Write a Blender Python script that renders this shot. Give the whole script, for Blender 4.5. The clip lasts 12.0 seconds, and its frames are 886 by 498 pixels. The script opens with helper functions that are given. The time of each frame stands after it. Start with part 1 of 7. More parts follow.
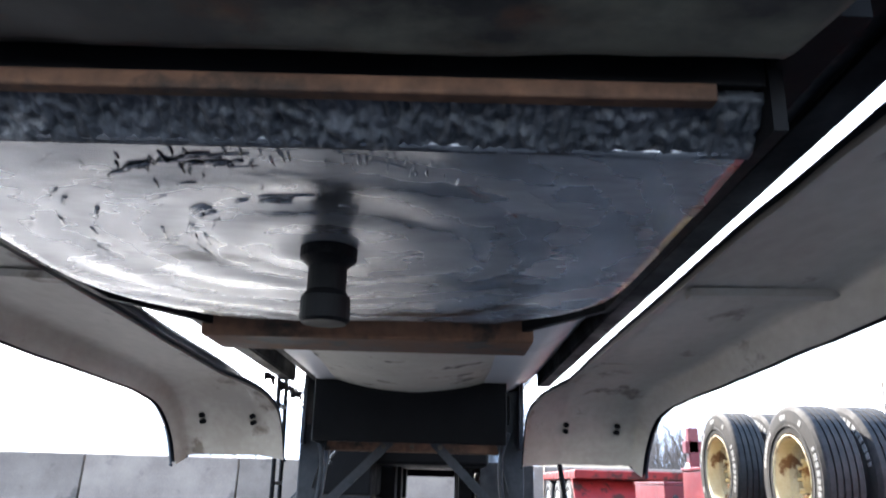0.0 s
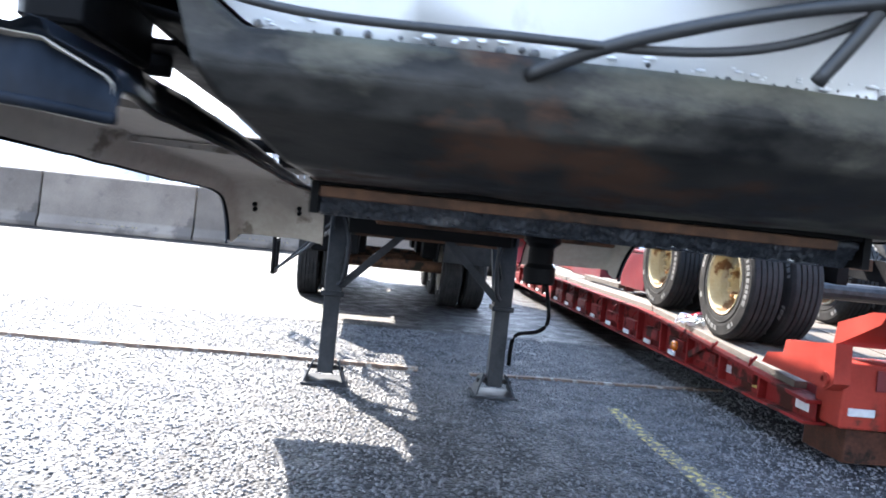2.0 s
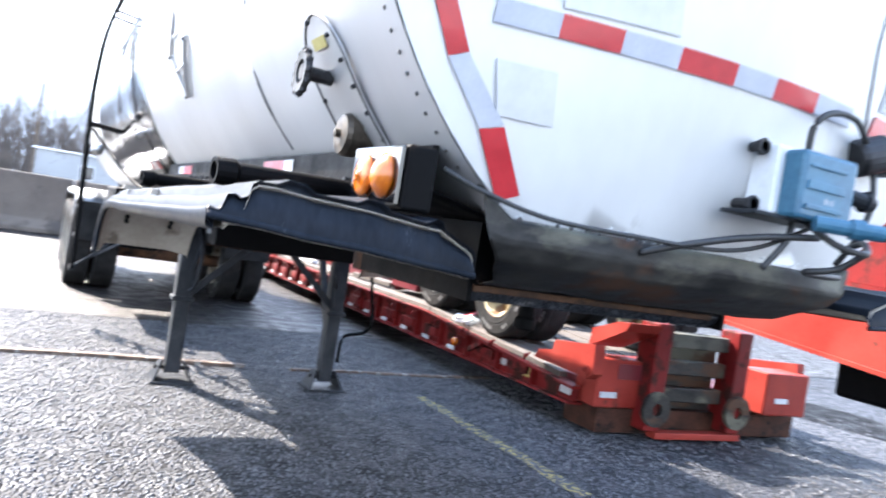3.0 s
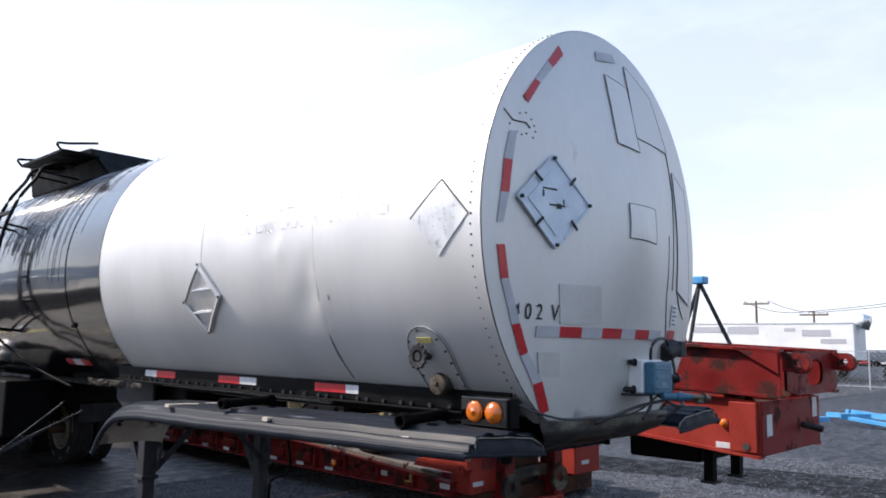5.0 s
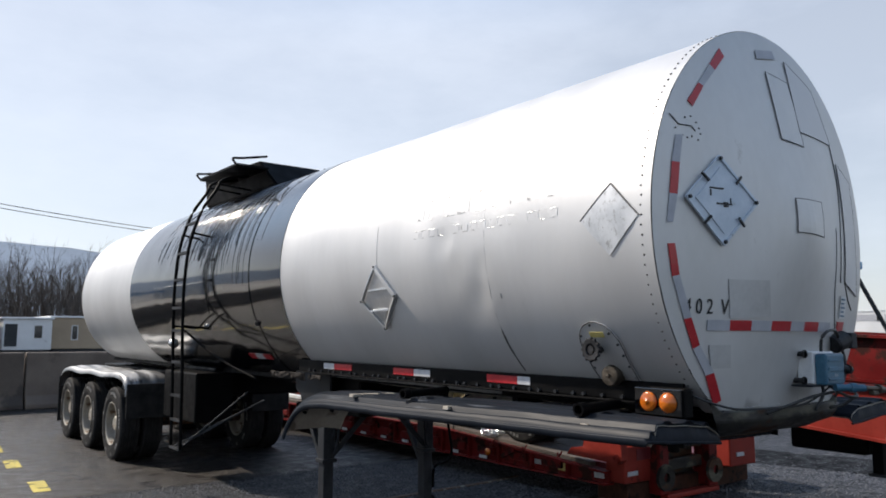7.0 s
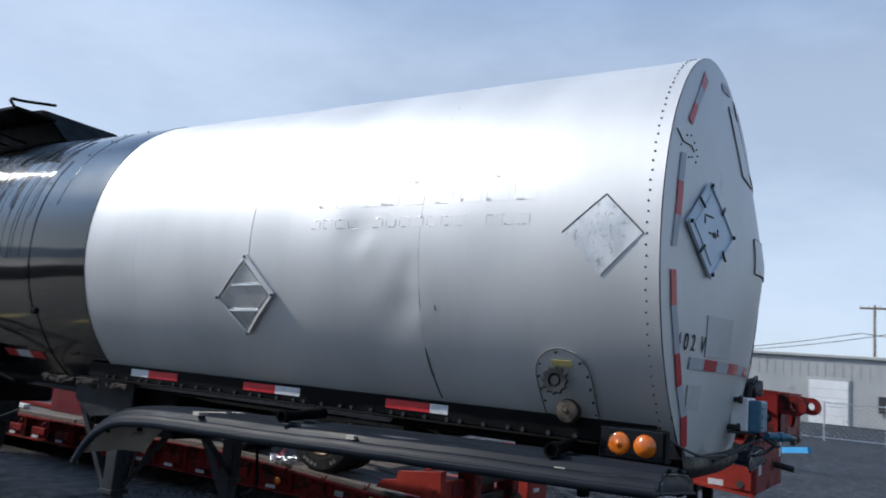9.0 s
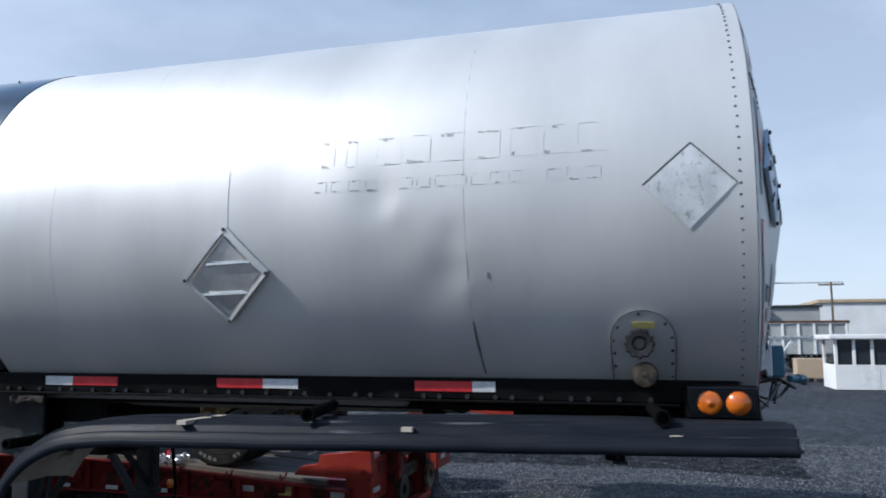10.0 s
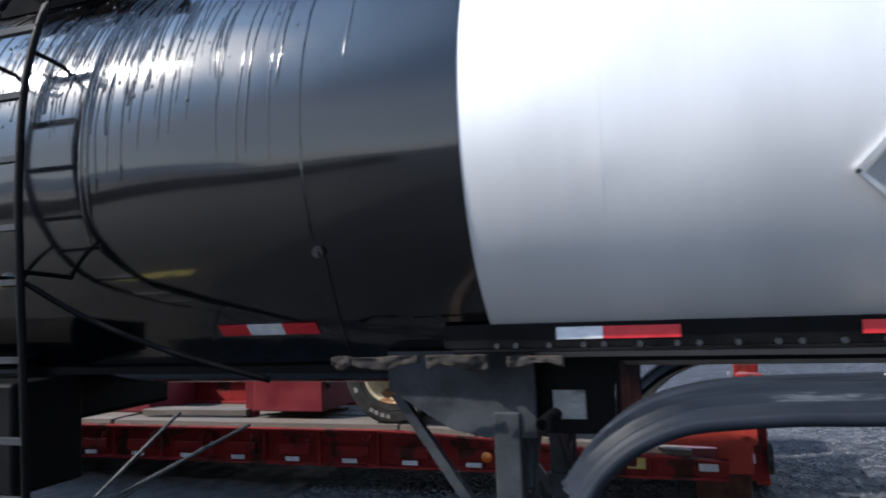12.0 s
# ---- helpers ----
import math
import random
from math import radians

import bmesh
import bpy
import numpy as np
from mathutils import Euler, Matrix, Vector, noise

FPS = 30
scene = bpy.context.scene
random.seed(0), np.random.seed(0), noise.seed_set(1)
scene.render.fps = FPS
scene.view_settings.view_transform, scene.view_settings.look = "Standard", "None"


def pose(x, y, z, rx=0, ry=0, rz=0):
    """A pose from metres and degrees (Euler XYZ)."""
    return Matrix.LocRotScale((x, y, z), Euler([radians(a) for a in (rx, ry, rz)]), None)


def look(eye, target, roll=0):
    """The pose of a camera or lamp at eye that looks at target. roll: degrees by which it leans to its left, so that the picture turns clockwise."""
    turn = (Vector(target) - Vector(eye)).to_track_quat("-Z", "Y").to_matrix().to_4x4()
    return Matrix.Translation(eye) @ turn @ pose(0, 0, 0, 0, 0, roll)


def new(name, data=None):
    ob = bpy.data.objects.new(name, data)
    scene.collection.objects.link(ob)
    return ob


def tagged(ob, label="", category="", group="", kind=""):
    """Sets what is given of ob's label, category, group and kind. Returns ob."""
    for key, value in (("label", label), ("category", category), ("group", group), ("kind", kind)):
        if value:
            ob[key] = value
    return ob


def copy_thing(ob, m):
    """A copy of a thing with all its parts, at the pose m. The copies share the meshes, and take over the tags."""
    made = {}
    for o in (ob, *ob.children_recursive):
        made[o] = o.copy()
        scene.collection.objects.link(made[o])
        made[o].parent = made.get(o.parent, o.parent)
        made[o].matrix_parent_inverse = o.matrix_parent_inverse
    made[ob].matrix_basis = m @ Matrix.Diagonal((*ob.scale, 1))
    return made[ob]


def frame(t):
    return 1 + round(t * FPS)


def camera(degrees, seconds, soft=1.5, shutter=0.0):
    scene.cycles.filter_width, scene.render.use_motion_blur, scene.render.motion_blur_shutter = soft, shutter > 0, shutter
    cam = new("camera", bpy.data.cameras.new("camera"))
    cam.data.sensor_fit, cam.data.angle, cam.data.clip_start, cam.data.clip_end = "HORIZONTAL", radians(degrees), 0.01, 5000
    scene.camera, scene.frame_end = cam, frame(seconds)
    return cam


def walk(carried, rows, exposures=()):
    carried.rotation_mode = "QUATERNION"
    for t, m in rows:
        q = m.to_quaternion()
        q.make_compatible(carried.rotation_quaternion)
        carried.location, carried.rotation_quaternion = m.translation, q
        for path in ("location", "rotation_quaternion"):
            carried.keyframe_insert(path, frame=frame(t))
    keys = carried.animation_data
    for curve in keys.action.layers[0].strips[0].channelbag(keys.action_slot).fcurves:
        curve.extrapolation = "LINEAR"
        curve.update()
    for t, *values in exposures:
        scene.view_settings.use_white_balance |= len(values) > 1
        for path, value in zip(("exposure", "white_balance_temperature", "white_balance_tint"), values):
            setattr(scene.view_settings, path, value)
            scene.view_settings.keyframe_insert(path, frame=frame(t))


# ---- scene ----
cam = camera(60.0, 12.0, 1.8, 0.2)

PATH = [
    (0, (0.175, -0.301, 0.831), (0.162, 1.611, 1.418), 1.6),
    (0.5, (0.155, -0.293, 0.8), (0.206, 1.679, 1.128), 0.7),
    (1, (0.128, -0.296, 0.805), (0.187, 1.702, 0.876), 2.2),
    (1.5, (-0.036, -0.517, 0.957), (0.048, 1.482, 0.935), 7.4),
    (2, (-0.399, -0.922, 1.174), (-0.194, 1.066, 1.093), 6.0),
    (2.5, (-1.002, -1.181, 1.196), (-0.546, 0.765, 1.124), 7.4),
    (3, (-1.538, -1.445, 1.319), (-0.607, 0.325, 1.29), 9.1),
    (3.2, (-1.767, -1.562, 1.392), (-0.618, 0.075, 1.414), 7.0),
    (4.8, (-3.568, -2.167, 1.756), (-2.137, -0.783, 1.949), 1.2),
    (5, (-3.765, -2.193, 1.768), (-2.317, -0.835, 2.011), 0.9),
    (5.5, (-4.105, -2.249, 1.785), (-2.783, -0.766, 2.016), 1.1),
    (6, (-4.172, -2.284, 1.775), (-2.954, -0.706, 1.945), 0.3),
    (6.5, (-4.162, -2.276, 1.761), (-2.985, -0.67, 1.946), 1.5),
    (6.7, (-4.155, -2.277, 1.768), (-2.972, -0.678, 1.974), 1.1),
    (8.3, (-4.303, -1.678, 1.796), (-2.874, -0.298, 2.027), 2.8),
    (8.5, (-4.247, -1.488, 1.718), (-2.769, -0.169, 1.994), 6.0),
    (9, (-4.395, -0.866, 1.708), (-2.719, 0.182, 2.014), 5.0),
    (9.5, (-4.419, -0.19, 1.678), (-2.582, 0.546, 1.966), -0.6),
    (10, (-4.5, 0.5, 1.719), (-2.587, 1.037, 1.953), -0.1),
    (10.5, (-4.429, 1.217, 1.715), (-2.493, 1.676, 1.916), -2.8),
    (11, (-4.347, 1.954, 1.676), (-2.413, 2.434, 1.85), -0.9),
    (11.5, (-4.154, 2.664, 1.65), (-2.224, 3.168, 1.786), -1.7),
    (12, (-3.926, 3.335, 1.658), (-2.041, 3.992, 1.781), -2.3),
]
EXPOSURES = [(0.0, 3.35, 6600, 12), (0.5, 3.4, 6600, 12), (1.0, 3.0, 6600, 12), (1.6, 2.7, 6600, 12), (2.0, 2.82, 6600, 12), (2.5, 3.2, 6650, 13), (3.0, 2.68, 6700, 14), (3.2, 2.5, 6650, 14), (4.6, 0.95, 6800, 16), (5.0, 0.66, 6850, 16),
             (5.5, 0.32, 7000, 15), (6.5, 0.12, 7150, 13), (8.5, -0.05, 6350, 11), (9.5, -0.14, 6200, 9), (10.5, 0.08, 6200, 10), (11.2, 0.35, 6250, 11), (12.0, 0.87, 6350, 12)]
walk(cam, [(t, look(eye, target, roll)) for t, eye, target, roll in PATH], EXPOSURES)

# ---- world and sun ----
SUN_DIR = Vector((-0.53, 1.04, 1.0)).normalized()
world = bpy.data.worlds.new("sky")
scene.world = world
world.use_nodes = True
wn, wl = world.node_tree.nodes, world.node_tree.links
sky = wn.new("ShaderNodeTexSky")
sky.sky_type = "NISHITA"
sky.sun_disc = False
sky.sun_elevation = math.asin(SUN_DIR.z)
sky.sun_rotation = math.atan2(SUN_DIR.x, SUN_DIR.y)
sky.air_density, sky.dust_density, sky.ozone_density = 1.0, 0.8, 1.4
wco = wn.new("ShaderNodeTexCoord")
wmap = wn.new("ShaderNodeMapping")
wmap.inputs["Scale"].default_value = (1.0, 1.0, 2.6)
wnoise = wn.new("ShaderNodeTexNoise")
wnoise.inputs["Scale"].default_value = 1.7
wnoise.inputs["Detail"].default_value = 7.0
wnoise.inputs["Roughness"].default_value = 0.6
wramp = wn.new("ShaderNodeValToRGB")
wramp.color_ramp.elements[0].position, wramp.color_ramp.elements[1].position = 0.40, 0.72
wramp.color_ramp.elements[0].color = (0.50, 0.50, 0.50, 1)
wramp.color_ramp.elements[1].color = (0.80, 0.80, 0.80, 1)
wmix = wn.new("ShaderNodeMix")
wmix.data_type = "RGBA"
wl.new(wco.outputs["Generated"], wmap.inputs["Vector"])
wl.new(wmap.outputs["Vector"], wnoise.inputs["Vector"])
wl.new(wnoise.outputs["Fac"], wramp.inputs["Fac"])
wsep = wn.new("ShaderNodeSeparateXYZ")
wl.new(wco.outputs["Generated"], wsep.inputs[0])
wclear = wn.new("ShaderNodeMapRange")                      # the haze thins towards the zenith
wclear.interpolation_type = "SMOOTHSTEP"
wclear.inputs["From Min"].default_value, wclear.inputs["From Max"].default_value = 0.34, 0.62
wclear.inputs["To Min"].default_value, wclear.inputs["To Max"].default_value = 0.92, 0.70
wl.new(wsep.outputs["Z"], wclear.inputs["Value"])
wthin = wn.new("ShaderNodeMath")
wthin.operation = "MULTIPLY"
wl.new(wramp.outputs["Color"], wthin.inputs[0])
wl.new(wclear.outputs["Result"], wthin.inputs[1])
wl.new(wthin.outputs[0], wmix.inputs["Factor"])
wl.new(sky.outputs["Color"], wmix.inputs["A"])
whigh = wn.new("ShaderNodeMapRange")                       # a deeper blue high up
whigh.interpolation_type = "SMOOTHSTEP"
whigh.inputs["From Min"].default_value, whigh.inputs["From Max"].default_value = 0.34, 0.62
wl.new(wsep.outputs["Z"], whigh.inputs["Value"])
wtone = wn.new("ShaderNodeMix")
wtone.data_type = "RGBA"
wtone.inputs["A"].default_value = (8.5, 9.8, 11.8, 1)
wtone.inputs["B"].default_value = (4.4, 7.4, 12.6, 1)
wl.new(whigh.outputs["Result"], wtone.inputs["Factor"])
wl.new(wtone.outputs["Result"], wmix.inputs["B"])
# bright haze round the sun
wdot = wn.new("ShaderNodeVectorMath")
wdot.operation = "DOT_PRODUCT"
wdot.inputs[1].default_value = SUN_DIR
wl.new(wco.outputs["Generated"], wdot.inputs[0])
wglow = wn.new("ShaderNodeMapRange")
wglow.interpolation_type = "SMOOTHSTEP"
wglow.inputs["From Min"].default_value, wglow.inputs["From Max"].default_value = 0.86, 1.0
wl.new(wdot.outputs["Value"], wglow.inputs["Value"])
whaze = wn.new("ShaderNodeMix")
whaze.data_type = "RGBA"
whaze.inputs["B"].default_value = (8.5, 13.0, 19.5, 1)
wl.new(wglow.outputs["Result"], whaze.inputs["Factor"])
wl.new(wmix.outputs["Result"], whaze.inputs["A"])
# aureole close to the sun
wnear = wn.new("ShaderNodeMapRange")
wnear.interpolation_type = "SMOOTHSTEP"
wnear.inputs["From Min"].default_value, wnear.inputs["From Max"].default_value = 0.955, 1.0
wl.new(wdot.outputs["Value"], wnear.inputs["Value"])
waure = wn.new("ShaderNodeMix")
waure.data_type = "RGBA"
waure.inputs["B"].default_value = (34.0, 34.5, 36.0, 1)
wl.new(wnear.outputs["Result"], waure.inputs["Factor"])
wl.new(whaze.outputs["Result"], waure.inputs["A"])
wl.new(waure.outputs["Result"], wn["Background"].inputs["Color"])
wn["Background"].inputs["Strength"].default_value = 0.10
sun = new("sun", bpy.data.lights.new("sun", "SUN"))
sun.data.energy, sun.data.angle, sun.data.color = 5.0, radians(0.6), (1.0, 0.95, 0.88)
sun.matrix_world = look(SUN_DIR * 60, (0, 0, 0))


# ---- materials ----
def material(name, c1, c2, scale=3.0, rough=(0.5, 0.7), metal=0.0, bump=0.0, bump_scale=60.0, fine=0.25, spots=None, spot_scale=6.0,
             spot_at=0.62, stretch=(1, 1, 1), coat=0.0, vary=0.0, spot_rough=None, spot_metal=None, detail=6.0, spec=0.4, spots2=None, spot2_scale=4.0, spot2_at=0.55, rings=None):
    """Two scales of noise between c1 and c2, grain, optional stains of a third colour, relief and a gloss that varies with the noise."""
    m = bpy.data.materials.new(name)
    m.use_nodes = True
    n, l = m.node_tree.nodes, m.node_tree.links
    b = n["Principled BSDF"]
    tc = n.new("ShaderNodeTexCoord")
    mp = n.new("ShaderNodeMapping")
    mp.inputs["Scale"].default_value = stretch
    l.new(tc.outputs["Object"], mp.inputs["Vector"])
    big = n.new("ShaderNodeTexNoise")
    big.inputs["Scale"].default_value, big.inputs["Detail"].default_value = scale, detail
    small = n.new("ShaderNodeTexNoise")
    small.inputs["Scale"].default_value, small.inputs["Detail"].default_value = bump_scale, 3.0
    for node in (big, small):
        l.new(mp.outputs["Vector"], node.inputs["Vector"])
    add = n.new("ShaderNodeMath")
    add.operation = "MULTIPLY_ADD"
    add.inputs[1].default_value = fine
    l.new(small.outputs["Fac"], add.inputs[0])
    l.new(big.outputs["Fac"], add.inputs[2])
    rng = n.new("ShaderNodeMapRange")
    rng.inputs["From Min"].default_value, rng.inputs["From Max"].default_value = 0.32 + fine * 0.5, 0.68 + fine * 0.5
    l.new(add.outputs[0], rng.inputs["Value"])
    mix = n.new("ShaderNodeMix")
    mix.data_type = "RGBA"
    mix.inputs["A"].default_value, mix.inputs["B"].default_value = (*c1, 1), (*c2, 1)
    l.new(rng.outputs["Result"], mix.inputs["Factor"])
    colour = mix.outputs["Result"]
    rr = n.new("ShaderNodeMapRange")
    rr.inputs["To Min"].default_value, rr.inputs["To Max"].default_value = rough
    l.new(rng.outputs["Result"], rr.inputs["Value"])
    rough_out = rr.outputs["Result"]
    if spots:
        st = n.new("ShaderNodeTexNoise")
        st.inputs["Scale"].default_value, st.inputs["Detail"].default_value, st.inputs["Roughness"].default_value = spot_scale, 8.0, 0.62
        l.new(mp.outputs["Vector"], st.inputs["Vector"])
        sr = n.new("ShaderNodeMapRange")
        sr.inputs["From Min"].default_value, sr.inputs["From Max"].default_value = spot_at, spot_at + 0.07
        l.new(st.outputs["Fac"], sr.inputs["Value"])
        m2 = n.new("ShaderNodeMix")
        m2.data_type = "RGBA"
        l.new(sr.outputs["Result"], m2.inputs["Factor"])
        l.new(colour, m2.inputs["A"])
        m2.inputs["B"].default_value = (*spots, 1)
        colour = m2.outputs["Result"]
        if spot_rough is not None:
            mr = n.new("ShaderNodeMix")
            l.new(sr.outputs["Result"], mr.inputs["Factor"])
            l.new(rough_out, mr.inputs["A"])
            mr.inputs["B"].default_value = spot_rough
            rough_out = mr.outputs["Result"]
        if spot_metal is not None:
            mm = n.new("ShaderNodeMix")
            l.new(sr.outputs["Result"], mm.inputs["Factor"])
            mm.inputs["A"].default_value, mm.inputs["B"].default_value = metal, spot_metal
            l.new(mm.outputs["Result"], b.inputs["Metallic"])
    if spots2:
        s2 = n.new("ShaderNodeTexNoise")
        s2.inputs["Scale"].default_value, s2.inputs["Detail"].default_value, s2.inputs["Roughness"].default_value = spot2_scale, 7.0, 0.6
        off = n.new("ShaderNodeVectorMath")
        off.inputs[1].default_value = (7.3, 2.1, 4.7)
        l.new(mp.outputs["Vector"], off.inputs[0])
        l.new(off.outputs[0], s2.inputs["Vector"])
        s2r = n.new("ShaderNodeMapRange")
        s2r.inputs["From Min"].default_value, s2r.inputs["From Max"].default_value = spot2_at, spot2_at + 0.09
        l.new(s2.outputs["Fac"], s2r.inputs["Value"])
        m3 = n.new("ShaderNodeMix")
        m3.data_type = "RGBA"
        l.new(s2r.outputs["Result"], m3.inputs["Factor"])
        l.new(colour, m3.inputs["A"])
        m3.inputs["B"].default_value = (*spots2, 1)
        colour = m3.outputs["Result"]
    height = add.outputs[0]
    if rings:
        # turning marks round an axis at (x, y)
        rm = n.new("ShaderNodeMapping")
        rm.inputs["Location"].default_value = (-rings[0], -rings[1], 0)
        l.new(tc.outputs["Object"], rm.inputs["Vector"])
        wv = n.new("ShaderNodeTexWave")
        wv.wave_type, wv.rings_direction = "RINGS", "Z"
        wv.inputs["Scale"].default_value, wv.inputs["Distortion"].default_value = rings[2], 7.0
        wv.inputs["Detail"].default_value, wv.inputs["Detail Scale"].default_value = 4.0, 1.2
        l.new(rm.outputs["Vector"], wv.inputs["Vector"])
        hm = n.new("ShaderNodeMath")
        hm.operation = "MULTIPLY_ADD"
        hm.inputs[1].default_value = rings[3]
        l.new(wv.outputs["Fac"], hm.inputs[0])
        l.new(height, hm.inputs[2])
        height = hm.outputs[0]
        mr2 = n.new("ShaderNodeMath")
        mr2.operation = "MULTIPLY_ADD"
        mr2.inputs[1].default_value = 0.12
        l.new(wv.outputs["Fac"], mr2.inputs[0])
        l.new(rough_out, mr2.inputs[2])
        rough_out = mr2.outputs[0]
    if vary:
        oi = n.new("ShaderNodeObjectInfo")
        hs = n.new("ShaderNodeHueSaturation")
        vr = n.new("ShaderNodeMapRange")
        vr.inputs["To Min"].default_value, vr.inputs["To Max"].default_value = 1 - vary, 1 + vary
        l.new(oi.outputs["Random"], vr.inputs["Value"])
        l.new(vr.outputs["Result"], hs.inputs["Value"])
        l.new(colour, hs.inputs["Color"])
        colour = hs.outputs["Color"]
    l.new(colour, b.inputs["Base Color"])
    l.new(rough_out, b.inputs["Roughness"])
    if spot_metal is None or not spots:
        b.inputs["Metallic"].default_value = metal
    b.inputs["Specular IOR Level"].default_value = spec
    b.inputs["Coat Weight"].default_value = coat
    b.inputs["Coat Roughness"].default_value = 0.05
    if bump:
        bp = n.new("ShaderNodeBump")
        bp.inputs["Strength"].default_value, bp.inputs["Distance"].default_value = 1.0, bump
        l.new(height, bp.inputs["Height"])
        l.new(bp.outputs["Normal"], b.inputs["Normal"])
    return m


M = {}
M["silver"] = material("weathered_aluminium", (0.51, 0.512, 0.512), (0.59, 0.592, 0.592), 1.2, (0.47, 0.53), 0.42, 0.0004, 14, 0.15, stretch=(0.5, 1.5, 0.5), spots=(0.48, 0.482, 0.482), spot_scale=2.2, spot_at=0.64, spot_rough=0.49)
M["face"] = material("dull_aluminium", (0.50, 0.50, 0.49), (0.62, 0.62, 0.61), 1.5, (0.45, 0.6), 0.55, 0.0008, 20, 0.2, stretch=(1, 1, 0.5), spots=(0.42, 0.41, 0.39), spot_scale=3.0, spot_at=0.64, spot_rough=0.65)
M["black_tank"] = material("glossy_black_enamel", (0.0008, 0.0011, 0.002), (0.0014, 0.002, 0.0035), 2.0, (0.11, 0.17), 0.0, 0.0004, 10, 0.2, spots=(0.002, 0.0016, 0.0015), spot_scale=3.5, spot_at=0.66, spot_rough=0.22, spec=0.5, coat=0.6)
M["tar"] = material("tar", (0.002, 0.002, 0.002), (0.006, 0.005, 0.005), 9.0, (0.06, 0.2), 0.0, 0.002, 40, 0.3, coat=0.5)
M["black"] = material("black_paint", (0.0018, 0.0018, 0.0021), (0.0048, 0.0048, 0.0053), 6.0, (0.4, 0.65), 0.0, 0.001, 60, 0.3, spots=(0.016, 0.012, 0.010), spot_scale=9, spot_at=0.66, spot_rough=0.8, spec=0.06)
M["grey_leg"] = material("worn_grey_steel", (0.016, 0.018, 0.021), (0.04, 0.043, 0.048), 5.0, (0.4, 0.65), 0.1, 0.0008, 50, 0.3, spots=(0.05, 0.032, 0.022), spot_scale=8, spot_at=0.66, spot_rough=0.85, spec=0.12)
M["rust"] = material("rusty_steel", (0.05, 0.028, 0.019), (0.13, 0.068, 0.042), 7.0, (0.6, 0.9), 0.0, 0.003, 45, 0.5, spots=(0.02, 0.017, 0.015), spot_scale=4.5, spot_at=0.56, spot_rough=0.6, spec=0.12)
M["dark_rust"] = material("dark_rusty_steel", (0.028, 0.013, 0.009), (0.075, 0.032, 0.022), 7.0, (0.6, 0.9), 0.0, 0.003, 45, 0.5, spots=(0.014, 0.011, 0.010), spot_scale=4.5, spot_at=0.54, spec=0.1)
M["grease"] = material("greasy_coupler_plate", (0.11, 0.115, 0.125), (0.34, 0.35, 0.365), 4.0, (0.10, 0.30), 0.8, 0.0016, 22, 0.5, spots=(0.05, 0.052, 0.058), spot_scale=3.4, spot_at=0.60, spot_rough=0.25, detail=9.0, stretch=(0.8, 1.5, 1), rings=(0.0, 0.782, 3.2, 0.55))
M["crust"] = material("dirty_grease_crust", (0.008, 0.010, 0.013), (0.045, 0.05, 0.06), 14.0, (0.35, 0.75), 0.0, 0.004, 120, 0.7, spots=(0.11, 0.11, 0.115), spot_scale=16, spot_at=0.60, spot_rough=0.5, spec=0.35)
M["nose"] = material("blackened_rusty_steel", (0.010, 0.010, 0.010), (0.05, 0.047, 0.042), 4.0, (0.35, 0.7), 0.0, 0.003, 30, 0.5, spots=(0.085, 0.046, 0.03), spot_scale=3.0, spot_at=0.53, spot_rough=0.85, stretch=(0.7, 1, 1.5), spec=0.15, spots2=(0.11, 0.105, 0.08), spot2_scale=2.4, spot2_at=0.50)
M["belly"] = material("cream_jacket", (0.30, 0.27, 0.22), (0.42, 0.39, 0.33), 3.0, (0.6, 0.8), 0.0, 0.001, 30, 0.4, spots=(0.06, 0.05, 0.04), spot_scale=6, spot_at=0.58)
M["fender"] = material("dusty_fibreglass", (0.33, 0.29, 0.24), (0.46, 0.42, 0.36), 2.5, (0.6, 0.8), 0.0, 0.0008, 30, 0.4, spots=(0.17, 0.14, 0.11), spot_scale=4.5, spot_at=0.6, stretch=(1, 0.5, 1))
M["fender_top"] = material("scuffed_black_plastic", (0.006, 0.008, 0.0115), (0.021, 0.0255, 0.034), 2.5, (0.34, 0.55), 0.0, 0.001, 30, 0.3, stretch=(2.4, 0.15, 1), spots=(0.075, 0.082, 0.093), spot_scale=8.0, spot_at=0.62, spot_rough=0.5, spec=0.05, spots2=(0.014, 0.016, 0.02), spot2_scale=8.0, spot2_at=0.54)
M["alu"] = material("bare_aluminium", (0.55, 0.56, 0.57), (0.7, 0.71, 0.72), 8, (0.25, 0.42), 0.9, 0.0004, 80, 0.3)
M["fender_alu"] = material("dull_fender_metal", (0.16, 0.165, 0.17), (0.30, 0.305, 0.31), 4, (0.4, 0.55), 0.6, 0.0006, 60, 0.4, stretch=(3, 0.4, 1), spots=(0.08, 0.08, 0.08), spot_scale=6, spot_at=0.56)
M["red_tape"] = material("red_reflective_tape", (0.36, 0.010, 0.016), (0.46, 0.016, 0.022), 20, (0.3, 0.45), 0.0, 0.0002, 300, 0.3, coat=0.3)
M["white_tape"] = material("white_reflective_tape", (0.40, 0.41, 0.43), (0.52, 0.53, 0.55), 20, (0.3, 0.5), 0.0, 0.0002, 300, 0.3, spots=(0.28, 0.28, 0.28), spot_scale=30, spot_at=0.66)
M["faded_tape"] = material("faded_tape", (0.34, 0.35, 0.38), (0.42, 0.43, 0.46), 12, (0.5, 0.7), 0.1, 0.0002, 100, 0.3)
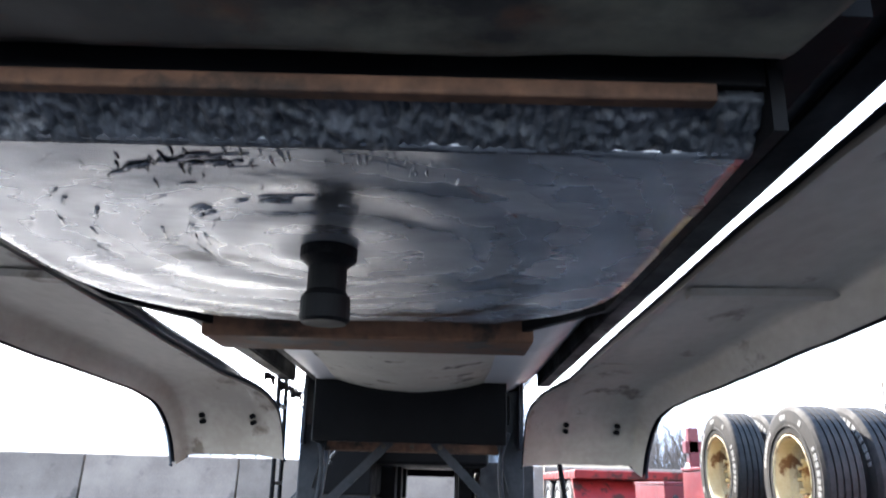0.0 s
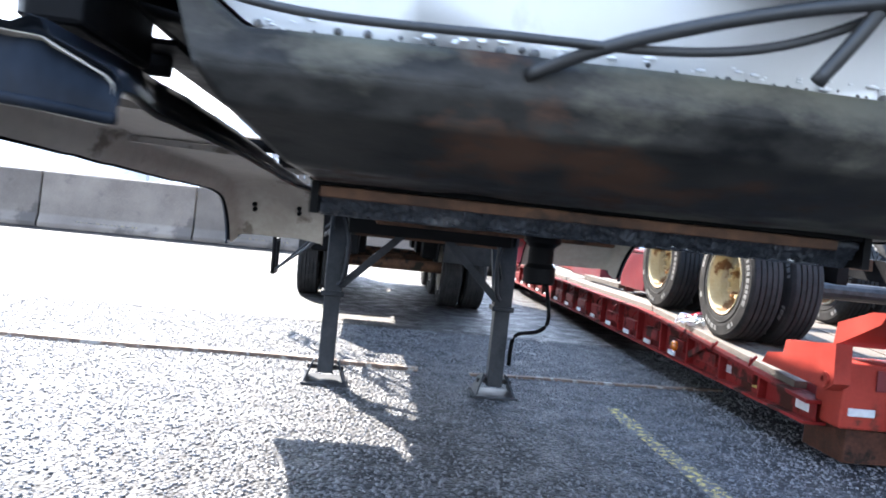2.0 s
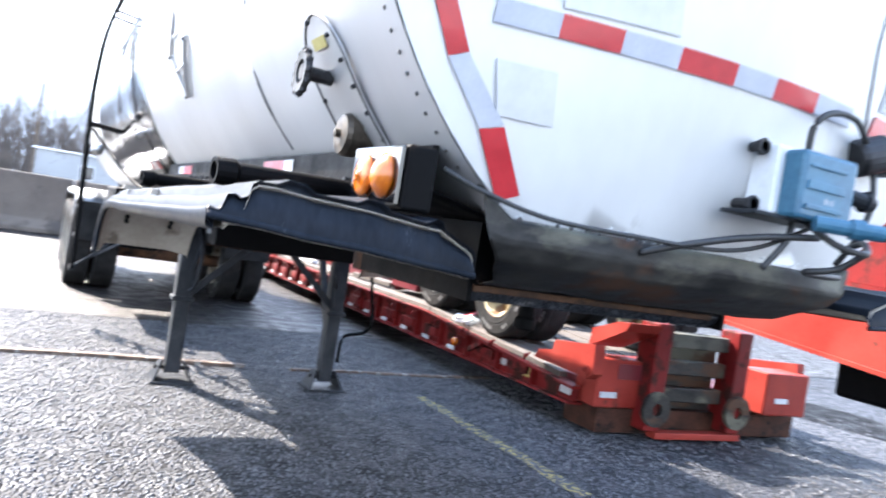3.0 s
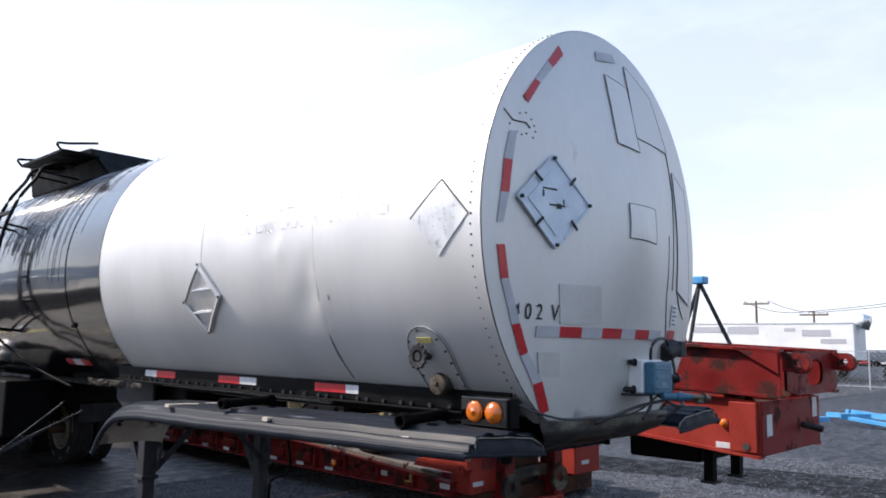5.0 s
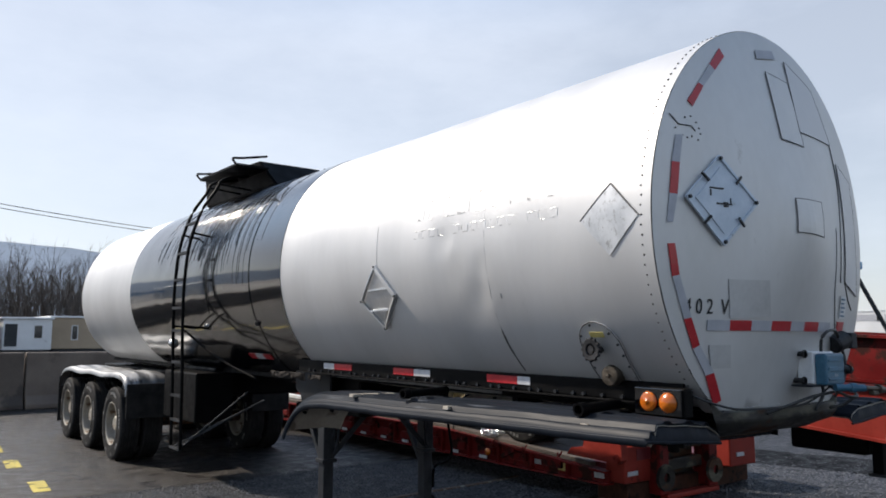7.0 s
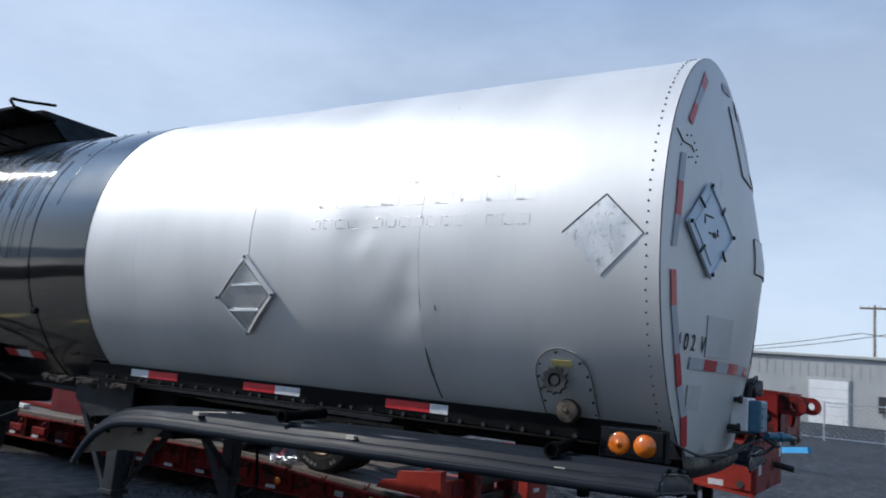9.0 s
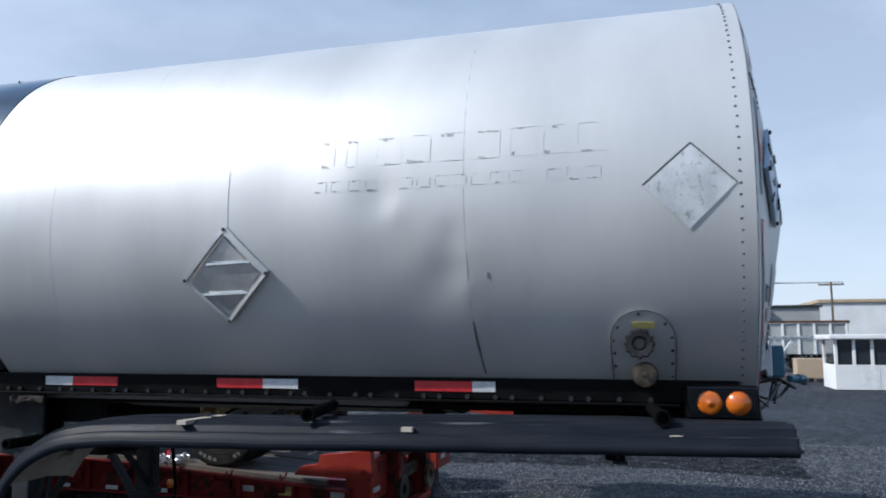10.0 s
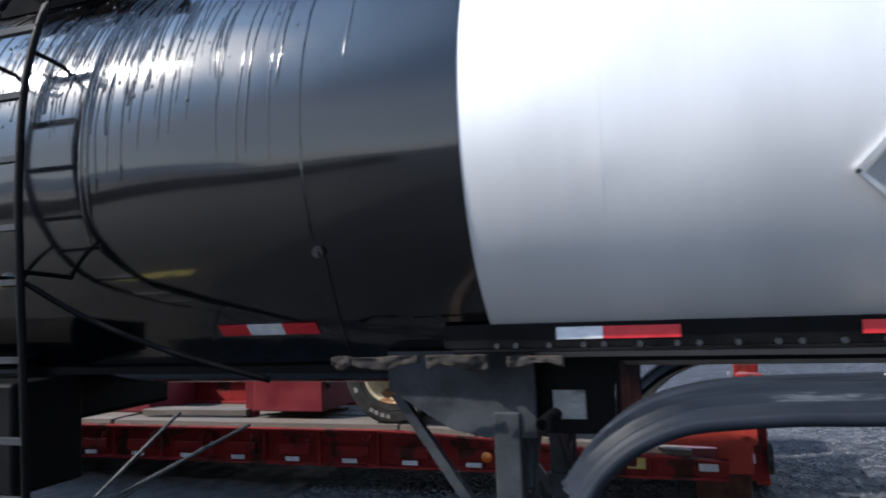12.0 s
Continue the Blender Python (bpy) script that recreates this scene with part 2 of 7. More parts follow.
M["placard"] = material("weathered_placard", (0.46, 0.48, 0.50), (0.60, 0.62, 0.64), 10, (0.4, 0.6), 0.2, 0.0006, 60, 0.4, spots=(0.33, 0.335, 0.34), spot_scale=34, spot_at=0.56, stretch=(1, 1, 0.7))
M["placard_blue"] = material("pale_blue_placard_panel", (0.42, 0.50, 0.58), (0.54, 0.61, 0.68), 8, (0.35, 0.5), 0.1, 0.0005, 60, 0.3, spots=(0.3, 0.33, 0.36), spot_scale=14, spot_at=0.64)
M["ghost"] = material("ghost_lettering", (0.46, 0.47, 0.48), (0.58, 0.59, 0.60), 10, (0.40, 0.5), 0.8, 0.0006, 60, 0.4)
M["faint_seam"] = material("sealed_seam", (0.30, 0.305, 0.31), (0.40, 0.405, 0.415), 14, (0.45, 0.55), 0.4)
M["faded_edge"] = material("grimy_edge", (0.20, 0.20, 0.20), (0.38, 0.385, 0.39), 40, (0.5, 0.6), 0.5)
M["dark_line"] = material("dirty_sealant", (0.06, 0.058, 0.055), (0.13, 0.125, 0.12), 20, (0.6, 0.8), 0.0, 0.0008, 80, 0.4)
M["faint"] = material("faint_patch_film", (0.44, 0.44, 0.435), (0.54, 0.54, 0.53), 5, (0.5, 0.62), 0.5, 0.0004, 40, 0.3)
M["amber"] = material("amber_lens", (0.42, 0.085, 0.006), (0.56, 0.14, 0.010), 30, (0.12, 0.25), 0.0, 0.0004, 150, 0.3, coat=0.6)
M["ink"] = material("black_stencil_paint", (0.012, 0.012, 0.012), (0.03, 0.03, 0.03), 30, (0.5, 0.7))
M["brass"] = material("tarnished_brass", (0.045, 0.038, 0.03), (0.12, 0.10, 0.08), 14, (0.35, 0.6), 0.8, 0.0008, 90, 0.4)
M["iron"] = material("dark_cast_iron", (0.012, 0.012, 0.013), (0.04, 0.04, 0.043), 14, (0.4, 0.6), 0.3, 0.001, 90, 0.4, spec=0.3)
M["yellow"] = material("yellow_sticker", (0.42, 0.34, 0.10), (0.52, 0.44, 0.16), 30, (0.5, 0.7))
M["blue_box"] = material("blue_enamel", (0.02, 0.09, 0.15), (0.05, 0.15, 0.22), 10, (0.35, 0.5), 0.0, 0.0005, 80, 0.3, spots=(0.3, 0.32, 0.33), spot_scale=12, spot_at=0.66)
M["white_box"] = material("grimy_white_paint", (0.55, 0.56, 0.56), (0.70, 0.71, 0.71), 6, (0.4, 0.6), 0.0, 0.0005, 80, 0.3, spots=(0.35, 0.34, 0.32), spot_scale=9, spot_at=0.64)
M["rubber"] = material("tyre_rubber", (0.012, 0.012, 0.0125), (0.03, 0.029, 0.028), 8, (0.65, 0.85), 0.0, 0.0015, 60, 0.4, spec=0.1)
M["tyre_mark"] = material("worn_sidewall_lettering", (0.10, 0.10, 0.10), (0.22, 0.22, 0.215), 30, (0.7, 0.9), spec=0.1)
M["rim"] = material("rusty_cream_rim", (0.40, 0.33, 0.19), (0.52, 0.46, 0.31), 6, (0.45, 0.65), 0.1, 0.0008, 50, 0.3, spots=(0.15, 0.075, 0.03), spot_scale=6, spot_at=0.52)
M["dull_rim"] = material("dusty_grey_rim", (0.22, 0.20, 0.17), (0.36, 0.33, 0.28), 6, (0.5, 0.7), 0.2, 0.0008, 50, 0.3, spots=(0.12, 0.07, 0.04), spot_scale=7, spot_at=0.58)
M["red"] = material("faded_red_paint", (0.115, 0.0075, 0.0075), (0.18, 0.013, 0.012), 3.5, (0.4, 0.6), 0.0, 0.0012, 50, 0.3, spots=(0.04, 0.013, 0.010), spot_scale=4, spot_at=0.53, spot_rough=0.8, spec=0.15)
M["orange_red"] = material("sunburnt_red_paint", (0.20, 0.021, 0.015), (0.28, 0.035, 0.024), 3.5, (0.4, 0.6), 0.0, 0.0012, 50, 0.3, spots=(0.12, 0.03, 0.022), spot_scale=6, spot_at=0.63, spot_rough=0.8, spec=0.15)
M["dark_red"] = material("dark_maroon_paint", (0.085, 0.006, 0.011), (0.13, 0.011, 0.016), 4, (0.35, 0.5), 0.0, 0.0008, 50, 0.3)
M["plank"] = material("grey_weathered_plank", (0.05, 0.041, 0.034), (0.125, 0.105, 0.09), 9, (0.7, 0.9), 0.0, 0.003, 60, 0.5, stretch=(3, 0.25, 3), vary=0.2, spots=(0.10, 0.07, 0.06), spot_scale=10, spot_at=0.62)
M["concrete"] = material("stained_concrete", (0.105, 0.082, 0.066), (0.175, 0.142, 0.115), 1.3, (0.75, 0.92), 0.0, 0.003, 40, 0.4, spots=(0.075, 0.06, 0.05), spot_scale=0.9, spot_at=0.56, vary=0.25)
M["strip"] = material("rusty_ground_strip", (0.07, 0.045, 0.032), (0.17, 0.12, 0.09), 9, (0.7, 0.9), 0.0, 0.006, 50, 0.5, spots=(0.26, 0.25, 0.23), spot_scale=14, spot_at=0.56)
M["yellow_line"] = material("worn_yellow_road_paint", (0.20, 0.15, 0.04), (0.42, 0.32, 0.08), 10, (0.6, 0.85), 0.0, 0.002, 80, 0.5, spots=(0.035, 0.036, 0.04), spot_scale=26, spot_at=0.43)
M["yellow_dash"] = material("yellow_road_paint", (0.40, 0.32, 0.06), (0.58, 0.47, 0.10), 10, (0.6, 0.85), 0.0, 0.002, 80, 0.4, spots=(0.08, 0.075, 0.06), spot_scale=18, spot_at=0.57)
M["stone"] = material("grey_gravel", (0.018, 0.020, 0.024), (0.165, 0.17, 0.185), 38, (0.4, 0.7), 0.0, 0.001, 160, 0.3)
M["bark"] = material("grey_bark", (0.085, 0.07, 0.06), (0.15, 0.128, 0.11), 4, (0.8, 0.95), 0.0, 0.004, 40, 0.4)
M["hill"] = material("ridge_with_haze_glow", (0.16, 0.19, 0.23), (0.24, 0.27, 0.31), 0.02, (0.9, 1.0), fine=0.5, bump_scale=0.15)
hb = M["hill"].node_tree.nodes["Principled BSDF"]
hb.inputs["Emission Color"].default_value, hb.inputs["Emission Strength"].default_value = (0.36, 0.44, 0.56, 1), 0.55   # far-distance haze, put in as a faint blue glow
M["torn_wrap"] = material("torn_brown_wrap", (0.012, 0.010, 0.009), (0.038, 0.032, 0.028), 7, (0.7, 0.9), 0.0, 0.004, 40, 0.5, spec=0.15)
M["grey_wall"] = material("grey_metal_siding", (0.30, 0.31, 0.31), (0.38, 0.385, 0.385), 0.3, (0.5, 0.65), 0.1, 0.0, 4, 0.2, spots=(0.26, 0.26, 0.255), spot_scale=0.6, spot_at=0.62)
M["white_wall"] = material("white_painted_siding", (0.62, 0.63, 0.63), (0.72, 0.73, 0.73), 0.8, (0.4, 0.6), 0.0, 0.0, 6, 0.2, spots=(0.5, 0.5, 0.49), spot_scale=1.2, spot_at=0.64)
M["tan_wall"] = material("tan_siding", (0.34, 0.26, 0.18), (0.42, 0.33, 0.23), 0.8, (0.6, 0.8), 0.0, 0.0, 6, 0.2)
# flat dark tone, also used for the shade inside holes and openings
M["dark_opening"] = material("dim_interior", (0.02, 0.022, 0.025), (0.04, 0.042, 0.045), 1.0, (0.6, 0.8))
M["window"] = material("window_glass", (0.02, 0.025, 0.03), (0.03, 0.035, 0.04), 1.0, (0.03, 0.06), 0.0, coat=0.5)
M["wood_pole"] = material("creosoted_wood", (0.10, 0.075, 0.055), (0.17, 0.13, 0.10), 3, (0.8, 0.95))
M["wire"] = material("cable_sheath", (0.02, 0.02, 0.02), (0.035, 0.035, 0.035), 6, (0.4, 0.6))
M["blue_steel"] = material("blue_painted_steel", (0.03, 0.20, 0.42), (0.06, 0.28, 0.52), 4, (0.4, 0.6), spots=(0.2, 0.2, 0.2), spot_scale=4, spot_at=0.65)


def ground_material(name, dark, light, stone, wet, tint, spec=0.2):
    """Compacted stones: cells of differing grey with dust between, and damp patches of higher gloss."""
    m = bpy.data.materials.new(name)
    m.use_nodes = True
    n, l = m.node_tree.nodes, m.node_tree.links
    b = n["Principled BSDF"]
    tc = n.new("ShaderNodeTexCoord")
    cells = n.new("ShaderNodeTexVoronoi")
    cells.inputs["Scale"].default_value = stone
    cells2 = n.new("ShaderNodeTexVoronoi")
    cells2.inputs["Scale"].default_value = stone * 2.3
    wide = n.new("ShaderNodeTexNoise")
    wide.inputs["Scale"].default_value, wide.inputs["Detail"].default_value = 0.5, 8.0
    mid = n.new("ShaderNodeTexNoise")
    mid.inputs["Scale"].default_value, mid.inputs["Detail"].default_value = 5.0, 6.0
    for node in (cells, cells2, wide, mid):
        l.new(tc.outputs["Object"], node.inputs["Vector"])
    grey = n.new("ShaderNodeSeparateColor")
    l.new(cells.outputs["Color"], grey.inputs["Color"])
    grey2 = n.new("ShaderNodeSeparateColor")
    l.new(cells2.outputs["Color"], grey2.inputs["Color"])
    both = n.new("ShaderNodeMath")
    both.operation = "MULTIPLY"
    l.new(grey.outputs["Red"], both.inputs[0])
    l.new(grey2.outputs["Red"], both.inputs[1])
    skew = n.new("ShaderNodeMath")
    skew.operation = "POWER"
    skew.inputs[1].default_value = 1.5
    l.new(both.outputs[0], skew.inputs[0])
    mix = n.new("ShaderNodeMix")
    mix.data_type = "RGBA"
    mix.inputs["A"].default_value, mix.inputs["B"].default_value = (*dark, 1), (*light, 1)
    l.new(skew.outputs[0], mix.inputs["Factor"])
    wr = n.new("ShaderNodeMapRange")
    wr.inputs["From Min"].default_value, wr.inputs["From Max"].default_value = 0.42, 0.62
    patch = n.new("ShaderNodeMath")
    patch.operation = "MULTIPLY_ADD"
    patch.inputs[1].default_value = 0.6
    l.new(mid.outputs["Fac"], patch.inputs[0])
    l.new(wide.outputs["Fac"], patch.inputs[2])
    wr.inputs["From Min"].default_value, wr.inputs["From Max"].default_value = 0.68, 0.92
    l.new(patch.outputs[0], wr.inputs["Value"])
    mix2 = n.new("ShaderNodeMix")
    mix2.data_type = "RGBA"
    mix2.blend_type = "MULTIPLY"
    mix2.inputs["B"].default_value = (*tint, 1)
    l.new(wr.outputs["Result"], mix2.inputs["Factor"])
    l.new(mix.outputs["Result"], mix2.inputs["A"])
    l.new(mix2.outputs["Result"], b.inputs["Base Color"])
    rr = n.new("ShaderNodeMapRange")
    rr.inputs["From Min"].default_value, rr.inputs["From Max"].default_value = 0.35, 0.65
    rr.inputs["To Min"].default_value, rr.inputs["To Max"].default_value = wet
    l.new(mid.outputs["Fac"], rr.inputs["Value"])
    l.new(rr.outputs["Result"], b.inputs["Roughness"])
    bp = n.new("ShaderNodeBump")
    bp.inputs["Strength"].default_value, bp.inputs["Distance"].default_value = 0.92, 0.70 / stone
    bp.invert = True
    l.new(cells.outputs["Distance"], bp.inputs["Height"])
    l.new(bp.outputs["Normal"], b.inputs["Normal"])
    b.inputs["Specular IOR Level"].default_value = spec
    return m


M["gravel"] = ground_material("bound_gravel", (0.0022, 0.003, 0.005), (0.088, 0.098, 0.118), 46.0, (0.46, 0.72), (0.48, 0.49, 0.52), 0.24)
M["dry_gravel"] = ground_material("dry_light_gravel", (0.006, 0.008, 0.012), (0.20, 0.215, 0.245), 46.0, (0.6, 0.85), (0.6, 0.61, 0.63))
M["dark_strip"] = ground_material("dark_strip_ground", (0.0018, 0.002, 0.0028), (0.012, 0.013, 0.016), 90.0, (0.5, 0.8), (0.6, 0.6, 0.6), 0.1)
M["pavement"] = ground_material("damp_asphalt_paving", (0.015, 0.0135, 0.013), (0.060, 0.054, 0.049), 110.0, (0.28, 0.62), (0.58, 0.48, 0.38), 0.3)


# ---- mesh helpers ----
def thing(name, loc, label, category, group="", kind=""):
    ob = new(name)
    ob.empty_display_size = 0.1
    ob.matrix_basis = Matrix.Translation(loc)
    return tagged(ob, label, category, group, kind)


def part(name, bm, mat, parent=None, label="", smooth=False):
    """Links a bmesh, given in world metres, as one mesh object under a thing or a part."""
    me = bpy.data.meshes.new(name)
    bm.normal_update()
    bm.to_mesh(me)
    bm.free()
    me.materials.append(mat)
    if smooth:
        me.shade_smooth()
    ob = new(name, me)
    if parent is not None:
        ob.parent = parent
        if parent.type == "EMPTY" or parent.matrix_basis != Matrix.Identity(4):
            ob.matrix_parent_inverse = parent.matrix_basis.inverted()
    return tagged(ob, label) if label else ob


def piece(name, me, m, parent):
    """An object on a shared mesh, at the world pose m."""
    ob = new(name, me)
    ob.parent = parent
    ob.matrix_parent_inverse = parent.matrix_basis.inverted()
    ob.matrix_basis = m
    return ob


def shape():
    return bmesh.new()


def box(bm, x0, x1, y0, y1, z0, z1, bevel=0.0, m=None):
    g = bmesh.ops.create_cube(bm, size=1.0)
    vs = g["verts"]
    for v in vs:
        v.co = Vector(((x0 + x1) / 2 + v.co.x * (x1 - x0), (y0 + y1) / 2 + v.co.y * (y1 - y0), (z0 + z1) / 2 + v.co.z * (z1 - z0)))
    if bevel:
        es = list({e for v in vs for e in v.link_edges})
        r = bmesh.ops.bevel(bm, geom=es, offset=bevel, segments=2, affect="EDGES", profile=0.5)
        vs = list({v for f in r["faces"] for v in f.verts} | {v for v in vs if v.is_valid})
    if m is not None:
        bmesh.ops.transform(bm, matrix=m, verts=vs)
    return bm


def rod(bm, a, b, r, n=10, r2=None):
    a, b = Vector(a), Vector(b)
    d = b - a
    m = Matrix.Translation((a + b) / 2) @ d.to_track_quat("Z", "Y").to_matrix().to_4x4()
    bmesh.ops.create_cone(bm, cap_ends=True, segments=n, radius1=r, radius2=r if r2 is None else r2, depth=d.length, matrix=m)
    return bm


def beam(bm, a, b, w, h, up=(0, 0, 1)):
    """A square bar from a to b, w wide and h high."""
    a, b, up = Vector(a), Vector(b), Vector(up)
    d = (b - a).normalized()
    side = d.cross(up).normalized()
    top = side.cross(d).normalized()
    corners = [(-1, -1), (1, -1), (1, 1), (-1, 1)]
    rings = [[bm.verts.new(p + side * (i * w / 2) + top * (j * h / 2)) for i, j in corners] for p in (a, b)]
    for k in range(4):
        bm.faces.new((rings[0][k], rings[0][(k + 1) % 4], rings[1][(k + 1) % 4], rings[1][k]))
    bm.faces.new(rings[0][::-1])
    bm.faces.new(rings[1])
    return bm


def rail(bm, pts, w, h):
    """A flat bar w wide and h high, in one piece along a line of points."""
    pts = [Vector(p) for p in pts]
    rings = []
    for i, p in enumerate(pts):
        d = (pts[min(i + 1, len(pts) - 1)] - pts[max(i - 1, 0)]).normalized()
        side = d.cross(Vector((0, 0, 1))).normalized()
        top = side.cross(d)
        rings.append([bm.verts.new(p + side * (a * w / 2) + top * (b * h / 2)) for a, b in ((-1, -1), (1, -1), (1, 1), (-1, 1))])
    for r0, r1 in zip(rings, rings[1:]):
        for k in range(4):
            bm.faces.new((r0[k], r0[(k + 1) % 4], r1[(k + 1) % 4], r1[k]))
    bm.faces.new(rings[0][::-1])
    bm.faces.new(rings[-1])
    bmesh.ops.recalc_face_normals(bm, faces=bm.faces)
    return bm


def tube(bm, pts, r, n=8):
    """A round tube along a line of points."""
    pts = [Vector(p) for p in pts]
    rings = []
    for i, p in enumerate(pts):
        d = (pts[min(i + 1, len(pts) - 1)] - pts[max(i - 1, 0)]).normalized()
        ref = Vector((0, 0, 1)) if abs(d.z) < 0.9 else Vector((1, 0, 0))
        u = d.cross(ref).normalized()
        w = u.cross(d)
        rings.append([bm.verts.new(p + (u * math.cos(k * math.tau / n) + w * math.sin(k * math.tau / n)) * r) for k in range(n)])
    for r0, r1 in zip(rings, rings[1:]):
        for k in range(n):
            bm.faces.new((r0[k], r0[(k + 1) % n], r1[(k + 1) % n], r1[k]))
    bm.faces.new(rings[0][::-1])
    bm.faces.new(rings[-1])
    bmesh.ops.recalc_face_normals(bm, faces=bm.faces)
    return bm


def smooth_line(pts, per=6):
    """Points of a smooth curve through pts."""
    pts = [Vector(p) for p in pts]
    out = []
    for i in range(len(pts) - 1):
        p0, p1, p2, p3 = pts[max(i - 1, 0)], pts[i], pts[i + 1], pts[min(i + 2, len(pts) - 1)]
        for k in range(per):
            t = k / per
            out.append(0.5 * (2 * p1 + (p2 - p0) * t + (2 * p0 - 5 * p1 + 4 * p2 - p3) * t * t + (3 * p1 - p0 - 3 * p2 + p3) * t ** 3))
    return out + [pts[-1]]


def sheet(bm, fn, nu, nv, thick=0.0):
    """A grid of fn(u, v) for u, v in 0..1; thick: a second skin by fn's third argument."""
    def grid(d):
        return [[bm.verts.new(fn(i / nu, j / nv, d)) for j in range(nv + 1)] for i in range(nu + 1)]
    a = grid(thick)
    for i in range(nu):
        for j in range(nv):
            bm.faces.new((a[i][j], a[i + 1][j], a[i + 1][j + 1], a[i][j + 1]))
    if thick:
        b = grid(0.0)
        for i in range(nu):
            for j in range(nv):
                bm.faces.new((b[i][j], b[i][j + 1], b[i + 1][j + 1], b[i + 1][j]))
        rim = [(i, 0) for i in range(nu)] + [(nu, j) for j in range(nv)] + [(i, nv) for i in range(nu, 0, -1)] + [(0, j) for j in range(nv, 0, -1)]
        for k, (i, j) in enumerate(rim):
            i2, j2 = rim[(k + 1) % len(rim)]
            bm.faces.new((a[i][j], b[i][j], b[i2][j2], a[i2][j2]))
        bmesh.ops.recalc_face_normals(bm, faces=bm.faces)
    return bm


def lathe(bm, prof, n=32, axis=Matrix.Identity(4), ring=False, caps=(True, True)):
    """Turns (radius, height) points round the local z axis; ring: an outline closed on itself, with a hole through it."""
    rings = []
    for r, h in prof + prof[:1] * ring:
        rings.append([bm.verts.new(axis @ Vector((r * math.cos(k * math.tau / n), r * math.sin(k * math.tau / n), h))) for k in range(n)])
    for r0, r1 in zip(rings, rings[1:]):
        for k in range(n):
            bm.faces.new((r0[k], r0[(k + 1) % n], r1[(k + 1) % n], r1[k]))
    if prof[0][0] > 1e-4 and caps[0] and not ring:
        bm.faces.new(rings[0][::-1])
    if prof[-1][0] > 1e-4 and caps[1] and not ring:
        bm.faces.new(rings[-1])
    bmesh.ops.remove_doubles(bm, verts=bm.verts, dist=1e-5)
    bmesh.ops.recalc_face_normals(bm, faces=bm.faces)
    return bm


FACE_OUT_X = Matrix.Rotation(radians(-90), 4, "Y")   # local z towards -x

# ---- ground ----
def ground_sheet():
    bm = shape()
    xs = [-3000, -200, -40, -8, 8, 40, 200, 3000]
    g = [[bm.verts.new((x, y, 0)) for y in xs] for x in xs]
    for i in range(len(xs) - 1):
        for j in range(len(xs) - 1):
            bm.faces.new((g[i][j], g[i + 1][j], g[i + 1][j + 1], g[i][j + 1]))
    ob = part("ground", bm, M["gravel"])
    tagged(ob, "dark bound gravel yard, damp in places", "ground", kind="structure")


def pavement_slab():
    bm = shape()
    n = 60
    near = [Vector((-40 + 80 * i / n, 6.85 + 0.12 * noise.noise(Vector((i * 0.9, 2, 0))) + 0.02 * (i % 2), 0.0)) for i in range(n + 1)]
    top0 = [bm.verts.new((p.x, p.y, 0.006)) for p in near]
    top1 = [bm.verts.new((p.x, p.y + 0.05, 0.016)) for p in near]
    top2 = [bm.verts.new((p.x, 90.0, 0.016)) for p in near]
    for i in range(n):
        bm.faces.new((top0[i], top0[i + 1], top1[i + 1], top1[i]))
        bm.faces.new((top1[i], top1[i + 1], top2[i + 1], top2[i]))
    ob = part("pavement", bm, M["pavement"])
    tagged(ob, "smooth damp asphalt paving with brown stains", "pavement", kind="structure")


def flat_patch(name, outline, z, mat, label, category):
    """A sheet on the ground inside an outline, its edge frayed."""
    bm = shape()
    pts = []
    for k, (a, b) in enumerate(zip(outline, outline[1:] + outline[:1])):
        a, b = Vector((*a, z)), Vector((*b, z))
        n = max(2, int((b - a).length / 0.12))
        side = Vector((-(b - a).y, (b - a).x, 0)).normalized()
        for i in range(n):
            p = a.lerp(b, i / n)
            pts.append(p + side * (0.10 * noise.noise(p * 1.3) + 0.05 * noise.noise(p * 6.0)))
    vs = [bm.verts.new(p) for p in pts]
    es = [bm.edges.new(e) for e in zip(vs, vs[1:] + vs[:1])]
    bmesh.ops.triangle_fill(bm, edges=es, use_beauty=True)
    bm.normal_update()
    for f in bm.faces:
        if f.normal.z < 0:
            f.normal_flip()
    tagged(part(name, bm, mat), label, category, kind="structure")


def yard_surfaces():
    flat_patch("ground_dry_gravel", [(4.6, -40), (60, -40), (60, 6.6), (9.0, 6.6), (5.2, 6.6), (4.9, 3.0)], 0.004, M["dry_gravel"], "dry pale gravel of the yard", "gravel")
    # strip of much darker ground laid over the gravel
    flat_patch("dark_ground_strip", [(5.3, 6.4), (5.8, 4.5), (6.35, 2.5), (6.4, 0.5), (6.0, -1.3), (8.55, -1.2), (8.25, 0.7), (7.75, 2.7), (7.15, 4.7), (6.7, 6.4)], 0.009, M["dark_strip"], "strip of much darker ground in the gravel", "pavement")


def ground_strip():
    bm = shape()
    pts = [(-9 + 0.35 * i, 4.92 + 0.03 * math.sin(i * 0.9) - 0.02 * i / 10, 0.012) for i in range(27)]
    rail(bm, pts, 0.07, 0.03)
    ob = part("trim_strip", bm, M["strip"])
    tagged(ob, "rusty flat strip lying across the gravel", "ground strip", kind="structure")
    bm = shape()
    pts = [(0.5 + 0.3 * i, 4.83 + 0.05 * i / 2 + 0.02 * math.sin(i), 0.008) for i in range(8)]
    rail(bm, pts, 0.05, 0.02)
    ob = part("trim_strip", bm, M["strip"])
    tagged(ob, "broken end of a rusty strip in the gravel", "ground strip", kind="structure")


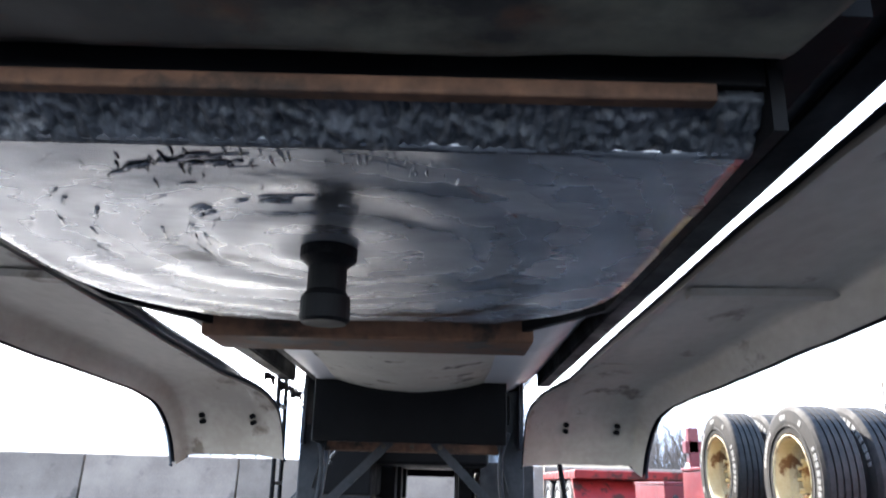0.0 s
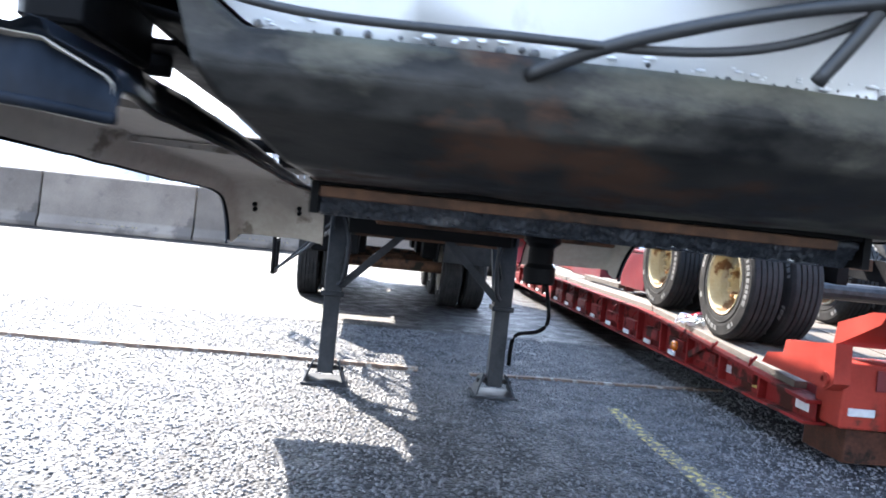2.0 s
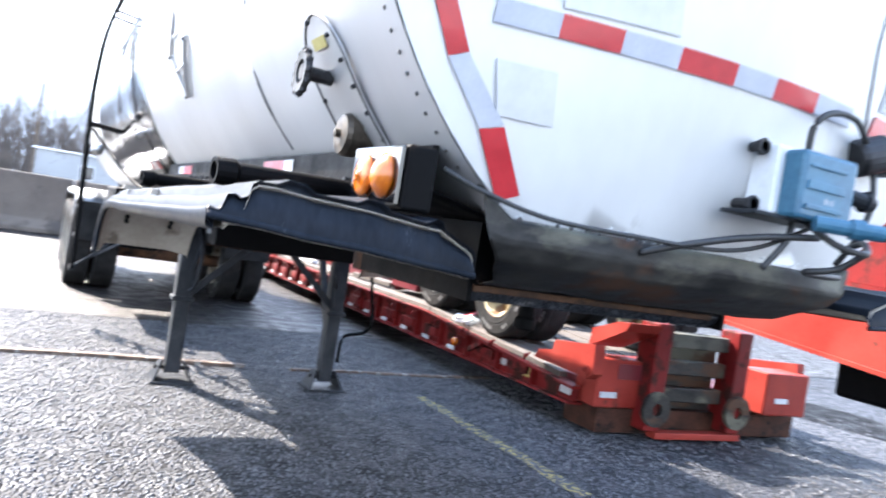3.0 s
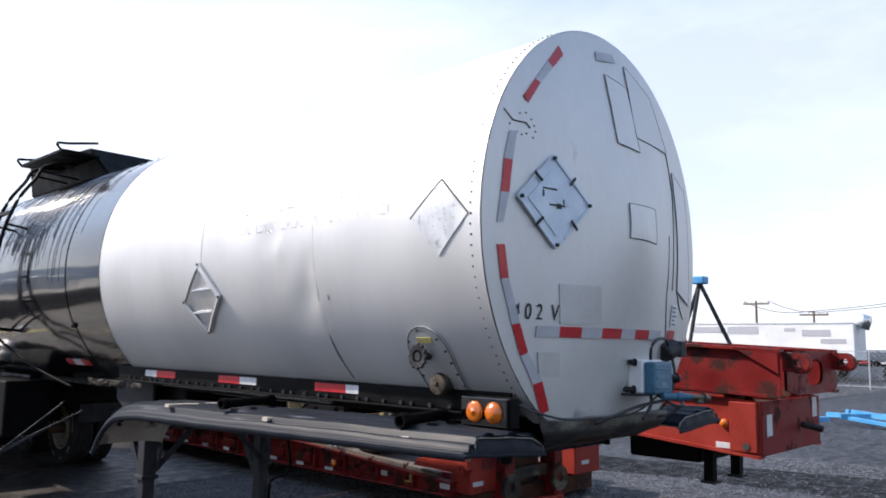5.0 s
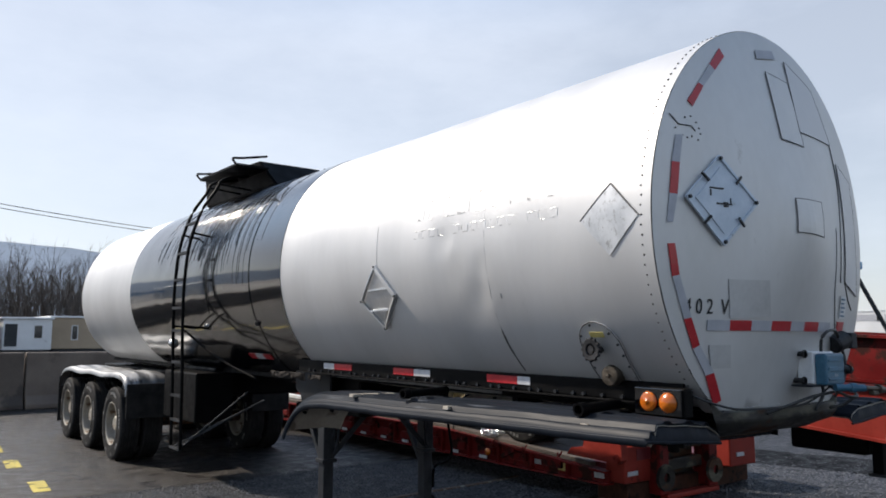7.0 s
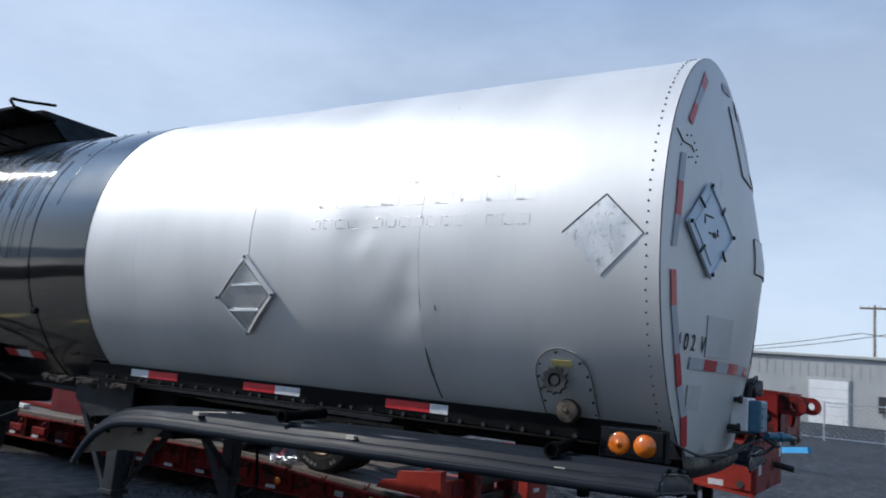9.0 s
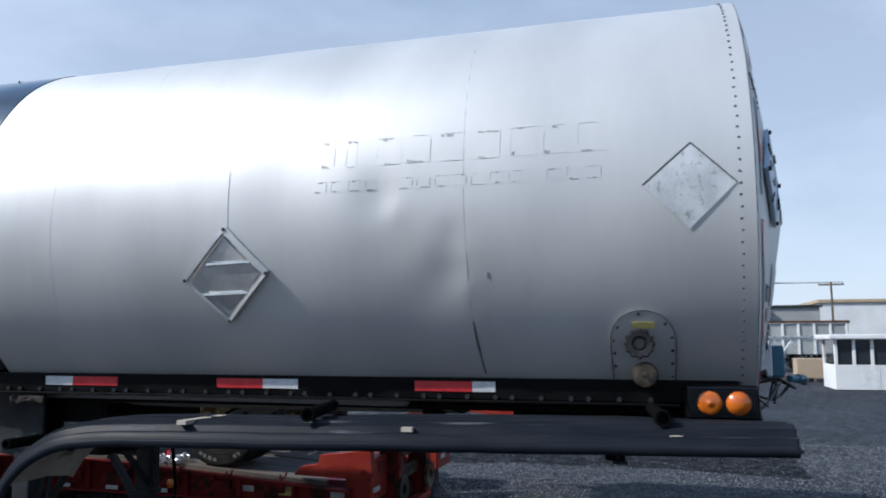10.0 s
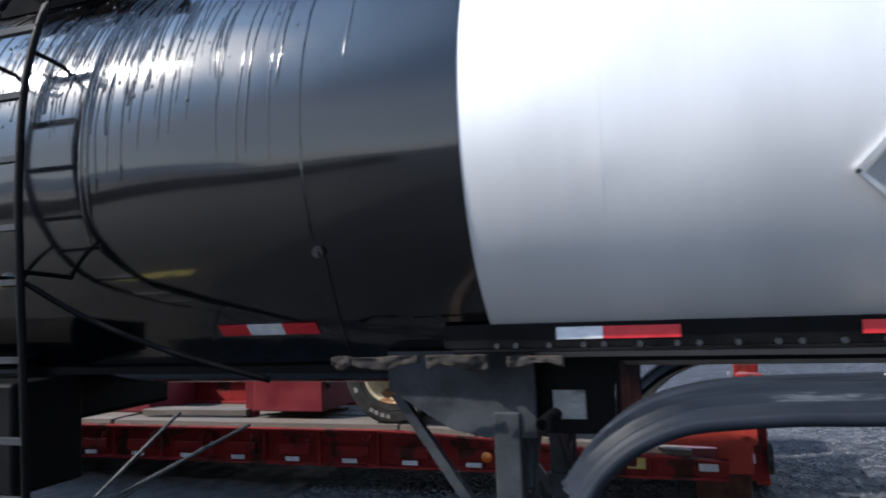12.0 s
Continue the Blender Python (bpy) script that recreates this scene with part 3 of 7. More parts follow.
def painted_marks():
    def mark(x0, x1, y0, y1, z, skew=0.0, paint="yellow_line"):
        bm = shape()
        nx, ny = 3, 14
        rnd = random.Random(int(y0 * 100) + 5)
        g = [[bm.verts.new((x0 + (x1 - x0) * i / nx + skew * j / ny + rnd.uniform(-0.01, 0.01), y0 + (y1 - y0) * j / ny, z)) for j in range(ny + 1)] for i in range(nx + 1)]
        for i in range(nx):
            for j in range(ny):
                if rnd.random() > 0.12:
                    bm.faces.new((g[i][j], g[i + 1][j], g[i + 1][j + 1], g[i][j + 1]))
        ob = part("road_marking", bm, M[paint])
        tagged(ob, "worn yellow paint line on the ground", "road marking", kind="structure")
    mark(1.32, 1.44, 1.9, 4.1, 0.005)
    for y in (7.35, 9.2, 10.75, 12.2, 13.6):
        mark(-2.46, -2.28, y, y + 0.7, 0.021, 0.05, "yellow_dash")


ground_sheet()
pavement_slab()
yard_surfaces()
ground_strip()
painted_marks()

# ---- tank trailer ----
TA, TB, TC, XC = 1.10, 1.17, 2.38, 0.02      # half width, half height and middle of the jacket
Y_SEAM, Y_BLACK, Y_SILVER2, Y_END = 0.105, 4.245, 9.06, 12.25

tanker = thing("tank_trailer", (0, 6, 0), "silver and black insulated tank trailer standing on its landing gear", "tank trailer")


def dent(y, th):
    """Small unevenness of the jacket, in metres outwards."""
    p = Vector((math.cos(th) * 1.1, y, math.sin(th) * 1.1))
    d = 0.0055 * noise.noise(p * 1.1) + 0.0030 * noise.noise(p * 3.3 + Vector((5, 1, 2)))
    for cy, cth, s, a in ((1.79, 3.13, 0.11, -0.013), (1.70, 3.19, 0.05, 0.006), (1.74, 3.33, 0.13, -0.007), (1.45, 3.45, 0.10, -0.012), (1.36, 3.50, 0.045, 0.007), (1.42, 3.30, 0.07, -0.008), (1.57, 3.52, 0.16, -0.006), (2.3, 3.0, 0.25, -0.006), (3.5, 3.2, 0.2, -0.006), (0.85, 3.25, 0.2, -0.005), (3.69, 3.35, 0.05, 0.004)):
        q = ((y - cy) ** 2 + ((th - cth) * 1.1) ** 2) / (s * s)
        if q < 9:
            d += 1.0 * a * math.exp(-q)
    return d


def jacket_point(y, th, off=0.0):
    k = 1.0
    if y > Y_END - 0.35:
        q = min((y - (Y_END - 0.35)) / 0.35, 1.0)
        k = 1 - 0.12 * q * q
    c, s = math.cos(th), math.sin(th)
    o = off + dent(y, th)
    z = TC + s * (TB * k + o)
    if y < Y_BLACK:
        z = max(z, 1.40 if y < 1.8 else 1.345)   # flat bottom over the coupler
    return Vector((XC + c * (TA * k + o), y, z))


def side_point(y, z, off=0.0):
    """On the jacket's camera-side flank at height z."""
    s = (z - TC) / TB
    th = math.pi - math.asin(max(-1, min(1, s)))
    p = jacket_point(y, th, off)
    return p


def face_y(x, z):
    f = math.sqrt(((x - XC) / TA) ** 2 + ((z - TC) / TB) ** 2)
    f = max(f, 0.5 * f + 0.02)                       # blunt tip of the cone
    return -0.165 + 0.23 * f + 0.02 * f ** 3


def face_point(x, z, off=0.0):
    return Vector((x, face_y(x, z) - off, z))


def shell(name, y0, y1, mat, ny, label, off=0.0):
    bm = shape()
    nt = 144
    rings = [[bm.verts.new(jacket_point(y0 + (y1 - y0) * i / ny, k * math.tau / nt, off)) for k in range(nt)] for i in range(ny + 1)]
    for a, b in zip(rings, rings[1:]):
        for k in range(nt):
            bm.faces.new((a[k], b[k], b[(k + 1) % nt], a[(k + 1) % nt]))
    if y1 >= Y_END:
        # dished rear end
        last = rings[-1]
        for q in (0.75, 0.45, 0.12):
            ring = [bm.verts.new((v.co.x * q / 0.88 * 0.88, Y_END + 0.16 * (1 - q * q), TC + (v.co.z - TC) * q)) for v in rings[-1]]
            for k in range(nt):
                bm.faces.new((last[k], ring[k], ring[(k + 1) % nt], last[(k + 1) % nt]))
            last = ring
        bm.faces.new(last)
    return part(name, bm, mat, tanker, label, smooth=True)


front_shell = shell("front_jacket", Y_SEAM, Y_BLACK, M["silver"], 150, "dented silver aluminium jacket")
mid_shell = shell("middle_jacket", Y_BLACK + 0.001, Y_SILVER2, M["black_tank"], 60, "glossy black jacket streaked with tar", 0.004)
rear_shell = shell("rear_jacket", Y_SILVER2 + 0.001, Y_END, M["silver"], 50, "silver aluminium jacket")


def front_face():
    bm = shape()
    nt, nr = 120, 14
    centre = bm.verts.new(face_point(XC, TC))
    last = None
    for i in range(1, nr + 1):
        q = i / nr
        ring = []
        for k in range(nt):
            th = k * math.tau / nt
            x, z = XC + math.cos(th) * TA * q, TC + math.sin(th) * TB * q
            w = 0.004 * noise.noise(Vector((x * 1.6, z * 1.6, 4)))
            z = max(z, 1.37)
            ring.append(bm.verts.new(face_point(x, z, w * (1 - q ** 4))))
        for k in range(nt):
            if last is None:
                bm.faces.new((centre, ring[k], ring[(k + 1) % nt]))
            else:
                bm.faces.new((last[k], ring[k], ring[(k + 1) % nt], last[(k + 1) % nt]))
        last = ring
    bmesh.ops.recalc_face_normals(bm, faces=bm.faces)
    face = part("front_head", bm, M["face"], tanker, "dull dished aluminium front end with patches", smooth=True)
    # rolled edge band
    bm = shape()
    rows = []
    for d, y in ((0.002, Y_SEAM + 0.083), (0.0025, Y_SEAM + 0.035), (0.003, Y_SEAM - 0.016)):
        rows.append([bm.verts.new((XC + math.cos(k * math.tau / nt) * (TA + d + dent(y, k * math.tau / nt)), y, max(1.37, TC + math.sin(k * math.tau / nt) * (TB + d + dent(y, k * math.tau / nt))))) for k in range(nt)])
    for a, b in zip(rows, rows[1:]):
        for k in range(nt):
            bm.faces.new((a[k], a[(k + 1) % nt], b[(k + 1) % nt], b[k]))
    bmesh.ops.recalc_face_normals(bm, faces=bm.faces)
    band = part("edge_band", bm, M["silver"], tanker, "riveted edge band", smooth=True)
    # rivets
    me = bpy.data.meshes.new("rivet")
    bm = shape()
    bmesh.ops.create_icosphere(bm, subdivisions=1, radius=0.0065)
    for v in bm.verts:
        v.co.z *= 0.6
    bm.to_mesh(me)
    bm.free()
    me.shade_smooth()
    me.materials.append(M["dark_line"])
    for k in range(116):
        th = math.radians(-52) + math.radians(284) * k / 115
        c, s = math.cos(th), math.sin(th)
        nrm = Vector((c / TA, 0, s / TB)).normalized()
        p = Vector((XC + c * (TA + 0.004), Y_SEAM + 0.042 + 0.004 * (k % 2), TC + s * (TB + 0.004)))
        piece("rivet", me, Matrix.Translation(p) @ nrm.to_track_quat("Z", "Y").to_matrix().to_4x4(), band)
    return face


face = front_face()


def on_face(name, corners, mat, label="", off=0.004, thick=0.003, n=6, parent=None):
    """A four-cornered patch of (x, z) corners lying on the front head."""
    a, b, c, d = [Vector((*p, 0)) for p in corners]

    def fn(u, v, t):
        p = a.lerp(b, u).lerp(d.lerp(c, u), v)
        return face_point(p.x, p.y, off + t)
    bm = sheet(shape(), fn, n, n, thick)
    return part(name, bm, mat, parent or face, label)


def on_side(name, corners, mat, label="", off=0.004, thick=0.003, n=6, parent=None, m=None):
    """A four-cornered patch of (y, z) corners lying on the flank."""
    a, b, c, d = [Vector((*p, 0)) for p in corners]

    def fn(u, v, t):
        p = a.lerp(b, u).lerp(d.lerp(c, u), v)
        return side_point(p.x, p.y, off + t)
    bm = sheet(shape(), fn, n, m or n, thick)
    return part(name, bm, mat, parent or front_shell, label)


def ribbon(points, width, fn, name, mat, parent, label="", off=0.004, r=None):
    """A raised line through 2D points on a surface fn(u, v, off)."""
    bm = shape()
    tube(bm, [fn(u, v, off) for u, v in points], r or width / 2, 6)
    return part(name, bm, mat, parent, label)


# reflective tapes of the front head
RED, WHT, FAD = M["red_tape"], M["white_tape"], M["faded_tape"]
for corners, tint in (
        ([(-0.478, 3.357), (-0.454, 3.310), (-0.558, 3.208), (-0.588, 3.239)], RED), ([(-0.588, 3.239), (-0.558, 3.208), (-0.670, 3.097), (-0.703, 3.111)], FAD),
        ([(-0.703, 3.111), (-0.670, 3.097), (-0.770, 2.969), (-0.801, 2.996)], RED), ([(-0.910, 2.796), (-0.864, 2.802), (-0.901, 2.651), (-0.950, 2.652)], FAD),
        ([(-0.950, 2.652), (-0.901, 2.651), (-0.928, 2.485), (-0.975, 2.486)], RED), ([(-0.975, 2.486), (-0.928, 2.485), (-0.961, 2.340), (-0.997, 2.337)], FAD),
        ([(-0.993, 2.231), (-0.951, 2.236), (-0.919, 2.078), (-0.963, 2.070)], RED), ([(-0.963, 2.070), (-0.919, 2.078), (-0.833, 1.869), (-0.879, 1.859)], FAD),
        ([(-0.879, 1.859), (-0.833, 1.869), (-0.763, 1.730), (-0.807, 1.713)], RED), ([(-0.807, 1.711), (-0.763, 1.728), (-0.645, 1.590), (-0.702, 1.575)], FAD),
        ([(-0.702, 1.573), (-0.645, 1.588), (-0.566, 1.444), (-0.619, 1.422)], RED)):
    on_face("tape", corners, tint, "red reflective tape" if tint is RED else "faded reflective tape")
xs = [-0.726, -0.571, -0.412, -0.252, -0.076, 0.065, 0.241, 0.42]
for i in range(0, 7):
    on_face("tape", [(xs[i], 1.858), (xs[i + 1], 1.858), (xs[i + 1], 1.804), (xs[i], 1.804)], (FAD, RED)[i % 2], ("faded reflective tape", "red reflective tape")[i % 2], n=3)
on_face("tape", [(0.546, 1.864), (0.68, 1.864), (0.66, 1.808), (0.535, 1.808)], RED, "red reflective tape", n=2)
on_face("tape", [(-0.137, 3.422), (0.06, 3.462), (0.07, 3.41), (-0.144, 3.365)], FAD, "faded reflective tape", n=3)
on_face("patch", [(-0.70, 1.73), (-0.55, 1.73), (-0.53, 1.61), (-0.67, 1.61)], M["faint"], "grey square patch", n=3)
on_face("patch", [(-0.602, 2.067), (-0.307, 2.072), (-0.267, 1.878), (-0.573, 1.870)], M["faint"], "dull grey rectangular patch", n=4)


def riveted_panel(corners, mat, label, n=6, bead=0.008, sides=(0, 1, 2, 3)):
    p = on_face("panel", corners, mat, label, off=0.003, thick=0.004, n=n)
    for k in sides:
        a, b = Vector((*corners[k], 0)), Vector((*corners[(k + 1) % 4], 0))
        line = [(a.lerp(b, t / 8).x, a.lerp(b, t / 8).y) for t in range(9)]
        ribbon(line, bead, lambda u, v, o: face_point(u, v, o), "seam", M["dark_line"], p, "", 0.006, 0.0025)
    return p


riveted_panel([(-0.090, 3.293), (0.14, 3.27), (0.138, 2.868), (-0.100, 2.879)], M["face"], "riveted repair panel", 10)
riveted_panel([(0.175, 3.42), (0.48, 3.30), (0.601, 2.961), (0.129, 2.959)], M["silver"], "bright repair panel", 10)
riveted_panel([(-0.098, 2.533), (0.205, 2.543), (0.195, 2.339), (-0.111, 2.343)], M["face"], "small riveted hatch panel")
riveted_panel([(0.655, 2.849), (0.92, 2.77), (0.95, 2.03), (0.660, 2.105)], M["silver"], "tall side panel", 10)
for line in ([(0.57, 3.05), (0.601, 2.961), (0.617, 2.722), (0.570, 2.395), (0.565, 2.10)], [(0.467, 2.42), (0.467, 2.352), (0.457, 2.045), (0.53, 1.773), (0.51, 1.60)], [(-0.93, 2.907), (-0.879, 2.856), (-0.797, 2.857), (-0.774, 2.832)],
             [(0.66, 2.105), (0.74, 2.01), (0.84, 1.94)]):
    ribbon([(line[i][0] + (line[i + 1][0] - line[i][0]) * k / 6, line[i][1] + (line[i + 1][1] - line[i][1]) * k / 6) for i in range(len(line) - 1) for k in range(7)], 0.01,
           lambda u, v, o: face_point(u, v, o), "seam", M["dark_line"], face, "", 0.003, 0.003)
# stop holes and rivets round the crack
me = bpy.data.meshes.new("crack_rivet")
bm = shape()
bmesh.ops.create_icosphere(bm, subdivisions=1, radius=0.0055)
bm.to_mesh(me)
bm.free()
me.materials.append(M["dark_line"])
for x, z in ((-0.90, 2.835), (-0.86, 2.80), (-0.83, 2.90), (-0.80, 2.80), (-0.76, 2.88), (-0.745, 2.85), (-0.74, 2.82), (-0.76, 2.785), (-0.79, 2.91), (-0.83, 2.79)):
    piece("crack_rivet", me, Matrix.Translation(face_point(x, z, 0.001)), face)
on_face("label", [(0.58, 2.02), (0.70, 2.02), (0.68, 1.885), (0.57, 1.885)], M["white_box"], "torn white sticker", n=3)
for k in range(5):
    on_face("print", [(0.59, 2.005 - 0.025 * k), (0.66 - 0.02 * (k % 2), 2.005 - 0.025 * k), (0.66 - 0.02 * (k % 2), 1.995 - 0.025 * k), (0.59, 1.995 - 0.025 * k)], M["blue_box"], "", off=0.008, n=2)


def placard_panel():
    """The big flip placard: a square on its point, with clips and a frame."""
    cx, cz, h = -0.655, 2.474, 0.233
    base = on_face("placard_board", [(cx, cz + h), (cx + h, cz), (cx, cz - h), (cx - h, cz)], M["placard_blue"], "pale blue diamond placard holder", off=0.006, thick=0.010)
    inner = 0.175
    on_face("placard_leaf", [(cx, cz + inner), (cx + inner, cz), (cx, cz - inner), (cx - inner, cz)], M["placard_blue"], "", off=0.017, thick=0.005, parent=base)
    bm = shape()
    pts = [(cx, cz + h), (cx + h, cz), (cx, cz - h), (cx - h, cz)]
    for k in range(4):
        a, b = pts[k], pts[(k + 1) % 4]
        beam(bm, face_point(*a, 0.020), face_point(*b, 0.020), 0.014, 0.010, (0, -1, 0))
    part("placard_rim", bm, M["placard_blue"], base)
    for k in range(4):
        a, b = pts[k], pts[(k + 1) % 4]
        for t in (0.5,):
            x, z = a[0] + (b[0] - a[0]) * t, a[1] + (b[1] - a[1]) * t
            dx, dz = (cx - x), (cz - z)
            bm = shape()
            beam(bm, face_point(x - dx * 0.14, z - dz * 0.14, 0.026), face_point(x + dx * 0.22, z + dz * 0.22, 0.030), 0.012, 0.008, (0, -1, 0))
            part("clip", bm, M["iron"], base, "dark spring clip")
        bm = shape()
        p = face_point(a[0] + (cx - a[0]) * 0.06, a[1] + (cz - a[1]) * 0.06, 0.024)
        rod(bm, p, p + Vector((0, -0.012, 0)), 0.010, 10)
        part("bolt", bm, M["iron"], base)
    for x0, x1, z0, z1 in ((-0.74, -0.65, 2.528, 2.536), (-0.70, -0.60, 2.448, 2.456), (-0.655, -0.625, 2.436, 2.462), (-0.74, -0.733, 2.49, 2.522), (-0.61, -0.605, 2.452, 2.485)):
        on_face("print", [(x0, z1), (x1, z1), (x1, z0), (x0, z0)], M["iron"], "", off=0.023, n=2, parent=base)


placard_panel()


def stencil(text, x0, z0, size, gap):
    """Stencilled characters, each a part on the front head."""
    x = x0
    for ch in text:
        if ch == " ":
            x += gap * 0.35
            continue
        cu = bpy.data.curves.new("stencil", "FONT")
        cu.body, cu.size, cu.extrude = ch, size, 0.001
        tmp = bpy.data.objects.new("stencil", cu)
        scene.collection.objects.link(tmp)
        bpy.context.view_layer.update()
        me = bpy.data.meshes.new_from_object(tmp.evaluated_get(bpy.context.evaluated_depsgraph_get()))
        bpy.data.objects.remove(tmp)
        bm = shape()
        bm.from_mesh(me)
        for v in bm.verts:
            v.co = face_point(x + v.co.x * 0.8, z0 + v.co.y, 0.005 + v.co.z)
        part("stencil_character", bm, M["ink"], face, "black stencilled character")
        x += gap


stencil("402 V", -0.879, 1.888, 0.110, 0.071)


def flank_details():
    # skirt rail with bolts and tapes
    for sx in (-1, 1):
        bm = shape()
        box(bm, min(sx * 0.742, sx * 0.76), max(sx * 0.742, sx * 0.76), 0.16, 4.45, 1.426, 1.53, 0.004)
        rail = part("skirt_rail", bm, M["black"], tanker, "black frame rail under the jacket")
        bm = shape()
        box(bm, min(sx * 0.745, sx * 0.812), max(sx * 0.745, sx * 0.812), 0.42, 4.40, 1.414, 1.424, 0.002)
        part("rail_flange", bm, M["black"], rail)
        me = bpy.data.meshes.new("rail_bolt")
        bm = shape()
        rod(bm, (0, 0, 0), (0, 0, 0.016), 0.013, 6)
        bm.to_mesh(me)
        bm.free()
        me.materials.append(M["grey_leg"])
        for k in range(31 if sx < 0 else 0):
            y = 0.55 + k * 0.122 + 0.02 * (k % 3)
            piece("rail_bolt", me, Matrix.Translation((sx * 0.76, y, 1.438)) @ Matrix.Rotation(sx * math.pi / 2, 4, "Y"), rail)

    def tape(y0, y1, mat, label, x=-0.7605, z0=1.462, z1=1.512):
        bm = shape()
        box(bm, x - 0.003, x, min(y0, y1), max(y0, y1), z0, z1)
        part("tape", bm, mat, tanker, label)
    for a, b, c, first in ((1.698, 1.401, 1.285, RED), (2.826, 2.55, 2.345, RED), (3.955, 3.767, 3.463, WHT)):
        tape(a, b, first, "red reflective tape" if first is RED else "white reflective tape")
        tape(b - 0.001, c, WHT if first is RED else RED, "white reflective tape" if first is RED else "red reflective tape")
    for a, b, mat in ((5.60, 5.44, RED), (5.44, 5.25, WHT), (5.25, 5.07, RED)):
        on_side("tape", [(a, 1.565), (b, 1.565), (b, 1.515), (a, 1.515)], mat, "reflective tape", off=0.008, n=2, parent=mid_shell)

    # sealed seams of the jacket
    def line(pts, r, mat, off=0.0005):
        bm = tube(shape(), [side_point(y, z, off) for y, z in pts], r, 6)
        part("seam", bm, mat, front_shell)
    line([(1.375 - 0.0015 * k, 3.30 - 0.10 * k) for k in range(16)], 0.0022, M["faint_seam"], -0.0009)
    line([(1.352 - 0.004 * k, 1.80 - 0.05 * k) for k in range(6)], 0.0045, M["dark_line"])
    line([(1.349, 1.767), (1.345, 1.70), (1.34, 1.66)], 0.007, M["dark_line"])
    line([(1.262, 2.03), (1.262, 2.0)], 0.004, M["faded_edge"])
    line([(2.60, 2.28 + 0.06 * k) for k in range(6)], 0.002, M["silver"])
    line([(3.683 + 0.003 * k, 2.62 - 0.09 * k) for k in range(11)], 0.003, M["silver"], -0.0016)
    # strap at the black section
    bm = sheet(shape(), lambda u, v, t: side_point(4.93 + 0.07 * u * u + (v - 0.5) * 0.05, 1.90 - 0.50 * u, 0.004 + t), 10, 2, 0.006)
    strap = part("strap", bm, M["black_tank"], mid_shell, "black bolted strap")
    bm = shape()
    p = side_point(4.93, 1.875, 0.008)
    rod(bm, p, p + Vector((-0.016, 0, -0.005)), 0.026, 14)
    rod(bm, p, p + Vector((-0.028, 0, -0.008)), 0.010, 8)
    part("bolt", bm, M["iron"], strap)
    bm = tube(shape(), [side_point(4.95, 3.1 - 0.11 * k, 0.006) for k in range(12)], 0.006, 6)
    part("seam", bm, M["black_tank"], mid_shell)


flank_details()


def diamond_frame():
    """Metal placard frame on the flank: channels on a square standing on its point, with two slat guides."""
    T, R, B, L = (2.608, 2.275), (2.385, 2.055), (2.633, 1.825), (2.852, 2.028)
    base = on_side("placard_plate", [(2.61, 2.23), (2.43, 2.052), (2.63, 1.872), (2.81, 2.03)], M["ghost"], "weathered white diamond placard", off=0.006, thick=0.004)
    for a, b, w, mt in ((T, R, 0.032, "silver"), (R, B, 0.018, "face"), (B, L, 0.016, "face"), (L, T, 0.018, "alu")):
        A, Bv = Vector((*a, 0)), Vector((*b, 0))
        bm = shape()
        pts = [side_point(A.lerp(Bv, t / 6).x, A.lerp(Bv, t / 6).y, 0.016) for t in range(7)]
        for p, q in zip(pts, pts[1:]):
            beam(bm, p, q, w, 0.02, (-1, 0, 0))
        part("frame_bar", bm, M[mt], base, "metal channel")
    for z, y0, y1 in ((2.105, 2.72, 2.47), (1.955, 2.77, 2.50)):
        bm = shape()
        pts = [side_point(y0 + (y1 - y0) * t / 5, z + 0.008 * t / 5, 0.018) for t in range(6)]
        for p, q in zip(pts, pts[1:]):
            beam(bm, p, q, 0.012, 0.008, (-1, 0, 0))
        part("slat_guide", bm, M["alu"], base)
    for y, z in (T, R, B, L):
        bm = shape()
        p = side_point(y, z, 0.024)
        rod(bm, p, p + Vector((-0.008, 0, 0)), 0.009, 8)
        part("bolt", bm, M["iron"], base)
    # bare weathered placard further forward
    base = on_side("placard_plate", [(0.346, 2.566), (0.163, 2.38), (0.36, 2.19), (0.552, 2.388)], M["placard"], "peeling white diamond placard", off=0.004, thick=0.002, n=10)
    for a, b in (((0.346, 2.566), (0.163, 2.38)), ((0.346, 2.566), (0.552, 2.388))):
        A, Bv = Vector((*a, 0)), Vector((*b, 0))
        bm = tube(shape(), [side_point(A.lerp(Bv, t / 8).x, A.lerp(Bv, t / 8).y, 0.005) for t in range(9)], 0.004, 6)
        part("sealed_edge", bm, M["dark_line"], base)


diamond_frame()


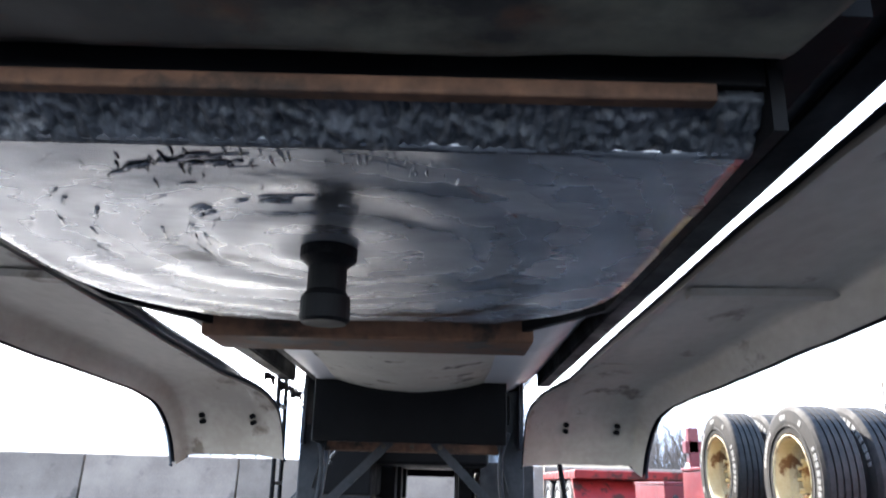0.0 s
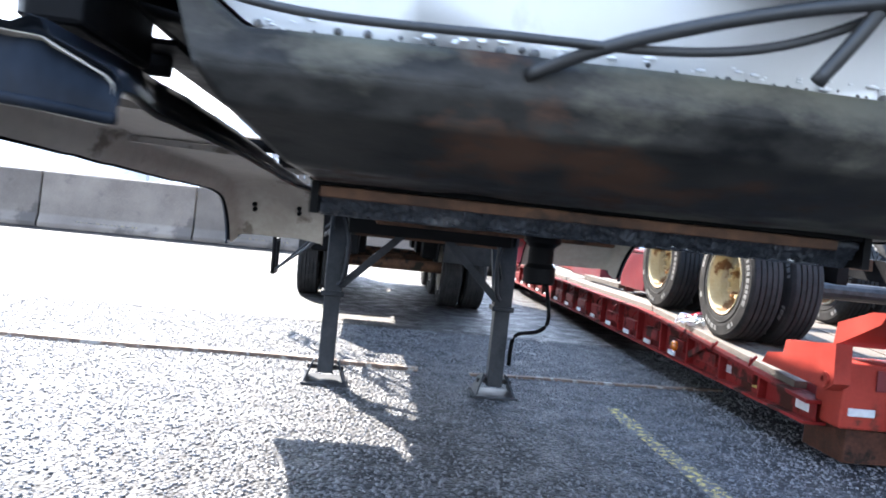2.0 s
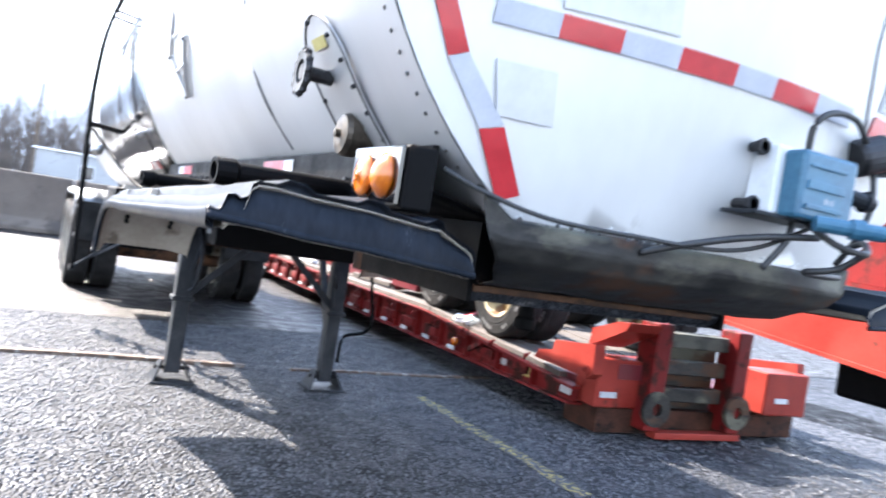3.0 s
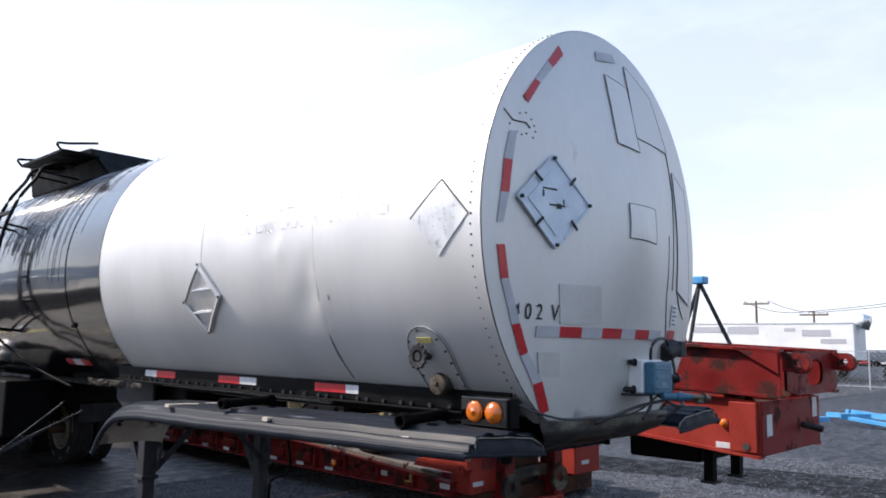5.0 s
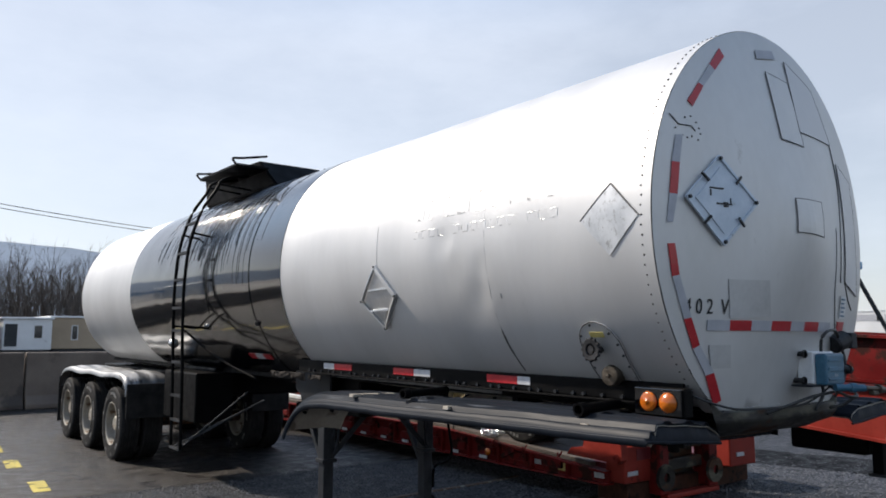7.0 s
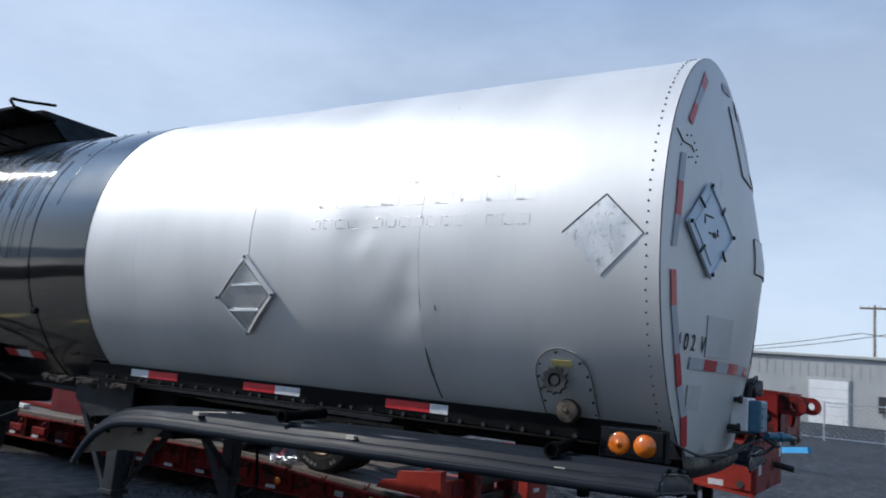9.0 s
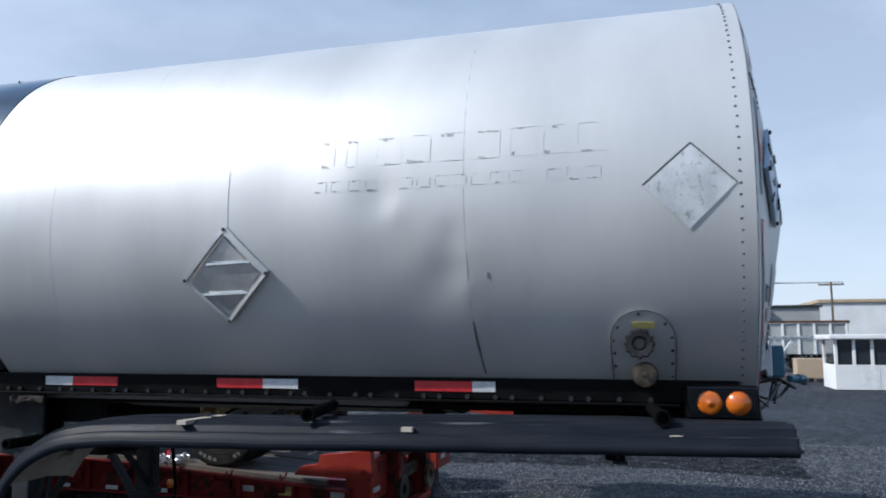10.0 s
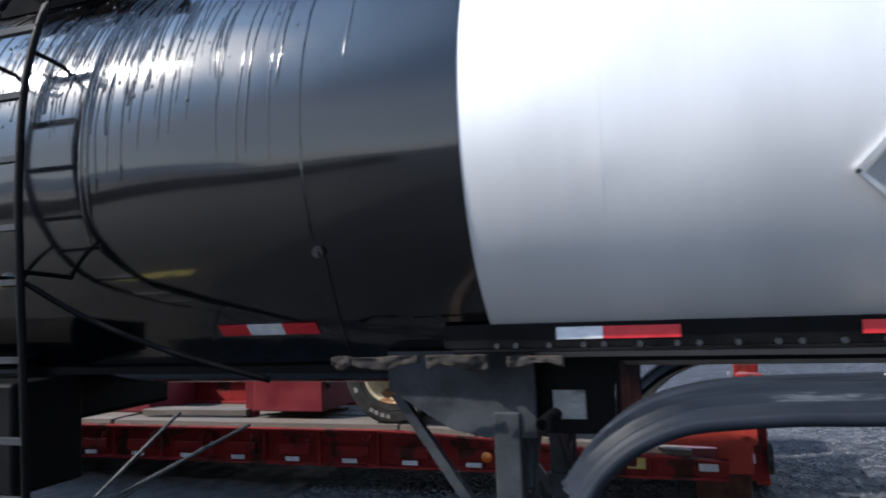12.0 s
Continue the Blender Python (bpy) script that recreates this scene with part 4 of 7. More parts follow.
def ghost_bars():
    """Two rows of faint raised blocks where lettering once was; flakes of the old film cling to their lower and leading edges."""
    rnd = random.Random(3)

    def block(y, w, z0, z1, left):
        b = on_side("faded_bar", [(y, z1), (y - w, z1), (y - w, z0), (y, z0)], M["silver"], "faded bar", off=0.0006, thick=0.0, n=4)
        b.data.shade_smooth()
        c = [(y, z0), (y, z1), (y - w, z1), (y - w, z0)]
        for k in rnd.sample(range(4), 2):
            p, q = c[k], c[(k + 1) % 4]
            u, v = rnd.uniform(0.0, 0.3), rnd.uniform(0.7, 1.0)
            ribbon([(p[0] + (q[0] - p[0]) * (u + (v - u) * t / 3), p[1] + (q[1] - p[1]) * (u + (v - u) * t / 3)) for t in range(4)], 0.002, side_point, "bar_outline", M["ghost"], b, "", 0.0004, 0.0016)
        h = z1 - z0
        for k in range(left):
            low = rnd.random() < 0.6
            lw, lh = w * rnd.uniform(0.12, 0.5), h * rnd.uniform(0.04, 0.16)
            a, z = y - (w - lw) * rnd.random() ** 1.5, (z0 if low else z1 - lh)
            on_side("bar_edge", [(a + rnd.uniform(-0.004, 0.004), z + lh), (a - lw, z + lh * rnd.uniform(0.3, 1.1)), (a - lw * rnd.uniform(0.6, 1.0), z), (a, z + rnd.uniform(0, 0.4) * lh)], M["faded_edge"], "", off=0.0011, thick=0.0004, n=2, parent=b)
    for k, y in enumerate((2.10, 1.96, 1.80, 1.655, 1.49, 1.315, 1.14, 0.985, 0.83)):
        block(y, (0.075, 0.055)[k == 1] if k < 2 else 0.125, 2.56, 2.70, (4, 3, 4, 4, 3, 3, 2, 2, 2)[k])
    for k in range(16):
        if k in (4, 12):
            continue
        block(2.12 - 0.0885 * k, 0.062, 2.435, 2.49, (4, 4, 4, 3, 0, 3, 2, 2, 1, 2, 2, 1, 0, 2, 2, 2)[k])


ghost_bars()


def valve_station():
    """Arched riveted plate with a handwheel valve and a capped outlet."""
    cy, z0, zt, w = 0.575, 1.50, 1.71, 0.148

    def fn(u, v, t):
        # u across, v upwards, narrowed to an arch at the top
        z = z0 + (zt + 0.145 - z0) * v
        k = 1.0 if z < zt else math.sqrt(max(0.0, 1 - ((z - zt) / 0.146) ** 2))
        return side_point(cy + (0.5 - u) * 2 * w * max(k, 0.02) * (0.93 + 0.07 * v), z, 0.006 + t)
    bm = sheet(shape(), fn, 8, 22, 0.006)
    plate = part("valve_plate", bm, M["silver"], tanker, "riveted arched aluminium plate")
    edge = [fn(0, k / 22, 0.008) for k in range(23)] + [fn(1, 1 - k / 22, 0.008) for k in range(23)]
    part("plate_edge", tube(shape(), edge, 0.003, 6), M["dark_line"], plate)
    for k in range(2, 44, 4):
        bm = shape()
        bmesh.ops.create_icosphere(bm, subdivisions=1, radius=0.008, matrix=Matrix.Translation(edge[k] + Vector((-0.004, 0, 0)) + (Vector((0, cy - edge[k].y, 1.66 - edge[k].z)) * 0.1)))
        part("rivet", bm, M["grey_leg"], plate)
    on_side("sticker", [(cy + 0.045, 1.803), (cy - 0.055, 1.803), (cy - 0.055, 1.776), (cy + 0.045, 1.776)], M["yellow"], "faded yellow sticker", off=0.016, n=2, parent=plate)
    # handwheel
    c = side_point(0.588, 1.706, 0.012)
    bm = shape()
    rod(bm, c, c + Vector((-0.075, 0, 0)), 0.02, 12)
    stem = part("valve_stem", bm, M["iron"], plate, "valve stem")
    bm = shape()
    ax = Matrix.Translation(c + Vector((-0.075, 0, 0))) @ FACE_OUT_X
    lathe(bm, [(0.03, 0), (0.056, 0), (0.062, 0.008), (0.056, 0.018), (0.034, 0.016), (0.03, 0.004)], 28, ax)
    rod(bm, c + Vector((-0.07, 0, 0)), c + Vector((-0.088, 0, 0)), 0.022, 10)
    part("handwheel", bm, M["iron"], stem, "knobbed dark handwheel")
    for k in range(12):
        a = k * math.tau / 12
        bm = shape()
        bmesh.ops.create_icosphere(bm, subdivisions=1, radius=0.012, matrix=Matrix.Translation(c + Vector((-0.084, 0.058 * math.cos(a), 0.058 * math.sin(a)))))
        part("wheel_knob", bm, M["iron"], stem)
    # capped outlet
    c = side_point(0.572, 1.562, 0.0)
    bm = shape()
    lathe(bm, [(0.045, 0.0), (0.045, 0.05), (0.058, 0.055), (0.060, 0.085), (0.054, 0.10), (0.03, 0.104), (0.012, 0.104), (0.012, 0.118), (0.0, 0.12)], 24, Matrix.Translation(c + Vector((0.02, 0, -0.005))) @ FACE_OUT_X)
    part("outlet_cap", bm, M["brass"], plate, "tarnished brass outlet cap", smooth=False)


valve_station()


def marker_box():
    bm = shape()
    box(bm, -0.85, -0.775, 0.09, 0.40, 1.365, 1.512, 0.008)
    b = part("marker_lamp_box", bm, M["black"], tanker, "black steel marker lamp box")
    bm = shape()
    box(bm, -0.862, -0.851, 0.10, 0.39, 1.372, 1.507, 0.004)
    plate = part("lamp_plate", bm, M["black_tank"], b, "glossy dark lamp plate")
    for y, lens in ((0.298, "flat"), (0.178, "dome")):
        bm = shape()
        prof = [(0.052, 0), (0.052, 0.008), (0.044, 0.014)] + ([(0.03, 0.026), (0.014, 0.031), (0.0, 0.032)] if lens == "dome" else [(0.03, 0.018), (0.01, 0.019), (0.008, 0.024), (0.0, 0.024)])
        lathe(bm, prof, 24, Matrix.Translation((-0.862, y, 1.438)) @ FACE_OUT_X)
        part("marker_lamp", bm, M["amber"], plate, "amber marker lamp", smooth=True)


marker_box()


def nose_top(x):
    """Height of the nose plate's upper edge."""
    return max(1.385, TC - TB * math.sqrt(1 - ((x - XC) / TA) ** 2) - 0.01)


def coupler():
    """Upper coupler: greasy plate with turning marks, kingpin, bent front edge, rusty lip and side walls."""
    bm = shape()

    def fn(u, v, t):
        y = 0.418 + 0.892 * v
        q = max(0.0, (y - 0.90) / 0.41)
        x = (u - 0.5) * 0.96 * (1.0 - 0.42 * q ** 2.6)
        r = math.hypot(x, y - 0.782)
        w = 0.0025 * noise.noise(Vector((x * 5, y * 5, 3))) + 0.004 * noise.noise(Vector((x * 1.6, y * 1.6, 7)))
        w += 0.0012 * math.sin(r * 42 + 3 * noise.noise(Vector((x * 3, y * 3, 1))))
        return Vector((x, y, 1.16 + w + (0.012 - t)))
    sheet(bm, fn, 72, 72, 0.012)
    plate = part("coupler_plate", bm, M["grease"], tanker, "grease-smeared steel coupler plate", smooth=True)
    bm = shape()
    lathe(bm, [(0.042, 0.0), (0.042, -0.018), (0.037, -0.022), (0.0285, -0.03), (0.0285, -0.066), (0.036, -0.076), (0.0365, -0.108), (0.032, -0.113), (0.0, -0.113)], 28, Matrix.Translation((0, 0.782, 1.16)))
    part("kingpin", bm, M["black"], plate, "black greased kingpin", smooth=False)
    # smears of grease pushed into ridges
    rnd = random.Random(8)
    bm = shape()
    for k in range(240):
        a, rr = rnd.uniform(0, math.tau), rnd.uniform(0.06, 0.42)
        x, y = rr * math.cos(a), 0.782 + rr * math.sin(a)
        if not 0.44 < y < 1.22:
            continue
        n = rnd.randint(4, 9)
        pts = []
        for i in range(n):
            b = a + i * rnd.uniform(0.010, 0.03) / rr * 0.35
            pts.append(Vector((rr * math.cos(b), 0.782 + (rr + 0.004 * math.sin(i)) * math.sin(b), 1.1615)))
        tube(bm, pts, rnd.uniform(0.0012, 0.0035), 5)
    for k in range(260):                                   # short strokes combed towards the front edge
        x, y = rnd.gauss(0.10, 0.16), rnd.choice((rnd.uniform(0.43, 0.56), rnd.uniform(0.80, 0.98)))
        if abs(x) > 0.40:
            continue
        q = rnd.uniform(0.008, 0.026)
        tube(bm, [Vector((x, y, 1.1615)), Vector((x - 0.001, y + q * 0.5, 1.1605)), Vector((x + rnd.uniform(-0.004, 0.001), y + q, 1.1615))], rnd.uniform(0.0008, 0.0018), 4)
    tagged(part("grease_smear", bm, M["grease"], plate, "curved ridges of smeared grease", smooth=True), kind="stuff")
    # crusted bend along the front edge
    bm = shape()

    def crust(u, v, t):
        x = (u - 0.5) * 0.96
        y, z = 0.372 + 0.052 * v, 1.196 - 0.038 * v
        w = 0.006 * abs(noise.noise(Vector((x * 26, y * 46, 3)))) + 0.007 * noise.noise(Vector((x * 9, y * 14, 9))) + 0.006 * noise.noise(Vector((x * 75, y * 60, 5))) + 0.0055 * noise.noise(Vector((x * 170, y * 110, 8)))
        w *= min(1.0, 6 * v + 0.2) * min(1.0, 5 * (1 - v) + 0.15)
        return Vector((x, y - 0.6 * w, z - 0.8 * w + (0.012 - t)))
    sheet(bm, crust, 420, 22, 0.012)
    part("grease_crust", bm, M["crust"], plate, "lumpy crust of dirty grease", smooth=True)
    bm = shape()
    box(bm, -0.48, 0.43, 0.356, 0.376, 1.188, 1.207, 0.003)
    part("front_lip", bm, M["rust"], plate, "rusty front lip")
    # black upright; its black also carries the shade of the gap above
    bm = shape()
    box(bm, -0.48, 0.48, 0.362, 0.376, 1.208, 1.30, 0.002)
    part("lip_back", bm, M["black"], plate, "black upright of the lip, also standing for its shaded gap")
    # front nose: curved, flaking plate that sweeps back under the head
    bm = shape()

    def nose(u, v, t):
        x = (u - 0.5) * (0.97 + 0.35 * min(1.0, max(0.0, (v - 0.25) / 0.6)))
        yf = min(face_y(x, 1.41), 0.16) - 0.03
        prof = [(0.338, 1.30), (0.338, 1.218), (0.318, 1.211), (0.20, 1.228), (yf + 0.10, 1.258), (yf + 0.03, 1.288), (yf, 1.33), (yf + 0.004, nose_top(x) - 0.008), (yf + 0.04, nose_top(x))]
        i = min(int(v * 8), 7)
        f = v * 8 - i
        y = prof[i][0] + (prof[i + 1][0] - prof[i][0]) * f
        z = prof[i][1] + (prof[i + 1][1] - prof[i][1]) * f
        w = 0.008 * noise.noise(Vector((x * 3, z * 6, y * 3))) + 0.004 * noise.noise(Vector((x * 9, z * 14, y * 9)))
        chip = 0.012 * max(0.0, noise.noise(Vector((x * 6, 3.3, 1)))) if v < 0.3 else 0.0
        return Vector((x, y + w, z + (0.01 - t) * 0.6 + chip))
    sheet(bm, nose, 110, 40, 0.008)
    part("nose_plate", bm, M["nose"], tanker, "blackened nose plate with rust and flaking paint", smooth=True)
    for y0, y1, z0, z1, mt, w in ((1.38, 1.56, 1.135, 1.24, "rust", 0.37), (1.68, 1.74, 1.30, 1.38, "black", 0.5), (0.34, 0.42, 1.30, 1.36, "black", 0.5)):
        bm = shape()
        box(bm, -w, w, y0, y1, z0, z1, 0.006)
        part("cross_channel", bm, M[mt], tanker, "steel cross channel")
    for sx in (-1, 1):
        bm = shape()
        beam(bm, (sx * 0.488, 0.36, 1.225), (sx * 0.488, 1.15, 1.225), 0.014, 0.13)
        beam(bm, (sx * 0.488, 1.15, 1.225), (sx * 0.34, 1.40, 1.225), 0.014, 0.13)
        part("side_wall", bm, M["black"], tanker, "black side wall of the coupler")
        # bracket coloured black to give the shade of the gap here
        bm = shape()
        beam(bm, (sx * 0.51, 0.27, 1.30), (sx * 0.51, 0.50, 1.30), 0.05, 0.15)
        part("corner_bracket", bm, M["black"], tanker, "corner bracket, coloured black for the shaded gap")
        bm = shape()
        sheet(bm, lambda u, v, t, s=sx: Vector((s * (0.50 + 0.238 * u), 0.19 + 1.55 * v, 1.378 + 0.05 * u + 0.004 * noise.noise(Vector((u * 3, v * 9, s))) - t)), 6, 24, 0.006)
        part("shield_sheet", bm, M["black"], tanker, "black shield sheet under the jacket", smooth=True)
        bm = shape()
        beam(bm, (sx * 0.50, 0.5, 1.375), (sx * 0.50, 4.5, 1.375), 0.06, 0.05)
        part("inner_rail", bm, M["black"], tanker, "black inner rail")
    # pale belly jacket behind the coupler
    bm = shape()

    def belly(u, v, t):
        x = (u - 0.5) * 1.0
        y = 1.62 + 2.36 * v
        return Vector((x, y, 1.29 + 0.10 * (x / 0.5) ** 2 - t + 0.004 * noise.noise(Vector((x * 4, y * 2, 0)))))
    sheet(bm, belly, 24, 20, 0.004)
    part("belly_jacket", bm, M["belly"], tanker, "dirty cream belly jacket", smooth=True)
    # weld lumps and thin cable along the nose
    bm = shape()
    for k in range(46):
        x = -0.62 + 1.24 * k / 45 + rnd.uniform(-0.01, 0.01)
        s = rnd.choice((0.002, 0.003, 0.004, 0.007)) * rnd.uniform(0.7, 1.1)
        bmesh.ops.create_icosphere(bm, subdivisions=2, radius=s, matrix=Matrix.Translation((x, face_y(x, 1.41) - 0.018, nose_top(x) + rnd.uniform(-0.004, 0.006))))
    tagged(part("black_sealant", bm, M["dark_line"], tanker, "lumps of black sealant", smooth=True), kind="stuff")
    bm = shape()
    for k in range(60):
        x = rnd.uniform(-0.61, 0.61)
        s = rnd.uniform(0.0015, 0.005)
        bmesh.ops.create_icosphere(bm, subdivisions=1, radius=s, matrix=Matrix.Translation((x, face_y(x, nose_top(x)) - 0.006, nose_top(x) + 0.012 + rnd.uniform(-0.004, 0.012))) @ Matrix.Diagonal((2.2, 0.5, 0.7, 1)))
    tagged(part("white_sealant", bm, M["white_box"], tanker, "remnants of white sealant", smooth=True), kind="stuff")
    pts = smooth_line([(-0.75, 0.11, 1.475), (-0.66, 0.06, 1.435), (-0.5, 0.015, 1.400), (-0.25, -0.02, 1.395), (-0.05, -0.045, 1.396), (0.08, -0.07, 1.42), (0.2, -0.10, 1.48), (0.33, -0.13, 1.56)])
    part("cable", tube(shape(), pts, 0.006), M["wire"], tanker, "black cable draped along the nose", smooth=True)


coupler()


def junction():
    bm = shape()
    box(bm, 0.085, 0.325, -0.09, 0.0, 1.512, 1.692, 0.008)
    back = part("air_box", bm, M["white_box"], tanker, "grimy white coupling bracket box")
    bm = shape()
    box(bm, 0.105, 0.315, -0.155, -0.088, 1.508, 1.682, 0.012)
    blue = part("coupling_box", bm, M["blue_box"], back, "worn blue coupling box")
    for z, h in ((1.535, 0.012), (1.585, 0.022), (1.64, 0.008)):
        bm = shape()
        box(bm, 0.125, 0.265, -0.161, -0.154, z, z + h, 0.002)
        part("cover_rib", bm, M["blue_box"], blue)
    for x, y, z in ((0.06, -0.02, 1.68), (0.065, -0.01, 1.532)):
        bm = shape()
        rod(bm, (x, y + 0.03, z), (x, y - 0.045, z), 0.014, 10)
        rod(bm, (x, y - 0.03, z), (x, y - 0.045, z), 0.022, 6)
        part("bracket_bolt", bm, M["iron"], back)
    bm = shape()
    box(bm, 0.0, 0.34, -0.12, -0.005, 1.500, 1.511, 0.003)
    part("bracket_shelf", bm, M["grey_leg"], back)
    bm = shape()
    lathe(bm, [(0.0, -0.075), (0.048, -0.075), (0.055, -0.06), (0.055, 0.03), (0.045, 0.04), (0.0, 0.04)], 20, Matrix.Translation((0.545, -0.03, 1.75)) @ Matrix.Rotation(radians(70), 4, "Y") @ Matrix.Rotation(radians(12), 4, "X"))
    socket = part("electric_socket", bm, M["iron"], back, "black electric socket", smooth=False)
    bm = shape()
    box(bm, 0.59, 0.665, -0.075, 0.035, 1.705, 1.80, 0.008)
    part("socket_cover", bm, M["grey_leg"], socket, "dull grey hinged cover")
    bm = shape()
    box(bm, 0.50, 0.62, 0.03, 0.10, 1.70, 1.78, 0.006)
    part("socket_bracket", bm, M["black"], socket)
    bm = shape()
    rod(bm, (0.14, -0.18, 1.500), (0.275, -0.275, 1.496), 0.020, 12)
    rod(bm, (0.21, -0.229, 1.498), (0.235, -0.247, 1.497), 0.026, 12)
    hand = part("glad_hand", bm, M["blue_box"], back, "blue air line coupling")
    bm = shape()
    rod(bm, (0.275, -0.275, 1.496), (0.44, -0.291, 1.484), 0.016, 12)
    rod(bm, (0.40, -0.288, 1.487), (0.458, -0.293, 1.482), 0.026, 12, 0.020)
    box(bm, 0.33, 0.40, -0.30, -0.27, 1.455, 1.482, 0.006)
    part("coupling_head", bm, M["brass"], hand, "dull worn metal coupling head")
    bm = shape()
    rod(bm, (0.315, -0.12, 1.60), (0.375, -0.14, 1.59), 0.022, 12)
    rod(bm, (0.375, -0.14, 1.59), (0.40, -0.145, 1.585), 0.030, 12, 0.022)
    part("glad_hand", bm, M["grey_leg"], back, "dull grey air line coupling")
    hoses = [[(0.21, -0.075, 1.68), (0.205, -0.085, 1.76), (0.255, -0.095, 1.805), (0.37, -0.085, 1.81), (0.50, -0.04, 1.765)],
             [(0.55, -0.035, 1.70), (0.53, -0.06, 1.60), (0.50, -0.05, 1.50), (0.50, 0.0, 1.42)],
             [(0.19, -0.12, 1.505), (0.21, -0.20, 1.455), (0.30, -0.22, 1.445), (0.40, -0.14, 1.48), (0.45, -0.05, 1.46)],
             [(0.16, -0.10, 1.50), (0.14, -0.11, 1.45), (0.09, -0.09, 1.37)],
             [(0.33, -0.20, 1.45), (0.30, -0.15, 1.40), (0.24, -0.10, 1.38), (0.40, -0.06, 1.38), (0.52, 0.0, 1.385)],
             [(0.22, -0.14, 1.47), (0.05, -0.09, 1.445), (-0.12, -0.04, 1.40), (-0.22, 0.02, 1.36)]]
    for h in hoses:
        part("hose", tube(shape(), smooth_line(h), 0.009), M["wire"], back, "black air hose", smooth=True)


junction()


def wing(sx, label):
    """Long deck fender: ribbed dark top, beige underside, rolled lips, turned down at its rear end."""
    line = smooth_line([(0, -0.005, 1.262), (0, 0.0, 1.30), (0, 0.02, 1.337), (0, 0.06, 1.35), (0, 0.7, 1.352), (0, 1.5, 1.340), (0, 2.4, 1.318), (0, 3.0, 1.308), (0, 3.38, 1.285), (0, 3.61, 1.215), (0, 3.78, 1.09), (0, 3.88, 0.955)], 8)
    n = len(line)
    inner = 0.695
    prof = [(inner, -0.052), (inner + 0.003, -0.036), (inner + 0.012, -0.028), (0.777, -0.004), (0.785, 0.012), (0.80, 0.014), (0.82, 0.002), (0.90, 0.004), (0.92, 0.016), (0.95, 0.016), (0.97, 0.004),
            (1.05, 0.002), (1.07, 0.014), (1.10, 0.014), (1.12, 0.0), (1.150, -0.003), (1.160, -0.010), (1.164, -0.034), (1.174, -0.042), (1.186, -0.036), (1.198, -0.040), (1.204, -0.066), (1.210, -0.074), (1.222, -0.070), (1.228, -0.078), (1.226, -0.104), (1.212, -0.112)]

    def at(i, p, d):
        a, b = line[max(i - 1, 0)], line[min(i + 1, n - 1)]
        t = (b - a).normalized()
        front = min(1.0, i / 20)
        up = Vector((0, 0, 1)) if i < 24 else Vector((0, -t.z, t.y))
        q = line[i] + up * (p[1] * front - d) + Vector((0, d * (1 - front), 0))
        nose_up = math.exp(-max(q.y, 0.0) / 0.55)          # the front corner is bent up and outwards
        out = max(0.0, (p[0] - 0.70) / 0.52)
        sag = 0.003 * noise.noise(Vector((p[0] * 2, line[i].y * 1.5, sx))) + nose_up * (0.042 * out - 0.012) + 0.004 * noise.noise(Vector((p[0] * 9, line[i].y * 5, 3 + sx)))
        wave = (0.06 if sx < 0 else 0.03 * min(1.0, max(0.0, (2.0 - q.y) / 1.2))) * min(1.0, max(0.0, (q.y - 0.05) / 0.35)) + 0.004 * noise.noise(Vector((q.y * 2.3, 1.0, sx))) if p[0] < 0.72 else 0.0
        wave -= 0.11 * min(1.0, max(0.0, (q.y - 3.0) / 0.6)) if p[0] < 0.72 else 0.0   # broader inwards at the turned-down end
        return Vector((sx * (p[0] + wave + 0.045 * nose_up * out * out - (d * 0.8 if p[0] > 1.2 else 0) + (d * 0.8 if p[0] < 0.76 else 0)), q.y, q.z + sag))

    def skin(d, pts):
        bm = shape()
        g = [[bm.verts.new(at(i, p, d)) for p in pts] for i in range(n)]
        for i in range(n - 1):
            for j in range(len(pts) - 1):
                bm.faces.new((g[i][j], g[i + 1][j], g[i + 1][j + 1], g[i][j + 1]))
        bmesh.ops.recalc_face_normals(bm, faces=bm.faces)
        return bm
    top = part("deck_fender", skin(0.0, prof), M["fender_top"], tanker, label, smooth=True)
    flat = [(p[0], min(p[1], 0.0)) for p in prof if p[0] < 1.155] + [(1.160, -0.014), (1.168, -0.050), (1.184, -0.078), (1.204, -0.098)]
    part("fender_liner", skin(0.008, flat), M["fender"], top, "dusty beige underside", smooth=True)
    # front lip and stiffeners
    part("front_edge", tube(shape(), [at(0, p, 0.0) for p in prof], 0.008, 6), M["fender_top"], top, smooth=True)
    part("rear_edge", tube(shape(), [at(n - 1, p, 0.0) for p in prof], 0.006, 6), M["fender_top"], top, smooth=True)
    for y in (0.45, 1.6, 2.75):
        bm = shape()
        beam(bm, (sx * 0.79, y, 1.312), (sx * 1.19, y, 1.32), 0.05, 0.02)
        part("fender_bracket", bm, M["fender"], top)
    for y, z in ((3.745, 1.125), (3.72, 1.125)):
        for x in (0.80, 1.06):
            bm = shape()
            rod(bm, (sx * x, y, z + (0.018 if y < 3.73 else -0.012)), (sx * x, y - 0.035, z + (0.012 if y < 3.73 else -0.018)), 0.014, 8)
            part("fender_bolt", bm, M["black"], top)
    return top


wing(-1, "dark scuffed deck fender with ribbed top")
wing(1, "dark deck fender over a beige underside")


